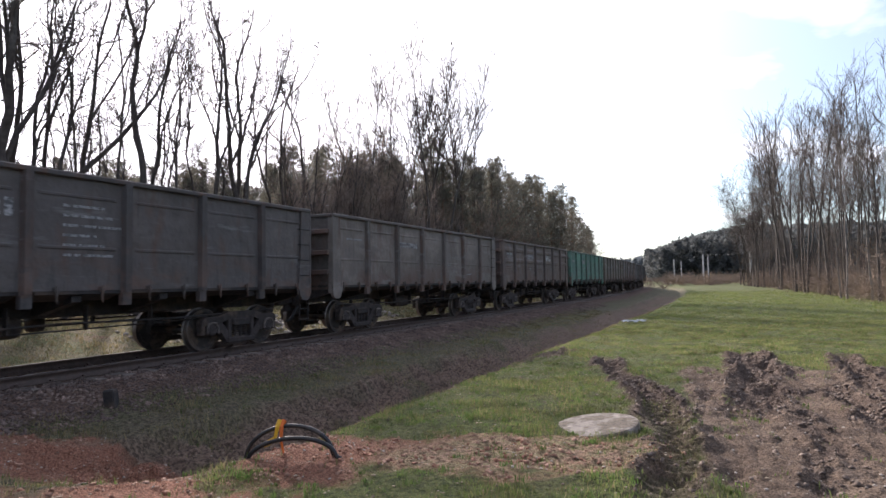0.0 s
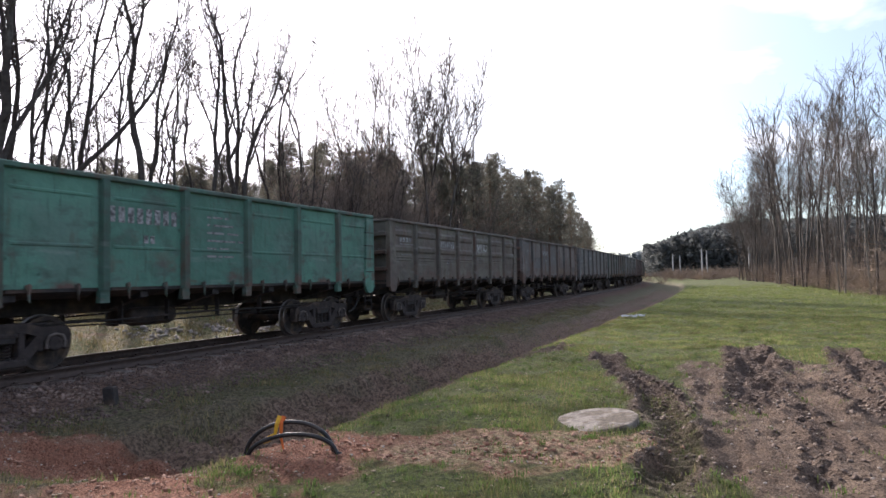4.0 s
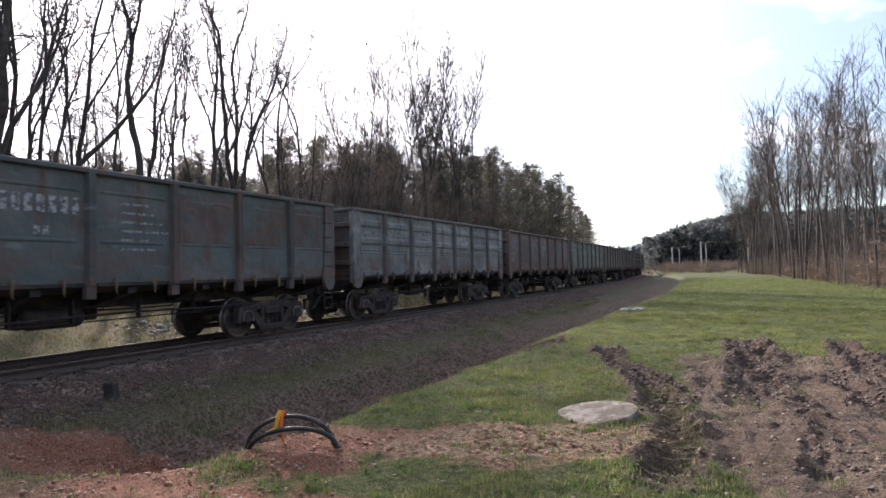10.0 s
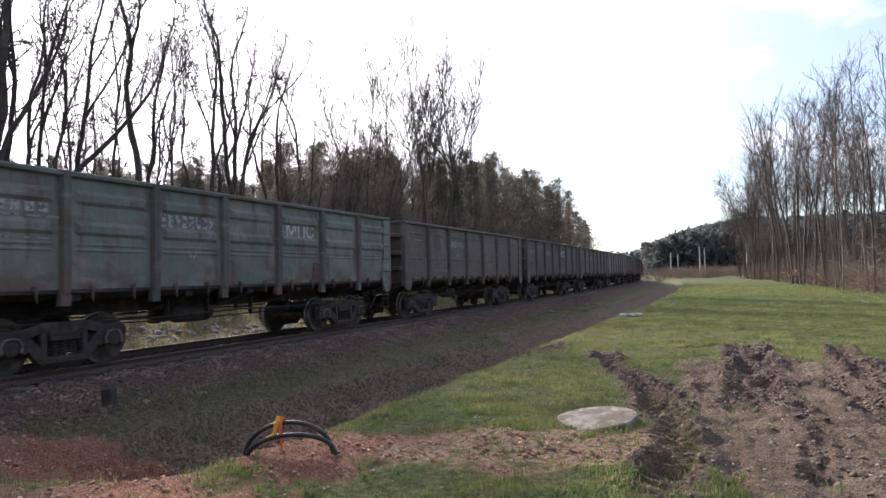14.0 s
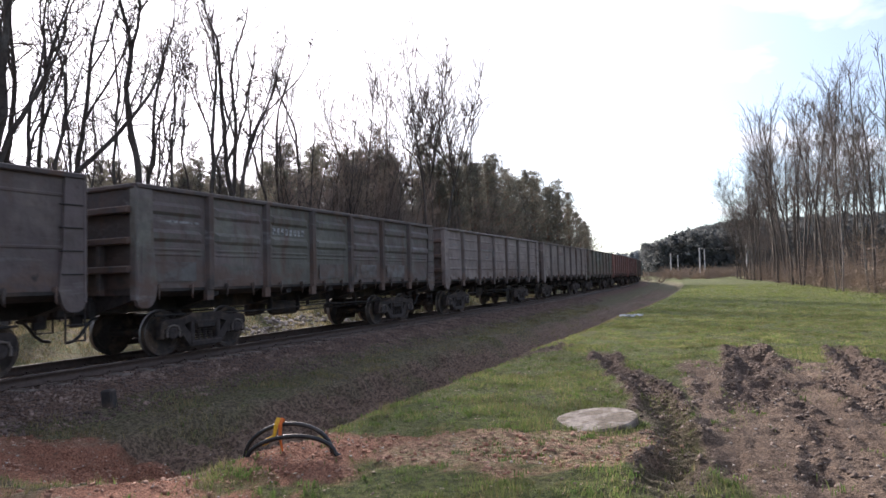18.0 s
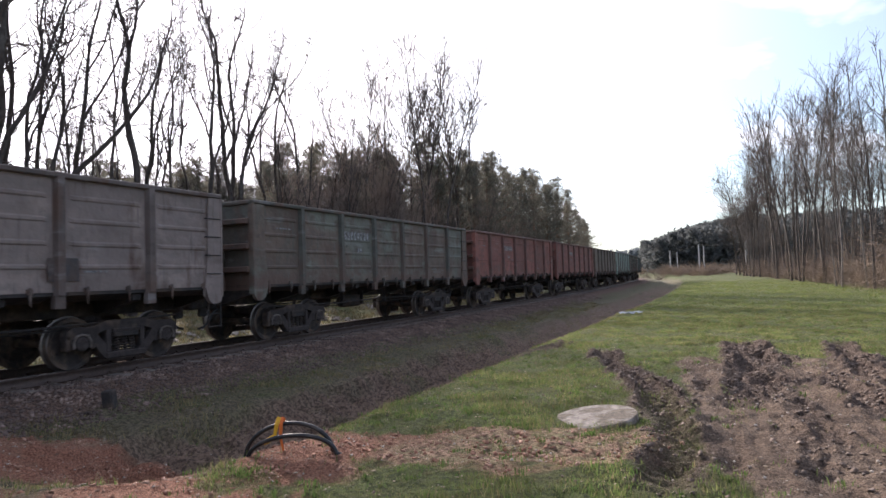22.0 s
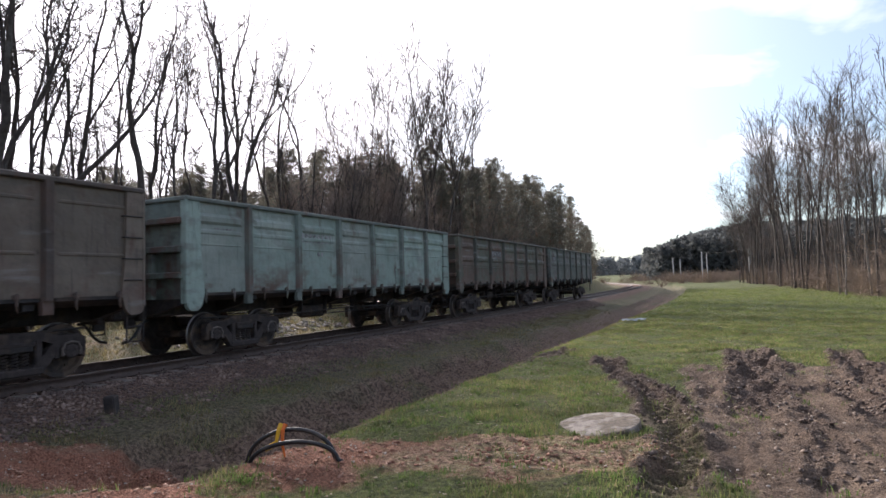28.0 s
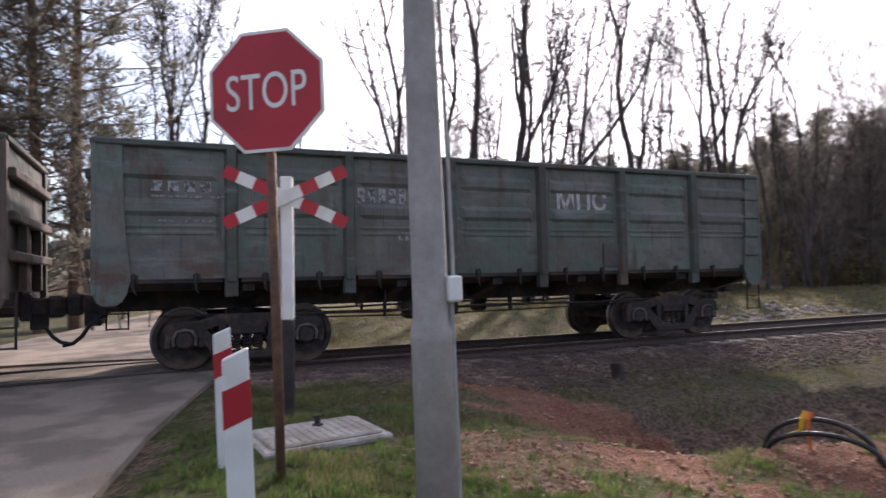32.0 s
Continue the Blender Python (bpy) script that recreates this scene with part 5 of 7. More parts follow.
def pine(seed, height, crown_from, width, label, count=9, group=""):
    rnd = random.Random(seed)
    t = thing("pine_tree", label, "tree", group=group)
    bm = bmesh.new()
    top = Vector((rnd.uniform(-0.3, 0.3), rnd.uniform(-0.3, 0.3), height * 0.98))
    tube(bm, [(0, 0, -0.3), (top.x * 0.3, top.y * 0.3, height * 0.35), (top.x * 0.7, top.y * 0.7, height * 0.7), top], [0.19, 0.15, 0.09, 0.02], 6)
    v, f = [], []

    def shoot(o, way, ln, wide):
        """One shoot of needles: a slim leaf-shaped blade that bends upwards."""
        side = way.orthogonal().normalized()
        side.rotate(Matrix.Rotation(rnd.uniform(0, 6.28), 3, way))
        b = len(v)
        mid = o + way * ln * 0.5
        tip = o + way * ln + Vector((0, 0, ln * 0.25))
        v.extend([o, mid - side * wide, mid + side * wide, tip])
        f.append((b, b + 1, b + 3, b + 2))

    z = height * crown_from
    lobe = [rnd.uniform(0.65, 1.25) for _ in range(6)]
    while z < height * 0.985:
        k0 = (z - height * crown_from) / (height * (1 - crown_from))
        wide = width * 1.30 * (1 - k0) ** 0.80 * (0.80 + 0.28 * min(1.0, 4 * k0)) + 0.22
        turn = rnd.uniform(0, 6.28)
        for k in range(5):
            a = turn + 1.257 * k + rnd.gauss(0, 0.25)
            r = wide * rnd.uniform(0.55, 1.15) * lobe[int(a / 1.0472) % 6]
            c = Vector((top.x * z / height, top.y * z / height, z))
            q = c + Vector((r * math.cos(a), r * math.sin(a), r * rnd.uniform(0.05, 0.6)))
            tube(bm, [c, c.lerp(q, 0.6) + Vector((0, 0, -0.10)), q], [0.035, 0.02, 0.008], 3, False)
            for n in range(4):               # round bunches of shoots out along the branch
                o = c.lerp(q, 0.34 + 0.22 * n) + Vector((rnd.gauss(0, 0.24), rnd.gauss(0, 0.24), rnd.gauss(0.05, 0.14)))
                for _ in range(count):
                    way = Vector((0.5 * math.cos(a) + rnd.gauss(0, 0.8), 0.5 * math.sin(a) + rnd.gauss(0, 0.8), rnd.gauss(0.45, 0.6))).normalized()
                    shoot(o + way * rnd.uniform(0, 0.20), way, rnd.uniform(0.20, 0.40), rnd.uniform(0.016, 0.030))
        z += height * 0.040 * rnd.uniform(0.8, 1.2)
    for _ in range(5):                       # the leading shoots stand up in a loose brush
        o = top + Vector((rnd.gauss(0, 0.22), rnd.gauss(0, 0.22), rnd.uniform(-1.0, 0.5)))
        for _ in range(12):
            way = Vector((rnd.gauss(0, 0.55), rnd.gauss(0, 0.55), 1)).normalized()
            shoot(o, way, rnd.uniform(0.25, 0.5), 0.035)
    part("trunk", bm, M["pine_bark"], t)
    part("crown", arrays_mesh("crown", v, f, M["needle_tuft"]), None, t, "dark green needle crown")
    return t


def stand(ob, x, y, turn, size=1.0, sink=0.05):
    return Matrix.Translation((x, y, height(x, y) - sink)) @ pose(0, 0, 0, 0, 0, turn) @ Matrix.Scale(size, 4)


def place(kinds, spots, rnd):
    """First use of each kind takes the tree itself, later ones copies of it."""
    used = set()
    for k, x, y, turn, size in spots:
        m = stand(None, x, y, turn, size)
        if k not in used:
            used.add(k)
            kinds[k].matrix_basis = m
        else:
            copy_thing(kinds[k], m)


def from_eye(deg, u):
    """Where the ray that leaves the viewpoint at deg from +y meets the line u beside the track."""
    a = radians(deg)
    x, y = -11.7 + u, 0.0
    for _ in range(5):
        y = x / math.tan(a) if abs(math.tan(a)) > 1e-6 else 0
        x = float(np.interp(y, _Y, _X)) + u
    return x, y


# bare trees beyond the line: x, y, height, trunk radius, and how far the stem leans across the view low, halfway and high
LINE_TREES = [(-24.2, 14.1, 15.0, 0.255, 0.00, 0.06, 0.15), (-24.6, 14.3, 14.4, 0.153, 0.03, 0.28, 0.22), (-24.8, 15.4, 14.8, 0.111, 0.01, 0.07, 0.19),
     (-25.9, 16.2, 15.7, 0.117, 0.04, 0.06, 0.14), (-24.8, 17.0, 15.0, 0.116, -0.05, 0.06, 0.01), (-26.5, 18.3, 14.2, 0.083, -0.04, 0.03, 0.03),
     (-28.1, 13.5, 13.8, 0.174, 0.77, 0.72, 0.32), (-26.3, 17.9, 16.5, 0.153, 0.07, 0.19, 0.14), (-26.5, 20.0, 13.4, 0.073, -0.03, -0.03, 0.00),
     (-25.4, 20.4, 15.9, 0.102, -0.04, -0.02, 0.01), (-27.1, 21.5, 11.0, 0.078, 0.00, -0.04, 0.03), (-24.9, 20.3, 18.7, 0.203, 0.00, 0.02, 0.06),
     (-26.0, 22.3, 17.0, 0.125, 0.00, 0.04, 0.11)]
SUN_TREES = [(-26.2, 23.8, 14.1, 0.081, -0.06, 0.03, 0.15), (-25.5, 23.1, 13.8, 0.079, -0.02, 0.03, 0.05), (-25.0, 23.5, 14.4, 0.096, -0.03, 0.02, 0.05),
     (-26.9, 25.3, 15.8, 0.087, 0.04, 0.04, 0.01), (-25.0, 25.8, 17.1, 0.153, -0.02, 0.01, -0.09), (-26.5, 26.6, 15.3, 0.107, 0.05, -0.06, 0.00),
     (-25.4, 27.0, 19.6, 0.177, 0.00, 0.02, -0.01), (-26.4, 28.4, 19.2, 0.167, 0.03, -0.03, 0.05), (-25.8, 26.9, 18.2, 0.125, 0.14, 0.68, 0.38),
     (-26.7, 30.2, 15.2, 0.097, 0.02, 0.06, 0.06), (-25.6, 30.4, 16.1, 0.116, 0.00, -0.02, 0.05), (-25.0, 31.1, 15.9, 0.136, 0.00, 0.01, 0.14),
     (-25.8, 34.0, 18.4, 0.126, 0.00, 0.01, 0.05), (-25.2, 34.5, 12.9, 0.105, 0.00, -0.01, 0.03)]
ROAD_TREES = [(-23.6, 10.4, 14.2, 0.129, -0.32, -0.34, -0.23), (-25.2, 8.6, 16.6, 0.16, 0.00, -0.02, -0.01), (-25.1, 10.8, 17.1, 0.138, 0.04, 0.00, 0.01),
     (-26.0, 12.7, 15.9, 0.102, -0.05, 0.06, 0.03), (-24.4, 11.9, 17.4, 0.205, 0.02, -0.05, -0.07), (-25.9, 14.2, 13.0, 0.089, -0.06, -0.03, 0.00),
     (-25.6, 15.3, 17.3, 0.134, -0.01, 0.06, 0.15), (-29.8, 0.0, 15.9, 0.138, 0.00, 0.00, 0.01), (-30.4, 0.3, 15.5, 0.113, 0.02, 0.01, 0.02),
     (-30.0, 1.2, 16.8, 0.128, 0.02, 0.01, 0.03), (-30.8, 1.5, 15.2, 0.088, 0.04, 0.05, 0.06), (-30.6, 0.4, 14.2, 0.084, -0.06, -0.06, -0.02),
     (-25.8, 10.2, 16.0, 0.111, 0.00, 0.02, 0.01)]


def pole_tree(name, label, seed, height, radius, slopes, group, busy=1.0):
    """A wiry forest tree: a crooked upright stem that forks high, short knobbly side shoots and a few arching boughs; local x is its leaning side."""
    rnd = random.Random(seed)
    wood, twigs = ([], []), ([], [])

    def pipe(target, pts, rad, n):
        v, f = target
        base, up = len(v), Vector((1, 0.1, 0))
        for i, p in enumerate(pts):
            d = (pts[min(i + 1, len(pts) - 1)] - pts[max(i - 1, 0)]).normalized()
            side = d.cross(up).normalized() if d.cross(up).length > 1e-3 else d.orthogonal().normalized()
            up = side.cross(d).normalized()
            for k in range(n):
                a = 2 * math.pi * k / n
                v.append(p + (side * math.cos(a) + up * math.sin(a)) * rad[i])
        for i in range(len(pts) - 1):
            for k in range(n):
                f.append((base + i * n + k, base + i * n + (k + 1) % n, base + (i + 1) * n + (k + 1) % n, base + (i + 1) * n + k))

    def twig(at, way, ln, r, level):
        steps = 4 if level else 5
        pts, p, d = [at], at.copy(), way.normalized()
        for _ in range(steps):
            d = (d + Vector((rnd.gauss(0, 0.26), rnd.gauss(0, 0.26), rnd.gauss(0.10, 0.20)))).normalized()
            p = p + d * ln / steps
            pts.append(p.copy())
        pipe(twigs, pts, [max(0.011, r * (1 - 0.8 * i / steps)) for i in range(steps + 1)], 3)
        if level < 2:
            for _ in range(rnd.randrange(3, 6) if level == 0 else rnd.randrange(1, 4)):
                i = rnd.randrange(1, steps + 1)
                out = Vector((rnd.gauss(0, 1), rnd.gauss(0, 1), rnd.gauss(0.5, 0.6))).normalized()
                twig(pts[i], out + d * 0.5, ln * rnd.uniform(0.18, 0.45), r * 0.55, level + 1)

    def stem(at, length, r0, f0, extra, depth):
        steps = max(7, int(length / 0.75))
        pts, rad, p = [at], [r0 * (1.25 if depth == 0 else 1)], at.copy()
        wx, wy, kx, ky = 0.0, 0.0, 0.0, 0.0
        for i in range(steps):
            f = f0 + (1 - f0) * (i + 1) / steps
            kx, ky = 0.55 * kx + rnd.gauss(0, 0.105), 0.55 * ky + rnd.gauss(0, 0.09)
            lean = float(np.interp(f, [0.42, 0.64, 0.90], slopes)) + extra * (1 - 0.95 * (i + 1) / steps) + kx - 0.16 * wx
            wx, wy = wx + kx, wy + ky
            p = p + Vector((lean, ky - 0.16 * wy, 1)) * (length / steps)
            pts.append(p.copy())
            rad.append(max(0.012, r0 * (1 - 0.86 * ((i + 1) / steps) ** 1.5) * rnd.uniform(0.93, 1.08)))
        pipe(wood, pts, rad, 7 if depth == 0 else 5)
        for i in range(2 if depth == 0 else 1, steps):
            f = f0 + (1 - f0) * i / steps
            for _ in range(4 if f > 0.30 else 2):
                if rnd.random() > busy * (0.45 + 0.4 * f):
                    continue
                a = rnd.uniform(0, 6.283)
                long = rnd.random() < 0.20
                way = Vector((math.cos(a), math.sin(a), rnd.uniform(0.2, 1.3)))
                twig(pts[i].lerp(pts[i + 1], rnd.random()), way, (rnd.uniform(1.1, 2.6) if long else rnd.uniform(0.3, 1.0)) * (0.7 + height / 45), min(rad[i] * 0.6, 0.038 if long else 0.026), 0 if long else 1)
        if depth < 2:
            for _ in range(rnd.choice((1, 2, 2)) if depth == 0 else rnd.choice((0, 1))):
                i = int(steps * rnd.uniform(0.42, 0.78))
                stem(pts[i], length * (1 - i / steps) * rnd.uniform(0.75, 1.0), rad[i] * rnd.uniform(0.55, 0.75), f0 + (1 - f0) * i / steps, rnd.choice((-1, 1)) * rnd.uniform(0.15, 0.42), depth + 1)

    stem(Vector((0, 0, -0.3)), height, radius * 0.95, 0.0, 0.0, 0)
    t = thing(name, label, "tree", group=group)
    part("trunk", arrays_mesh("trunk", wood[0], wood[1], M["bark"], True), None, t)
    part("crown", arrays_mesh("crown", twigs[0], twigs[1], M["twig"]), None, t, "short knobbly leafless twigs")
    return t


def make_left_trees():
    rnd = random.Random(11)
    g = "bare trees beyond the line"
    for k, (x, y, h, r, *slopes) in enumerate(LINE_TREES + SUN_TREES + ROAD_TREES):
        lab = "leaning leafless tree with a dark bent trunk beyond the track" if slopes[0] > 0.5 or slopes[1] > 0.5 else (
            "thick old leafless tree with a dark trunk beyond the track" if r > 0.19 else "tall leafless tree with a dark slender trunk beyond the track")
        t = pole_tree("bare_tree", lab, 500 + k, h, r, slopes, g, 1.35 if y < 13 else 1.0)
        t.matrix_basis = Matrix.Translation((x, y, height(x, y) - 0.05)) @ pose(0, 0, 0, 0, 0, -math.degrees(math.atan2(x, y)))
    # thinner trees of the same stand further back
    kinds = [pole_tree("bare_tree", "thin leafless tree among others beyond the track", 560 + k, 15, r, (0.0, b, 0.05), g) for k, (r, b) in enumerate(((0.085, 0.04), (0.10, -0.05), (0.075, 0.1), (0.11, 0.0)))]
    spots = []
    for _ in range(20):
        d = rnd.uniform(-84, -37)
        x, y = from_eye(d, rnd.uniform(-27, -17))
        spots.append((rnd.randrange(4), x, y, rnd.uniform(0, 360), (1.6 + 0.30 * math.hypot(x, y)) / 15 * rnd.uniform(0.8, 1.05)))
    for d in (-91, -94, -97, -101, -105):
        x = -11.8 - rnd.uniform(15, 19)
        spots.append((rnd.randrange(4), x, x / math.tan(radians(d)), rnd.uniform(0, 360), rnd.uniform(0.8, 1.1)))
    place(kinds, spots, rnd)
    # tall trees that stand out over the pines
    g2 = "tall trees over the pines"
    tall = [bare_tree("bare_tree", "tall leafless tree with a fine brown crown over the pines", 210 + k, 24, r, branchy=b, twig_len=0.9, group=g2, bark="bark", twig="twig", twig_r=0.0195, mins=(0.042, 0.030),
                      fine=(5, 3), low=0.45, reach=(0.16, 0.29), spread_of=(0.28, 0.65), wild=0.9, fork=fk) for k, (r, b, fk) in enumerate(((0.17, 23, 0), (0.15, 20, 0), (0.14, 21, 0)))]
    spots = []
    for k, (d, s) in enumerate(((-33.0, 0.62), (-31.9, 0.72), (-30.9, 0.80), (-29.9, 0.92), (-29.1, 1.05), (-28.3, 1.10), (-27.5, 1.17), (-26.7, 1.24), (-25.9, 1.29), (-25.2, 1.33), (-24.4, 1.36), (-23.6, 1.36), (-22.8, 1.33), (-22.0, 1.28), (-21.2, 1.18), (-20.4, 1.04))):
        x, y = from_eye(d, -14 - 1.5 * (k % 2))
        spots.append((k % 3, x, y, rnd.uniform(0, 360), s))
    place(tall, spots, rnd)
    # the thicket of low bare trees at the wood's edge
    g3 = "low trees at the wood's edge"
    slim = [bare_tree("birch_tree", "low leafless birch with dense brown twigs at the wood's edge", 200 + k, 11, 0.075, branchy=17, twig_len=0.7, group=g3, bark=b, twig="twig_brown", twig_r=0.0115, mins=(0.02, 0.014),
                      fine=(4, 3), low=0.2, reach=(0.2, 0.36), spread_of=(0.35, 0.75), wild=1.4, fork=fk) for k, (b, fk) in enumerate((("bark", 1), ("bark", 0), ("bark_pale", 0)))]
    spots = []
    for _ in range(46):
        d = -66 + 47 * rnd.random() ** 0.6
        x, y = from_eye(d, rnd.uniform(-19, -13))
        spots.append((rnd.choice((0, 0, 1, 2)), x, y, rnd.uniform(0, 360), rnd.uniform(0.5, 0.82) * (0.62 + 0.5 * smooth(-42, -30, d))))
    for _ in range(46):
        d = rnd.uniform(-38, -17)
        x, y = from_eye(d, rnd.uniform(-15.5, -12))
        spots.append((rnd.choice((0, 1, 2)), x, y, rnd.uniform(0, 360), rnd.uniform(0.7, 1.1)))
    for _ in range(26):
        d = rnd.uniform(-37, -27.5)
        x, y = from_eye(d, rnd.uniform(-16.5, -13.5))
        spots.append((rnd.choice((0, 0, 1)), x, y, rnd.uniform(0, 360), rnd.uniform(0.95, 1.30)))
    for d in (-92, -90, -88.5, -94, -96):
        x, y = from_eye(d, -11)
        spots.append((rnd.randrange(3), x, max(y, -6), rnd.uniform(0, 360), rnd.uniform(0.7, 1.0)))
    place(slim, spots, rnd)


make_left_trees()


def make_pines():
    rnd = random.Random(23)
    g = "pines of the wood beyond the line"
    kinds = [pine(300 + k, 14, c, w, "dense dark green pine at the edge of the wood", count=17, group=g) for k, (c, w) in enumerate(((0.10, 2.5), (0.20, 2.9), (0.08, 2.3), (0.30, 3.1)))]
    spots = []
    for k in range(30):                      # the front row, lower towards the far corner
        y = 60 + 2.7 * k + rnd.uniform(-0.8, 0.8)
        tall = float(np.interp(y, [50, 70, 85, 100, 113, 124, 133, 140], [12, 14.4, 16, 15.4, 14, 12.1, 9.2, 7.0]))
        spots.append((rnd.randrange(4), -26.3 - rnd.uniform(0, 2.0), y, rnd.uniform(0, 360), tall / 14 * rnd.uniform(0.92, 1.08)))
    for _ in range(48):
        y = rnd.uniform(64, 128)
        tall = float(np.interp(y, [50, 70, 85, 100, 113, 128], [12, 14.6, 16.4, 15.8, 14, 10.4]))
        spots.append((rnd.randrange(4), -29 - rnd.uniform(0, 22), y, rnd.uniform(0, 360), tall / 14 * rnd.uniform(0.85, 1.1)))
    for _ in range(40):                      # young pines behind the bare trees
        d = rnd.uniform(-66, -31)
        x, y = from_eye(d, rnd.uniform(-50, -30))
        spots.append((rnd.randrange(4), x, y, rnd.uniform(0, 360), rnd.uniform(0.66, 0.95) * math.hypot(x, y) / 75))
    for _ in range(60):                      # pines that close the wood behind the thicket
        d = rnd.uniform(-52, -25)
        x, y = from_eye(d, rnd.uniform(-27, -16))
        spots.append((rnd.randrange(4), x, y, rnd.uniform(0, 360), (1.5 + rnd.uniform(0.120, 0.165) * math.hypot(x, y) * (1 + 0.25 * smooth(-36, -29, d))) / 14))
    for _ in range(8):
        x, y = from_eye(rnd.uniform(-42, -34.5), rnd.uniform(-30, -19))
        spots.append((rnd.randrange(4), x, y, rnd.uniform(0, 360), (1.6 + rnd.uniform(0.165, 0.195) * math.hypot(x, y)) / 14))
    for d, u, s in ((-97.2, -12.5, 1.10), (-99.5, -11.5, 1.2), (-103, -11.5, 1.25), (-107, -12, 1.3), (-93, -22, 0.62), (-91.5, -26, 0.58), (-95.3, -15, 0.55), (-88, -27, 0.5)):
        x = -11.8 + u
        spots.append((rnd.randrange(4), x, x / math.tan(radians(d)) , rnd.uniform(0, 360), s))
    place(kinds, spots, rnd)


make_pines()


def make_right_grove():
    rnd = random.Random(37)
    g = "bare grove beside the meadow"
    kinds = [bare_tree("bare_tree", "slender leafless tree with dense grey-brown twigs beside the meadow", 400 + k, 17, r, branchy=b, twig_len=0.9, group=g, bark=bk, twig="twig_grey", fork=1, stems=st, twig_r=0.0105,
                       mins=(0.030, 0.018), fine=(4, 3), spread_of=sp, low=0.38, reach=(0.13, 0.26), wild=0.75)
             for k, (r, b, bk, st, sp) in enumerate(((0.12, 17, "bark", 0, (0.3, 0.65)), (0.10, 15, "bark", 1, (0.35, 0.8)), (0.13, 17, "bark", 0, (0.28, 0.6)), (0.085, 17, "bark_pale", 0, (0.45, 0.95)), (0.085, 16, "bark", 0, (0.3, 0.6))))]
    kinds.append(bare_tree("bare_tree", "leafless tree with a wide spreading crown in the grove", 409, 17, 0.12, branchy=24, twig_len=1.1, group=g, bark="bark", twig="twig_grey", fork=1, twig_r=0.0115,
                           mins=(0.03, 0.019), fine=(4, 2), spread_of=(0.6, 1.1), low=0.22, reach=(0.24, 0.40), wild=1.1))
    spots = []

    def edge(y):
        return float(np.interp(y, [40, 54, 87, 110, 135], [7.6, 7.4, 6.0, 4.4, 1.8]))

    def tall(y):
        return float(np.interp(y, [42, 54, 70, 87, 110, 122, 135], [14.6, 16.6, 20.4, 24.6, 27.0, 27.0, 25.5])) / 17
    for k in range(36):                      # the edge that faces the meadow
        y = 45 + 2.55 * k + rnd.uniform(-0.8, 0.8)
        spots.append((rnd.randrange(5), edge(y) + rnd.uniform(-0.4, 1.6), y, rnd.uniform(0, 360), rnd.uniform(0.84, 1.02) * (1.0 - 0.08 * smooth(70, 105, y)) * tall(y)))
    for _ in range(44):                      # thin stems crowd between the larger trees
        y = rnd.uniform(50, 134)
        spots.append((rnd.choice((1, 3, 4)), edge(y) + abs(rnd.gauss(0.6, 2.6)), y, rnd.uniform(0, 360), rnd.uniform(0.25, 0.52) * tall(y)))
    for _ in range(7):
        y = rnd.uniform(60, 134)
        spots.append((rnd.randrange(5), edge(y) + rnd.uniform(1.5, 18), y, rnd.uniform(0, 360), rnd.uniform(0.76, 0.94) * tall(y)))
    for _ in range(14):                      # taller stems deeper in, past the near edge
        y = rnd.uniform(48, 84)
        spots.append((rnd.randrange(5), edge(y) + rnd.uniform(0.5, 9), y, rnd.uniform(0, 360), rnd.uniform(0.80, 0.96) * tall(y)))
    for y, dx, h in ((136, 0.0, 1.05), (139, -0.6, 0.85), (132, 0.3, 1.25), (141, 0.8, 0.95), (127, 0.2, 1.05)):
        spots.append((5, edge(y) + dx, y, rnd.uniform(0, 360), h))
    place(kinds, spots, rnd)


make_right_grove()


def bush_stuff(name, label, category, seed, spots, size, count, material, blade=0.35, aspect=0.10):
    rnd = random.Random(seed)
    centres = []
    for x, y, s in spots:
        z = height(x, y)
        for _ in range(5):
            centres.append((Vector((x + rnd.gauss(0, 0.4) * s, y + rnd.gauss(0, 0.4) * s, z + abs(rnd.gauss(0.45, 0.3)) * s)), size * s))
    v, f = tufts(rnd, centres, blade, count, aspect)
    return tagged(new(name, arrays_mesh(name, v, f, material)), label, category, kind="stuff")


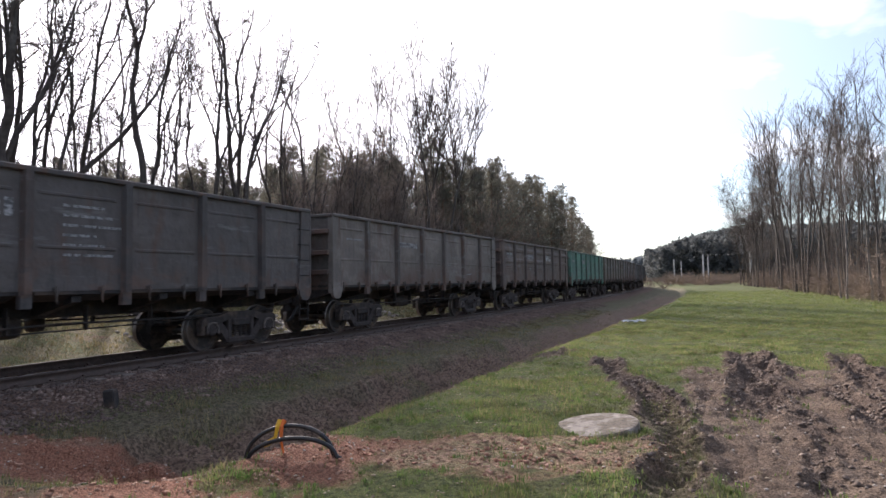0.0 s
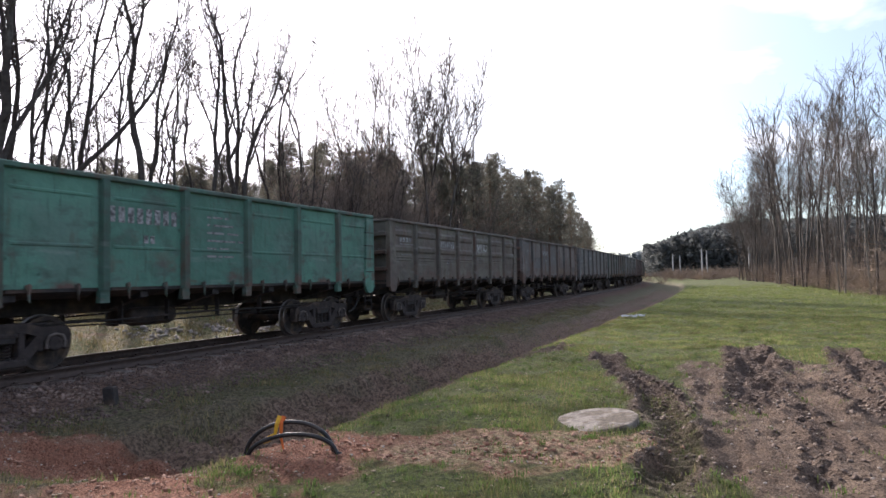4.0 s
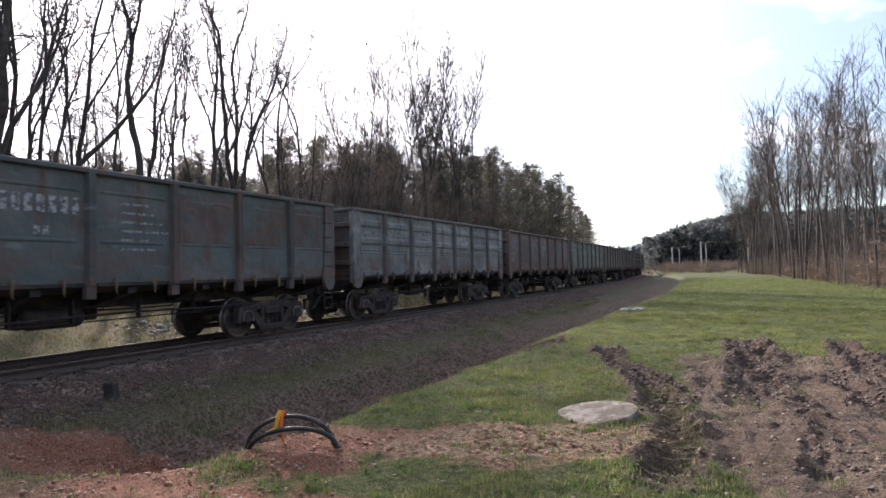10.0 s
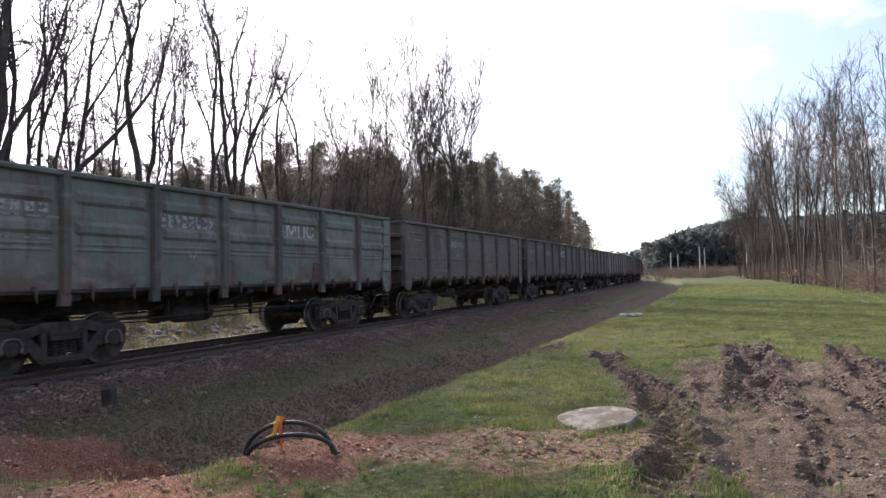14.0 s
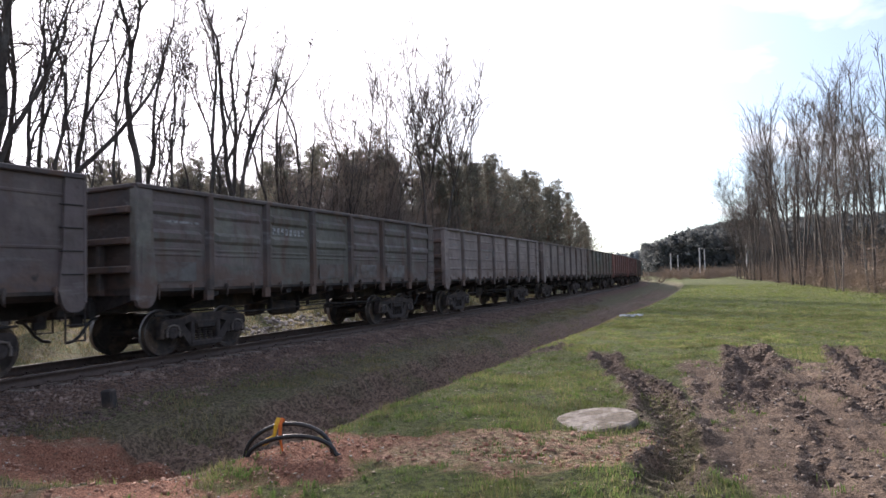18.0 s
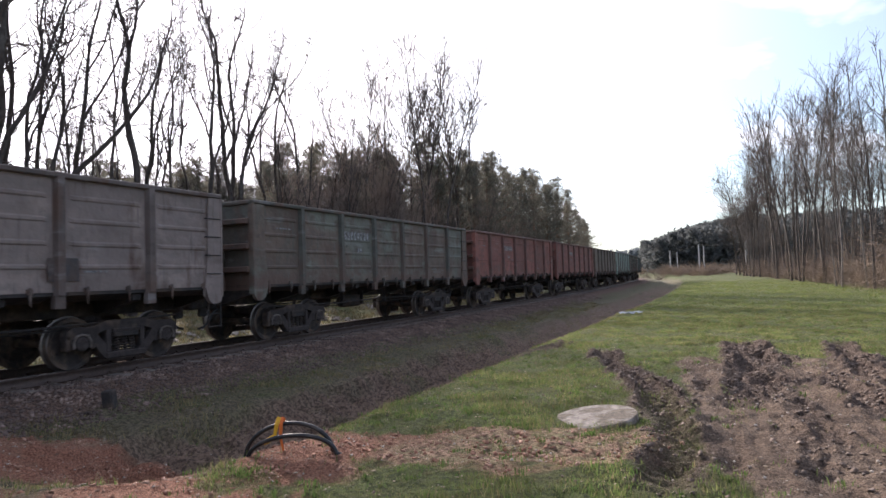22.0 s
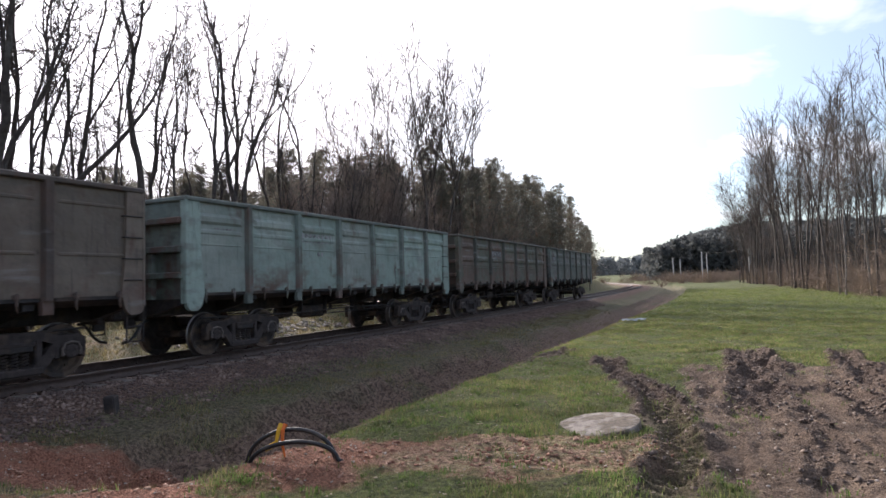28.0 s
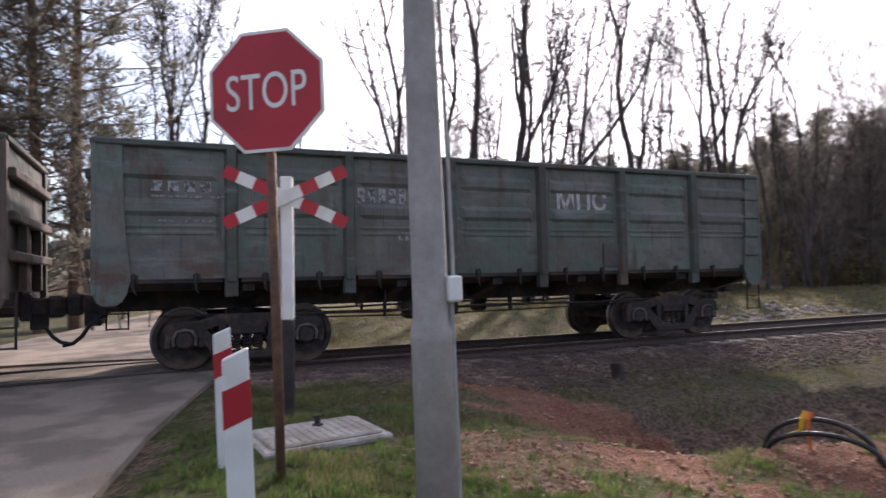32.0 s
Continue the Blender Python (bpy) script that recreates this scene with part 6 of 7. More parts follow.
def make_undergrowth():
    rnd = random.Random(51)
    spots = []
    for _ in range(420):
        y = rnd.uniform(40, 138)
        spots.append((float(np.interp(y, [40, 54, 87, 110, 135], [8.0, 7.8, 6.4, 4.8, 2.2])) + abs(rnd.gauss(0, 3.0)), y, rnd.choice((rnd.uniform(0.5, 1.5), rnd.uniform(1.5, 3.4)))))
    bush_stuff("scrub", "brown leafless scrub under the grove", "scrub", 52, spots, 0.6, 26, M["scrub"], 0.9, 0.012)
    spots = []
    for _ in range(380):
        y = rnd.uniform(12, 125)
        spots.append((float(np.interp(y, _Y, _X)) - rnd.uniform(13, 26), y, rnd.uniform(0.8, 2.8)))
    for _ in range(70):
        spots.append((rnd.uniform(-48, -28), rnd.uniform(-30, 8), rnd.uniform(1.2, 2.6)))
    bush_stuff("scrub", "brown leafless scrub at the wood's edge", "scrub", 53, spots, 0.8, 34, M["scrub"], 1.0, 0.014)
    spots = []
    for _ in range(420):
        a, d = rnd.uniform(-13, 9), rnd.uniform(140, 215)
        x, y = d * math.sin(radians(a)), d * math.cos(radians(a))
        if abs(x - float(np.interp(y, _Y, _X))) > 6:
            spots.append((x, y, rnd.uniform(0.6, 1.9)))
    bush_stuff("dry_scrub", "low brown scrub and dry weeds before the far wood", "scrub", 57, spots, 0.8, 24, M["scrub"], 1.3, 0.02)
    spots = []
    for _ in range(26):
        d = rnd.uniform(-40, -21)
        x, y = from_eye(d, rnd.uniform(-16, -13))
        spots.append((x, y, rnd.uniform(1.4, 2.6)))
    bush_stuff("young_shrubs", "shrubs in young yellow-green leaf at the wood's edge", "shrub", 54, spots, 0.6, 40, M["fresh_leaf"], 0.14, 0.3)


make_undergrowth()


def far_wood(name, label, seed, spots, pieces=60, grain=0.085, needles="needles_hazed"):
    """A far wood: ragged conifers of many small sprays, joined."""
    rs = np.random.RandomState(seed)
    p = np.array(spots)
    n = len(p)
    k = rs.rand(n, pieces) ** 0.8
    r = p[:, 3:4] * 0.26 * np.clip(1.15 * (1 - k) ** 0.6, 0.06, 1) * np.sqrt(rs.uniform(0.3, 1, (n, pieces)))
    a = rs.rand(n, pieces) * 6.283
    c = np.stack([p[:, 0:1] + r * np.cos(a), p[:, 1:2] + r * np.sin(a), p[:, 2:3] + p[:, 3:4] * (0.04 + 0.95 * k)], -1)
    size = p[:, 3:4, None, None] * grain * rs.uniform(0.6, 1.3, (n, pieces, 1, 1))
    v = c[:, :, None, :] + size * rs.normal(0, 1, (n, pieces, 3, 3)) * np.array([1, 1, 0.8])
    v = v.reshape(-1, 3)
    return tagged(new(name, arrays_mesh(name, v, np.arange(len(v)).reshape(-1, 3), M[needles])), label, "wood", kind="stuff")


def polar(deg, d):
    return d * math.sin(radians(deg)), d * math.cos(radians(deg))


def make_far():
    rnd = random.Random(61)
    spots = []
    for _ in range(760):                     # the wooded rise ahead
        a = rnd.uniform(-6.7, 14)
        d = rnd.uniform(210, 300)
        x, y = polar(a, d)
        rise = 3.0 + 6.5 * smooth(-7.0, 1.0, a)
        spots.append((x, y, -3 + rise * (d - 200) / 100, rnd.uniform(12, 14.5) * (0.80 + 0.20 * smooth(-6.7, -3.0, a))))
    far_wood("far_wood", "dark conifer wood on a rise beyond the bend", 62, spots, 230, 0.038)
    spots = []
    for _ in range(1000):
        a = rnd.uniform(-40, 25)
        d = rnd.uniform(520, 600)
        x, y = polar(a, d)
        spots.append((x, y, -3, rnd.uniform(12, 17)))
    far_wood("far_wood", "hazy conifer wood along the horizon", 63, spots, 110, 0.07, needles="needles_hazed_far")
    spots = []
    for _ in range(260):                     # the wood goes on beyond the line
        x, y = rnd.uniform(-120, -58), rnd.uniform(-90, 150)
        spots.append((x, y, 0, rnd.uniform(7.5, 10.0)))
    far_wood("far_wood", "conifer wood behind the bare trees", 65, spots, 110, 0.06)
    spots = []
    for _ in range(420):                     # woods behind and beside the viewpoint close the place
        a = rnd.uniform(30, 240)
        d = rnd.uniform(130, 200)
        x, y = polar(a, d)
        if abs(x + 11.8) < 22:
            continue
        spots.append((x, y, -1, rnd.uniform(13, 18)))
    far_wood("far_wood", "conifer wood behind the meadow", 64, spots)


make_far()


def make_masts():
    """Concrete masts of the power line ahead, in pairs, and their wires."""
    ends = []
    for deg, d, h, pair in ((-4.6, 190, 6.4, 1.9), (-2.3, 165, 7.2, 1.1), (1.3, 130, 6.6, 1.2)):
        x, y = polar(deg, d)
        mast = thing("power_mast", "grey concrete mast with a strut beside the far meadow", "utility pole", Matrix.Translation((x, y, height(x, y))), "masts of the power line")
        bm = bmesh.new()
        tube(bm, [(0, 0, -0.3), (0, 0, h)], [0.20, 0.15], 8)
        part("shaft", bm, M["far_mast"], mast)
        bm = bmesh.new()
        tube(bm, [(pair, 0, -0.3), (pair, 0, h * 0.93)], [0.17, 0.12], 8)
        part("second_shaft", bm, M["far_mast"], mast)
        ends.append(Vector((x, y, height(x, y) + h - 0.2)))
    ends.append(ends[-1] + (ends[-1] - ends[-2]) * 1.3 + Vector((18, 0, 0)))
    for k in range(2):
        v = []
        for a, b in zip(ends, ends[1:]):
            v += [a.lerp(b, f) + Vector((0.9 * k - 0.4, 0, -0.3 * 4 * f * (1 - f))) for f in np.linspace(0, 0.95, 8)]
        bm = bmesh.new()
        tube(bm, v, 0.009, 3)
        tagged(new("power_wire", mesh_of("power_wire", bm, M["wire"])), "thin sagging wire between far masts", "wire")


make_masts()


# ---------------- things at the crossing ----------------


def octagon(r):
    return [(r * math.cos(radians(22.5 + 45 * k)), r * math.sin(radians(22.5 + 45 * k))) for k in range(8)]


def flat_plate(bm, pts, y0, y1):
    extrude_profile(bm, pts, "y", y0, y1)


def make_stop_sign():
    x, y = -4.80, 0.665
    z0 = height(x, y)
    s = thing("stop_sign", "red octagonal stop sign with a white rim on a rusty post", "road sign", Matrix.Translation((x, y, 0)) @ pose(0, 0, 0, 0, 0, 56) @ pose(0, 0, 0, 0, -0.7, 0))
    bm = bmesh.new()
    tube(bm, [(0, 0, z0 - 0.3), (0, 0, 3.0)], 0.034, 12)
    part("post", bm, M["rust_post"], s, "thin rusty steel post", True)
    plate_z, R = 2.70, 0.470
    bm = bmesh.new()
    flat_plate(bm, [(a, b + plate_z) for a, b in octagon(R)], -0.052, -0.040)
    rim = part("plate", bm, M["white_sign"], s, "white-rimmed metal plate")
    bm = bmesh.new()
    flat_plate(bm, [(a, b + plate_z) for a, b in octagon(R * 0.945)], -0.0545, -0.052)
    part("face", bm, M["red_sign"], rim, "red reflective face")
    t = letters("lettering", "STOP", 0.37, M["white_sign"], rim, pose(0, -0.056, plate_z - 0.125, 90, 0, 0) @ Matrix.Diagonal((0.70, 1.0, 1, 1)), 0.001)
    for z in (2.45, 2.95):
        bm = bmesh.new()
        rbox(bm, -0.06, 0.06, -0.042, 0.04, z - 0.02, z + 0.02, 0.005)
        part("clamp", bm, M["rust_post"], s)


def make_cross():
    x, y = -6.82, 1.05
    z0 = height(x, y)
    s = thing("crossing_cross", "red and white diagonal cross on a white post", "road sign", Matrix.Translation((x, y, 0)) @ pose(0, 0, 0, 0, 0, 74) @ pose(0, 0, 0, 0, 0.6, 0))
    bm = bmesh.new()
    rbox(bm, -0.06, 0.06, -0.06, 0.06, 0.95, 2.42, 0.012)
    part("post", bm, M["white_sign"], s, "white painted upper post")
    bm = bmesh.new()
    rbox(bm, -0.058, 0.058, -0.058, 0.058, z0 - 0.3, 0.95, 0.012)
    part("post", bm, M["steel_dark"], s, "black painted lower post")
    for k, ang in enumerate((24, -24)):
        bm = bmesh.new()
        box(bm, -0.66, 0.66, -0.085 - 0.014 * k, -0.075 - 0.014 * k, -0.062, 0.062)
        arm = part("arm", bm, M["white_sign"], s, "white slanting board with red bands")
        arm.matrix_basis = pose(0, 0, 2.20, 0, ang, 0)
        for a, b in ((-0.66, -0.52), (-0.34, -0.17), (0.17, 0.34), (0.52, 0.66)):
            bm = bmesh.new()
            box(bm, a - 0.001, b + 0.001, -0.088 - 0.014 * k, -0.0855 - 0.014 * k, -0.063, 0.063)
            part("red_band", bm, M["red_sign"], arm)


def make_delineators():
    g = "marker posts at the crossing"
    for x, y, tall, turn in ((-3.46, 0.29, 1.01, 84), (-5.30, 0.345, 1.02, 84)):
        z0 = height(x, y)
        p = thing("marker_post", "white roadside marker post with a slanting red band", "marker post", Matrix.Translation((x, y, z0)) @ pose(0, 0, 0, 0, 0, turn) @ pose(0, 0, 0, 0, -1.5, 0), g)
        bm = bmesh.new()
        extrude_profile(bm, [(-0.065, -0.2), (0.065, -0.2), (0.062, tall + 0.02), (-0.062, tall - 0.03)], "y", -0.03, 0.03)
        bmesh.ops.bevel(bm, geom=bm.edges[:], offset=0.008, segments=1, affect="EDGES")
        part("post", bm, M["white_sign"], p, "white plastic post")
        bm = bmesh.new()
        extrude_profile(bm, [(-0.0665, tall - 0.36), (0.0665, tall - 0.31), (0.0655, tall - 0.13), (-0.0655, tall - 0.18)], "y", -0.033, 0.033)
        part("red_band", bm, M["red_sign"], p, "red band")


def make_hatch_slab():
    s = thing("concrete_slab", "low concrete slab cover with a small iron knob in the grass", "slab", pose(-5.86, 1.17, -0.05, 0, 0, 7))
    bm = bmesh.new()
    rbox(bm, -0.42, 0.42, -0.60, 0.51, -0.22, 0.06, 0.02)
    rbox(bm, -0.36, 0.36, -0.53, 0.44, 0.05, 0.085, 0.015)
    for k in range(12):                      # shallow ribs cast into the top
        rbox(bm, -0.33, 0.33, -0.50 + 0.077 * k, -0.46 + 0.077 * k, 0.083, 0.091, 0.003)
    part("slab", bm, M["slab"], s)
    bm = bmesh.new()
    lathe(bm, [(0.05, 0.08), (0.05, 0.10), (0.025, 0.105), (0.025, 0.15), (0.04, 0.155), (0.04, 0.18), (0.01, 0.185)], "z", 12, (-0.15, 0.02, 0))
    part("knob", bm, M["steel_dark"], s, "small dark iron knob")


def make_pole():
    x, y = -3.60, 1.355
    p = thing("lamp_pole", "tall grey concrete pole with a collar and a small white box", "utility pole", Matrix.Translation((x, y, height(x, y))) @ pose(0, 0, 0, 0, -1.6, 0))
    bm = bmesh.new()
    lathe(bm, [(0.122, -0.4), (0.119, 0.95), (0.123, 0.96), (0.123, 1.02), (0.104, 1.10), (0.096, 3.0), (0.080, 7.5), (0.05, 7.55)], "z", 28)
    part("shaft", bm, M["concrete_pole"], p, "round grey shaft, thicker below the collar", True)
    bm = bmesh.new()
    rbox(bm, 0.03, 0.125, 0.07, 0.155, 1.19, 1.34, 0.012)
    b = part("box", bm, M["white_sign"], p, "small white junction box")
    bm = bmesh.new()
    tube(bm, [(0.06, 0.105, 0.05), (0.06, 0.105, 1.20)], 0.018, 8)
    part("conduit", bm, M["grey_paint"], p, "grey cable conduit")
    bm = bmesh.new()
    tube(bm, [(0.07, 0.12, 1.33), (0.07, 0.115, 2.0), (0.06, 0.105, 3.2), (0.05, 0.095, 6.8)], 0.012, 6)
    part("cable", bm, M["grey_paint"], p, "thin cable up the shaft")


def make_cover():
    x, y = -1.47, 7.24
    c = thing("manhole_cover", "round pale concrete manhole cover lying in the grass", "manhole cover", pose(x, y, height(x, y) - 0.02, 1.0, -6.5, 20))
    bm = bmesh.new()
    lathe(bm, [(0.43, -0.15), (0.465, -0.13), (0.475, 0.04), (0.465, 0.058), (0.42, 0.066), (0.1, 0.072), (0.001, 0.073)], "z", 40)
    part("disc", bm, M["concrete"], c, "", False)


def make_conduits():
    """Two black pipes that come out of the soil in a bow and go back into it, bound with warning tape."""
    c = thing("conduit_bow", "two black plastic pipes bowed out of red soil", "pipes", pose(-3.78, 4.95, 0, 0, 0, 0))
    a, b = Vector((-4.20, 4.62, 0)), Vector((-3.42, 4.90, 0))
    z_a, z_b = height(a.x, a.y), height(b.x, b.y)
    for k, (h, off) in enumerate(((0.29, 0.0), (0.19, 0.07))):
        pts = []
        for f in np.concatenate([[-0.06, -0.01], 0.5 - 0.5 * np.cos(np.linspace(0.12, math.pi - 0.12, 22)), [1.01, 1.06]]):
            p = a.lerp(b, f) + Vector((0.06 * k, -0.04 * k, 0))
            lift = h * math.sqrt(max(0.0, 1 - (2 * f - 1) ** 2)) - 0.25 * max(0.0, abs(f - 0.5) - 0.5)
            pts.append((p.x + 3.78, p.y - 4.95, z_a + (z_b - z_a) * f + lift))
        bm = bmesh.new()
        tube(bm, pts, 0.021, 10)
        part("pipe", bm, M["black_pipe"], c, "bent black pipe", True)
    mid = a.lerp(b, 0.42)
    z = height(mid.x, mid.y)
    bm = bmesh.new()
    v = Vector((mid.x + 3.78, mid.y - 4.95, z))
    tube(bm, [v + Vector((0.04, -0.03, 0.02)), v + Vector((0.02, -0.04, 0.14)), v + Vector((0.01, -0.02, 0.26)), v + Vector((0.01, 0.02, 0.31))], [0.008, 0.014, 0.020, 0.024], 6)
    part("tape", bm, M["orange_tape"], c, "orange side of the tape")
    bm = bmesh.new()
    tube(bm, [v + Vector((-0.02, 0.0, 0.315)), v + Vector((-0.02, -0.04, 0.26)), v + Vector((-0.03, -0.06, 0.17)), v + Vector((-0.09, -0.08, 0.12)), v + Vector((-0.14, -0.09, 0.08))],
         [0.026, 0.022, 0.016, 0.028, 0.008], 6)
    part("tape", bm, M["yellow_tape"], c, "yellow side of the tape with a loose end")


def make_small_things():
    # post by the line, stump in the verge, plastic scrap in the ditch
    p = on_track(63.6, -3.7)
    s = thing("line_post", "thin white and black line marker post beyond the rails", "marker post", Matrix.Translation((p.x, p.y, height(p.x, p.y))))
    bm = bmesh.new()
    tube(bm, [(0, 0, -0.2), (0, 0, 0.9)], 0.06, 8)
    part("post", bm, M["steel_dark"], s)
    bm = bmesh.new()
    tube(bm, [(0, 0, 0.9), (0, 0, 2.2)], 0.06, 8)
    part("post", bm, M["grey_paint"], s)
    bm = bmesh.new()
    rbox(bm, -0.3, 0.3, -0.03, 0.03, 1.75, 1.9, 0.01)
    part("board", bm, M["grey_paint"], s)
    x, y = -9.0, 6.9
    s = thing("wooden_stump", "short dark wooden stump in the verge grass", "stump", pose(x, y, height(x, y), 3, -4, 20))
    bm = bmesh.new()
    rbox(bm, -0.09, 0.09, -0.08, 0.08, -0.15, 0.27, 0.02)
    part("block", bm, M["steel_dark"], s)
    x, y = -3.50, 24.6
    s = thing("plastic_scrap", "crumpled pale plastic sheet in the ditch", "litter", pose(x, y, height(x, y) + 0.03, 0, 0, 30))
    bm = bmesh.new()
    rnd = random.Random(3)
    g = [[bm.verts.new((0.09 * i - 0.45, 0.05 * j - 0.14, rnd.uniform(0.0, 0.10))) for i in range(11)] for j in range(6)]
    for r0, r1 in zip(g, g[1:]):
        for i in range(10):
            bm.faces.new((r0[i], r0[i + 1], r1[i + 1], r1[i]))
    part("sheet", bm, M["foam"], s)


make_stop_sign()
make_cross()
make_delineators()
make_hatch_slab()
make_pole()
make_cover()
make_conduits()
make_small_things()


# ---------------- grass, gravel, clods ----------------
def make_grass():
    rs = np.random.RandomState(77)

    def blades(name, label, n, box_, tall, wide, material, keep, clump=1):
        x = rs.uniform(box_[0], box_[1], n)
        y = box_[2] + (box_[3] - box_[2]) * rs.rand(n) ** 1.6
        z, k = lay(x, y)
        p = keep(x, y, k)
        p = p * (np.hypot(x + 1.47, y - 7.30) > 0.47) * ((np.abs(x + 5.86) > 0.42) | (np.abs(y - 1.17) > 0.62))
        ok = rs.rand(n) < p
        x, y, z = x[ok], y[ok], z[ok]
        m = len(x)
        patch = np.clip(0.15 + 3.6 * (fbm(x * 1.9 + 5, y * 1.9, 4) - 0.30), 0.3, 2.0)
        h = tall * (0.5 + rs.rand(m)) * patch
        a, lean = rs.rand(m) * 6.283, rs.rand(m) * 0.7
        la = rs.rand(m) * 6.283
        w = wide * (0.6 + 0.8 * rs.rand(m)) * (1 + 0.05 * np.clip(y, 0, 60))
        dx, dy = np.cos(a) * w, np.sin(a) * w
        tipx, tipy = x + np.cos(la) * h * lean, y + np.sin(la) * h * lean
        v = np.stack([np.stack([x - dx, y - dy, z - 0.01], 1), np.stack([x + dx, y + dy, z - 0.01], 1), np.stack([tipx, tipy, z + h], 1)], 1).reshape(-1, 3)
        f = np.arange(3 * m).reshape(-1, 3)
        return tagged(new(name, arrays_mesh(name, v, f, material)), label, "grass", kind="stuff")

    def in_field(x, y, k):
        tuft = fbm(x * 2.1, y * 2.1, 3)
        u = x - np.interp(y, _Y, _X)
        return ((0.10 + 0.90 * smooth(0.34, 0.56, tuft)) * (1 - k["mud"]) ** 2 * (1 - 0.96 * k["red"]) * (1 - k["ballast"]) * smooth(0.1, 0.5, road_side(x, y)) * smooth(7.3, 7.8, u)
                * smooth(36, 20, y) + 0.5 * smooth(0.62, 0.72, fbm(x * 2.7 + 60, y * 2.7, 3)) * np.maximum(k["red"], k["mud"] * 0.5) * (1 - k["churn"]))

    def on_verge(x, y, k):
        u = x - np.interp(y, _Y, _X)
        return smooth(2.3, 3.2, u) * smooth(7.9, 7.3, u) * (1 - 0.8 * k["bare"]) * (1 - k["red"]) * (1 - 0.8 * k["ballast"]) * smooth(0.15, 0.6, road_side(x, y)) * smooth(0.3, 0.6, fbm(x * 1.5, y * 1.5, 3))

    def green_verge(x, y, k):
        return on_verge(x, y, k) * (0.25 + 0.75 * smooth(4.5, 2.0, y)) * smooth(0.45, 0.6, fbm(x * 0.7 + 3, y * 0.7, 2) + 0.25 * smooth(4.5, 2.0, y))

    blades("meadow_grass", "short fresh spring grass of the meadow", 620000, (-5.5, 9.0, -3.5, 34.0), 0.036, 0.0040, M["grass"], in_field)
    def far_field(x, y, k):
        u = x - np.interp(y, _Y, _X)
        return smooth(7.4, 8.2, u) * smooth(20, 30, y) * (0.35 + 0.65 * smooth(0.35, 0.6, fbm(x * 0.8, y * 0.8, 3))) * smooth(96, 70, y)
    blades("far_meadow_grass", "short spring grass of the meadow further off", 170000, (-6.5, 13.0, 20.0, 95.0), 0.050, 0.0055, M["grass"], far_field)
    blades("dry_meadow_grass", "thin dry stalks among the meadow grass", 210000, (-5.5, 9.0, -3.5, 34.0), 0.040, 0.0035, M["dry_grass"], in_field)
    blades("verge_grass", "rough grass on the verge of the line", 60000, (-9.5, -3.5, 0.8, 34.0), 0.045, 0.005, M["fresh_grass"], green_verge)
    blades("dry_verge_grass", "dry straw on the banks of the ditch", 90000, (-9.5, -3.5, 0.8, 40.0), 0.055, 0.005, M["dry_grass"], on_verge)

    def beyond(x, y, k):
        u = x - np.interp(y, _Y, _X)
        return smooth(-3.6, -4.6, u) * (0.3 + 0.7 * fbm(x, y, 2)) * smooth(0.2, 0.8, road_side(x, y))
    blades("dry_bank_grass", "pale dry grass beyond the rails", 100000, (-27.0, -15.0, 0.8, 60.0), 0.09, 0.010, M["dry_grass"], beyond)


make_grass()


def make_tufts():
    """Taller tufts of fresh grass that stand out of the turf and the bare soil."""
    rs = random.Random(91)
    v, f = [], []

    def tuft(x, y, tall, n, wide):
        z = height(x, y)
        for _ in range(n):
            a, r = rs.uniform(0, 6.283), abs(rs.gauss(0, wide))
            bx, by = x + r * math.cos(a), y + r * math.sin(a)
            la, lean, h = rs.uniform(0, 6.283), rs.uniform(0.1, 0.8), tall * rs.uniform(0.4, 1.1)
            w = rs.uniform(0.002, 0.0045)
            k = len(v)
            mx, my = bx + math.cos(la) * h * lean * 0.4, by + math.sin(la) * h * lean * 0.4
            tx_, ty_ = bx + math.cos(la) * h * lean, by + math.sin(la) * h * lean
            px, py = -math.sin(la) * w, math.cos(la) * w
            v.extend([(bx - px, by - py, z - 0.01), (bx + px, by + py, z - 0.01), (mx + px, my + py, z + h * 0.6), (mx - px, my - py, z + h * 0.6), (tx_, ty_, z + h)])
            f.extend([(k, k + 1, k + 2), (k, k + 2, k + 3), (k + 3, k + 2, k + 4)])
    for _ in range(3600):
        y = 1.0 + 22 * rs.random() ** 1.7
        x = rs.uniform(-4.6, 4.5 + 0.3 * y)
        m = lay(np.array([x]), np.array([y]))[1]
        if m["churn"][0] > 0.3 or rs.random() < 0.75 * m["mud"][0] or rs.random() < 0.75 * m["red"][0] or road_side(x, y) < 0.4:
            continue
        if math.hypot(x + 1.47, y - 7.30) < 0.52:
            continue
        tuft(x, y, rs.uniform(0.03, 0.066), rs.randrange(12, 30), rs.uniform(0.03, 0.09))
    for _ in range(640):                     # beside the lane and round the slab
        x = rs.uniform(-6.6, -2.0)
        y = rs.uniform(-0.6, 2.6)
        if lay(np.array([x]), np.array([y]))[1]["red"][0] > 0.3 and rs.random() < 0.85:
            continue
        if road_side(x, y) < 0.35 or (abs(x + 5.86) < 0.5 and abs(y - 1.17) < 0.68):
            continue
        tuft(x, y, rs.uniform(0.05, 0.10), rs.randrange(16, 40), rs.uniform(0.03, 0.08))
    for x, y in ((-3.96, 4.28), (-3.84, 4.24), (-3.78, 4.32)):
        tuft(x, y, 0.032, 90, 0.10)
    tagged(new("grass_tufts", arrays_mesh("grass_tufts", v, f, M["fresh_grass"])), "tufts of fresh grass standing out of the turf", "grass", kind="stuff")


make_tufts()


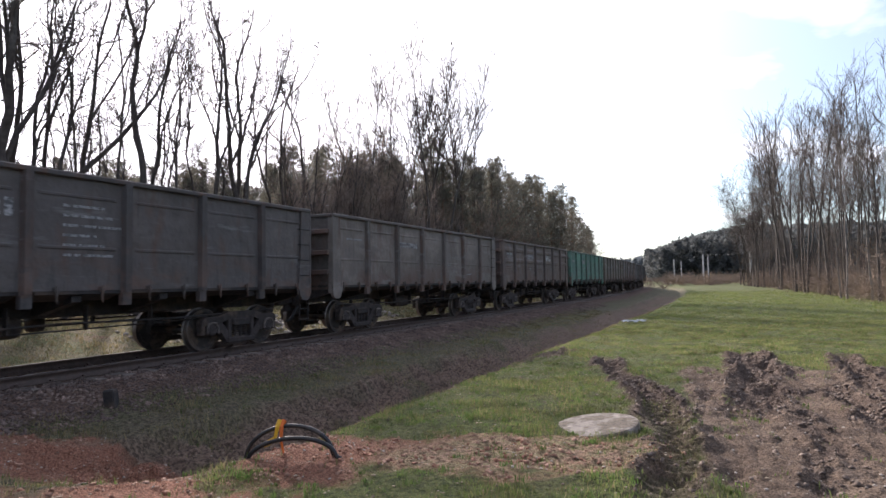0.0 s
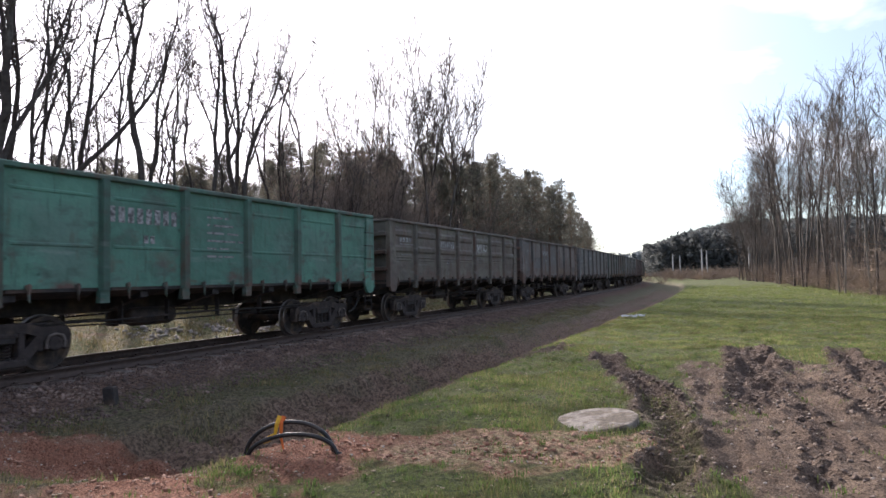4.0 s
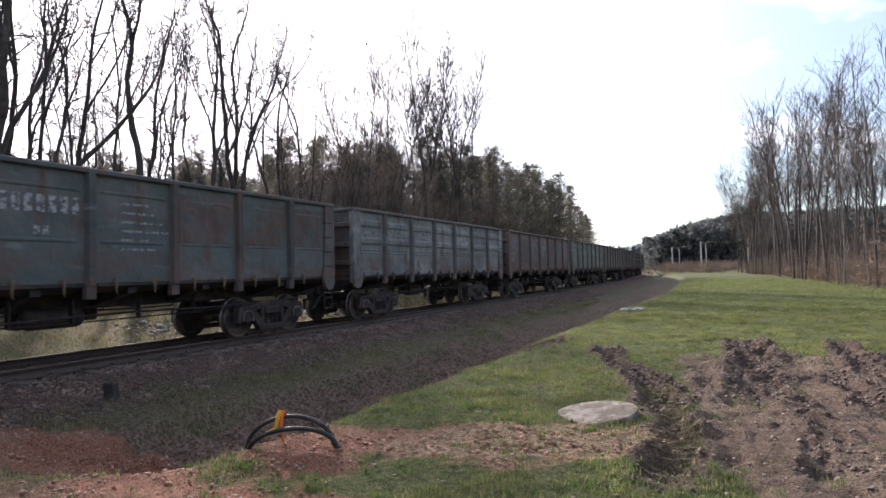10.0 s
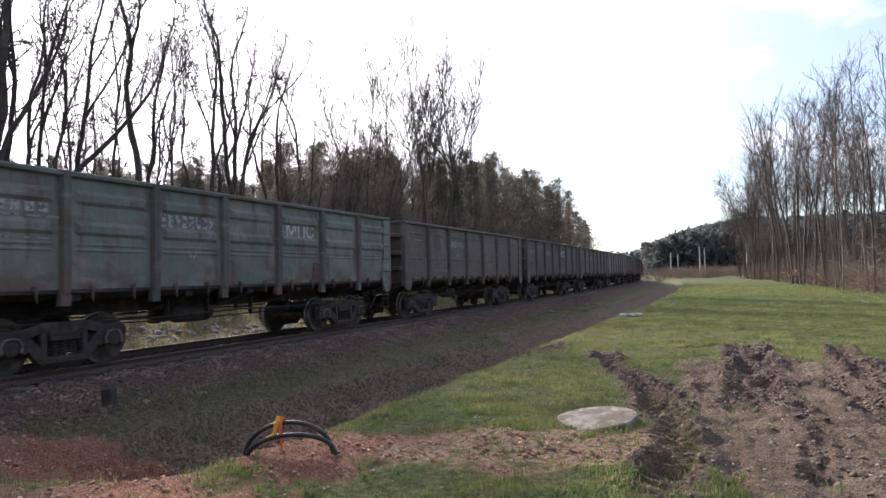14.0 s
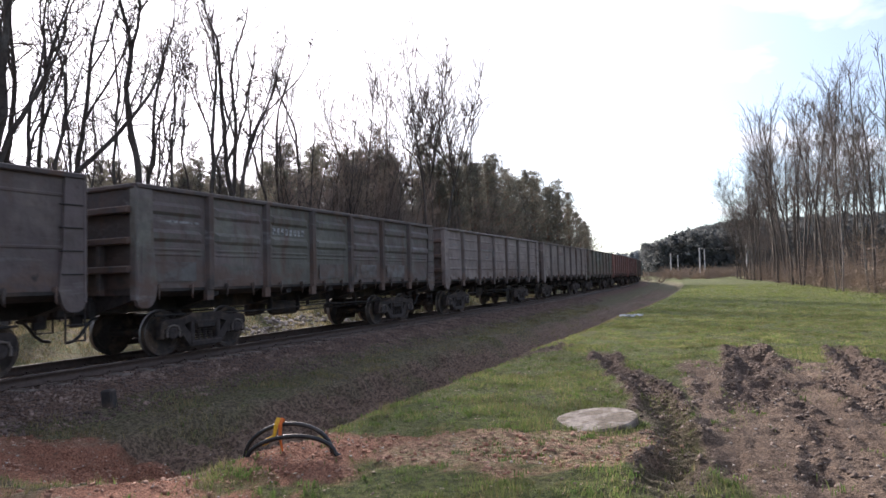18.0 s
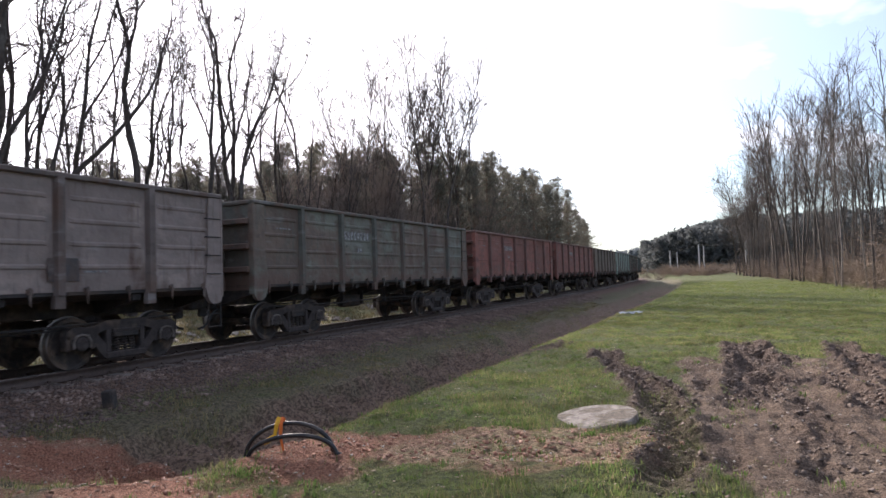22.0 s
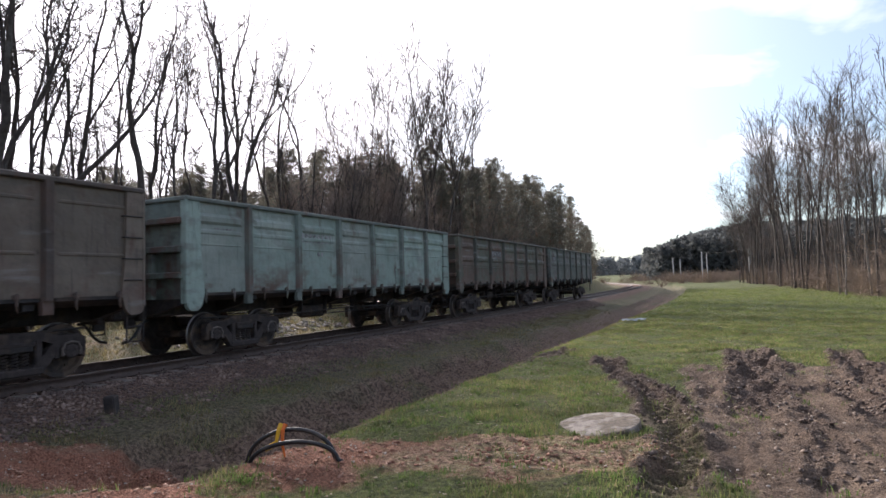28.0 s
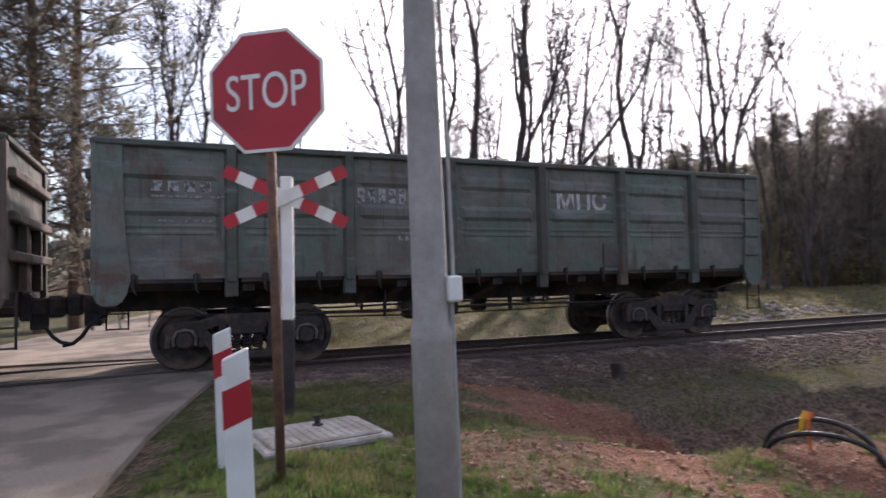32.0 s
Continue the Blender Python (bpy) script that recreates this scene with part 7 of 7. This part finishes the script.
def make_stones():
    rs = np.random.RandomState(5)
    ico = bmesh.new()
    bmesh.ops.create_icosphere(ico, subdivisions=1, radius=1.0)
    bv = np.array([v.co for v in ico.verts])
    bf = np.array([[v.index for v in f.verts] for f in ico.faces])
    ico.free()

    def scatter(name, label, category, x, y, r, material, flat=0.7, sink=0.3, rough=0.35):
        z = lay(x, y)[0]
        n = len(x)
        jig = 1 + rough * (rs.rand(n, len(bv), 1) - 0.5) * 2
        v = bv[None] * jig * r[:, None, None] * np.array([1, 0.8, flat])
        a = rs.rand(n) * 6.283
        c, s = np.cos(a)[:, None], np.sin(a)[:, None]
        v = np.stack([v[..., 0] * c - v[..., 1] * s, v[..., 0] * s + v[..., 1] * c, v[..., 2]], -1)
        v += np.stack([x, y, z + r * flat * (1 - 2 * sink)], 1)[:, None, :]
        f = (bf[None] + (np.arange(n) * len(bv))[:, None, None]).reshape(-1, 3)
        return tagged(new(name, arrays_mesh(name, v.reshape(-1, 3), f, material)), label, category, kind="stuff")

    n = 20000
    s = 1.0 + 46 * rs.rand(n) ** 1.7
    u = np.where(rs.rand(n) < 0.75, 0.95 + 2.3 * rs.rand(n) ** 1.3, rs.uniform(-3.0, 0.95, n))
    x, y = np.interp(s, _S, _X) + u, np.interp(s, _S, _Y)
    ok = road_side(x, y) > 0.4
    ok &= np.abs(np.abs(u) - 0.785) > 0.10
    scatter("ballast", "brown-grey crushed stone ballast of the track", "gravel", x[ok], y[ok], 0.014 + 0.026 * rs.rand(ok.sum()), M["stone"])
    n = 7000
    x, y = rs.uniform(-8, 3.2, n), rs.uniform(2.2, 14.5, n)
    k = lay(x, y)[1]
    ok = (rs.rand(n) < np.maximum(k["mud"] * 0.7, k["red"])) | (rs.rand(n) < 0.05)
    scatter("pebbles", "small pale pebbles strewn over bare soil", "gravel", x[ok], y[ok], 0.004 + 0.014 * rs.rand(ok.sum()) ** 3, M["pebble"], 0.6)
    n = 3000
    x, y = rs.uniform(-5.0, 6.0, n), 2.0 + 18 * rs.rand(n) ** 1.3
    k = lay(x, y)[1]
    ok = (rs.rand(n) < (1 - k["mud"]) * (1 - k["red"]) * smooth(0.42, 0.62, fbm(x * 1.2 + 8, y * 1.2, 3))) & (road_side(x, y) > 0.6) & (np.hypot(x + 1.47, y - 7.3) > 0.55)
    scatter("crumbs_of_soil", "brown crumbs of soil strewn in the grass", "soil", x[ok], y[ok], 0.006 + 0.020 * rs.rand(ok.sum()) ** 3, M["clod"], 0.6, 0.2, 0.5)
    n = 900                                  # broken stone dumped beyond the rails
    along = rs.uniform(13.0, 34.0, n)
    x, y = np.interp(along, _Y, _X) - 5.6 + rs.normal(0, 0.55, n) - 0.5 * np.sin(along * 0.9), along
    ok = fbm(x * 0.0 + 4.0, y * 0.5, 2) > 0.42
    scatter("rubble", "pale broken stone dumped in the grass beyond the rails", "rubble", x[ok], y[ok], 0.03 + 0.11 * rs.rand(ok.sum()) ** 2.5, M["rubble"], 0.6, 0.25, 0.5)
    n = 26000                                # crumbs of the dug red soil
    x, y = rs.uniform(-9.0, 0.2, n), rs.uniform(1.2, 7.5, n)
    k = lay(x, y)[1]
    ok = (rs.rand(n) < k["red"] * (0.15 + 0.85 * smooth(0.42, 0.6, fbm(x * 2.6, y * 2.6, 3)))) & (road_side(x, y) > 0.4)
    scatter("red_soil_crumbs", "crumbs and clods of dug red soil", "soil", x[ok], y[ok], 0.005 + 0.024 * rs.rand(ok.sum()) ** 4, M["red_clod"], 0.7, 0.35, 0.8)
    n = 9000                                 # dead leaves and bits of straw in the grass
    x, y = rs.uniform(-9.0, 8.0, n), 1.5 + 26 * rs.rand(n) ** 1.5
    k = lay(x, y)[1]
    ok = (rs.rand(n) < 0.75 * (1 - 0.7 * k["mud"])) & (road_side(x, y) > 0.4) & (np.hypot(x + 1.47, y - 7.3) > 0.55) & (k["ballast"] < 0.5)
    scatter("dead_leaves", "pale dead leaves strewn in the grass", "leaves", x[ok], y[ok], 0.006 + 0.016 * rs.rand(ok.sum()) ** 2, M["dead_leaf"], 0.22, -0.6, 0.6)
    n = 60000
    x, y = rs.uniform(-4.3, 3.6, n), rs.uniform(4.0, 16.0, n)
    k = lay(x, y)[1]
    ok = rs.rand(n) < np.maximum(k["churn"] * (0.35 + 0.65 * smooth(0.42, 0.58, fbm(x * 1.8 + 2, y * 1.8, 3))), 0.22 * k["mud"] * smooth(0.5, 0.62, fbm(x * 1.8 + 2, y * 1.8, 3)))
    scatter("mud_clods", "dark clods of mud along the wheel ruts", "mud", x[ok], y[ok], 0.006 + 0.026 * rs.rand(ok.sum()) ** 4, M["clod"], 0.7, 0.40, 0.9)


make_stones()

motions()
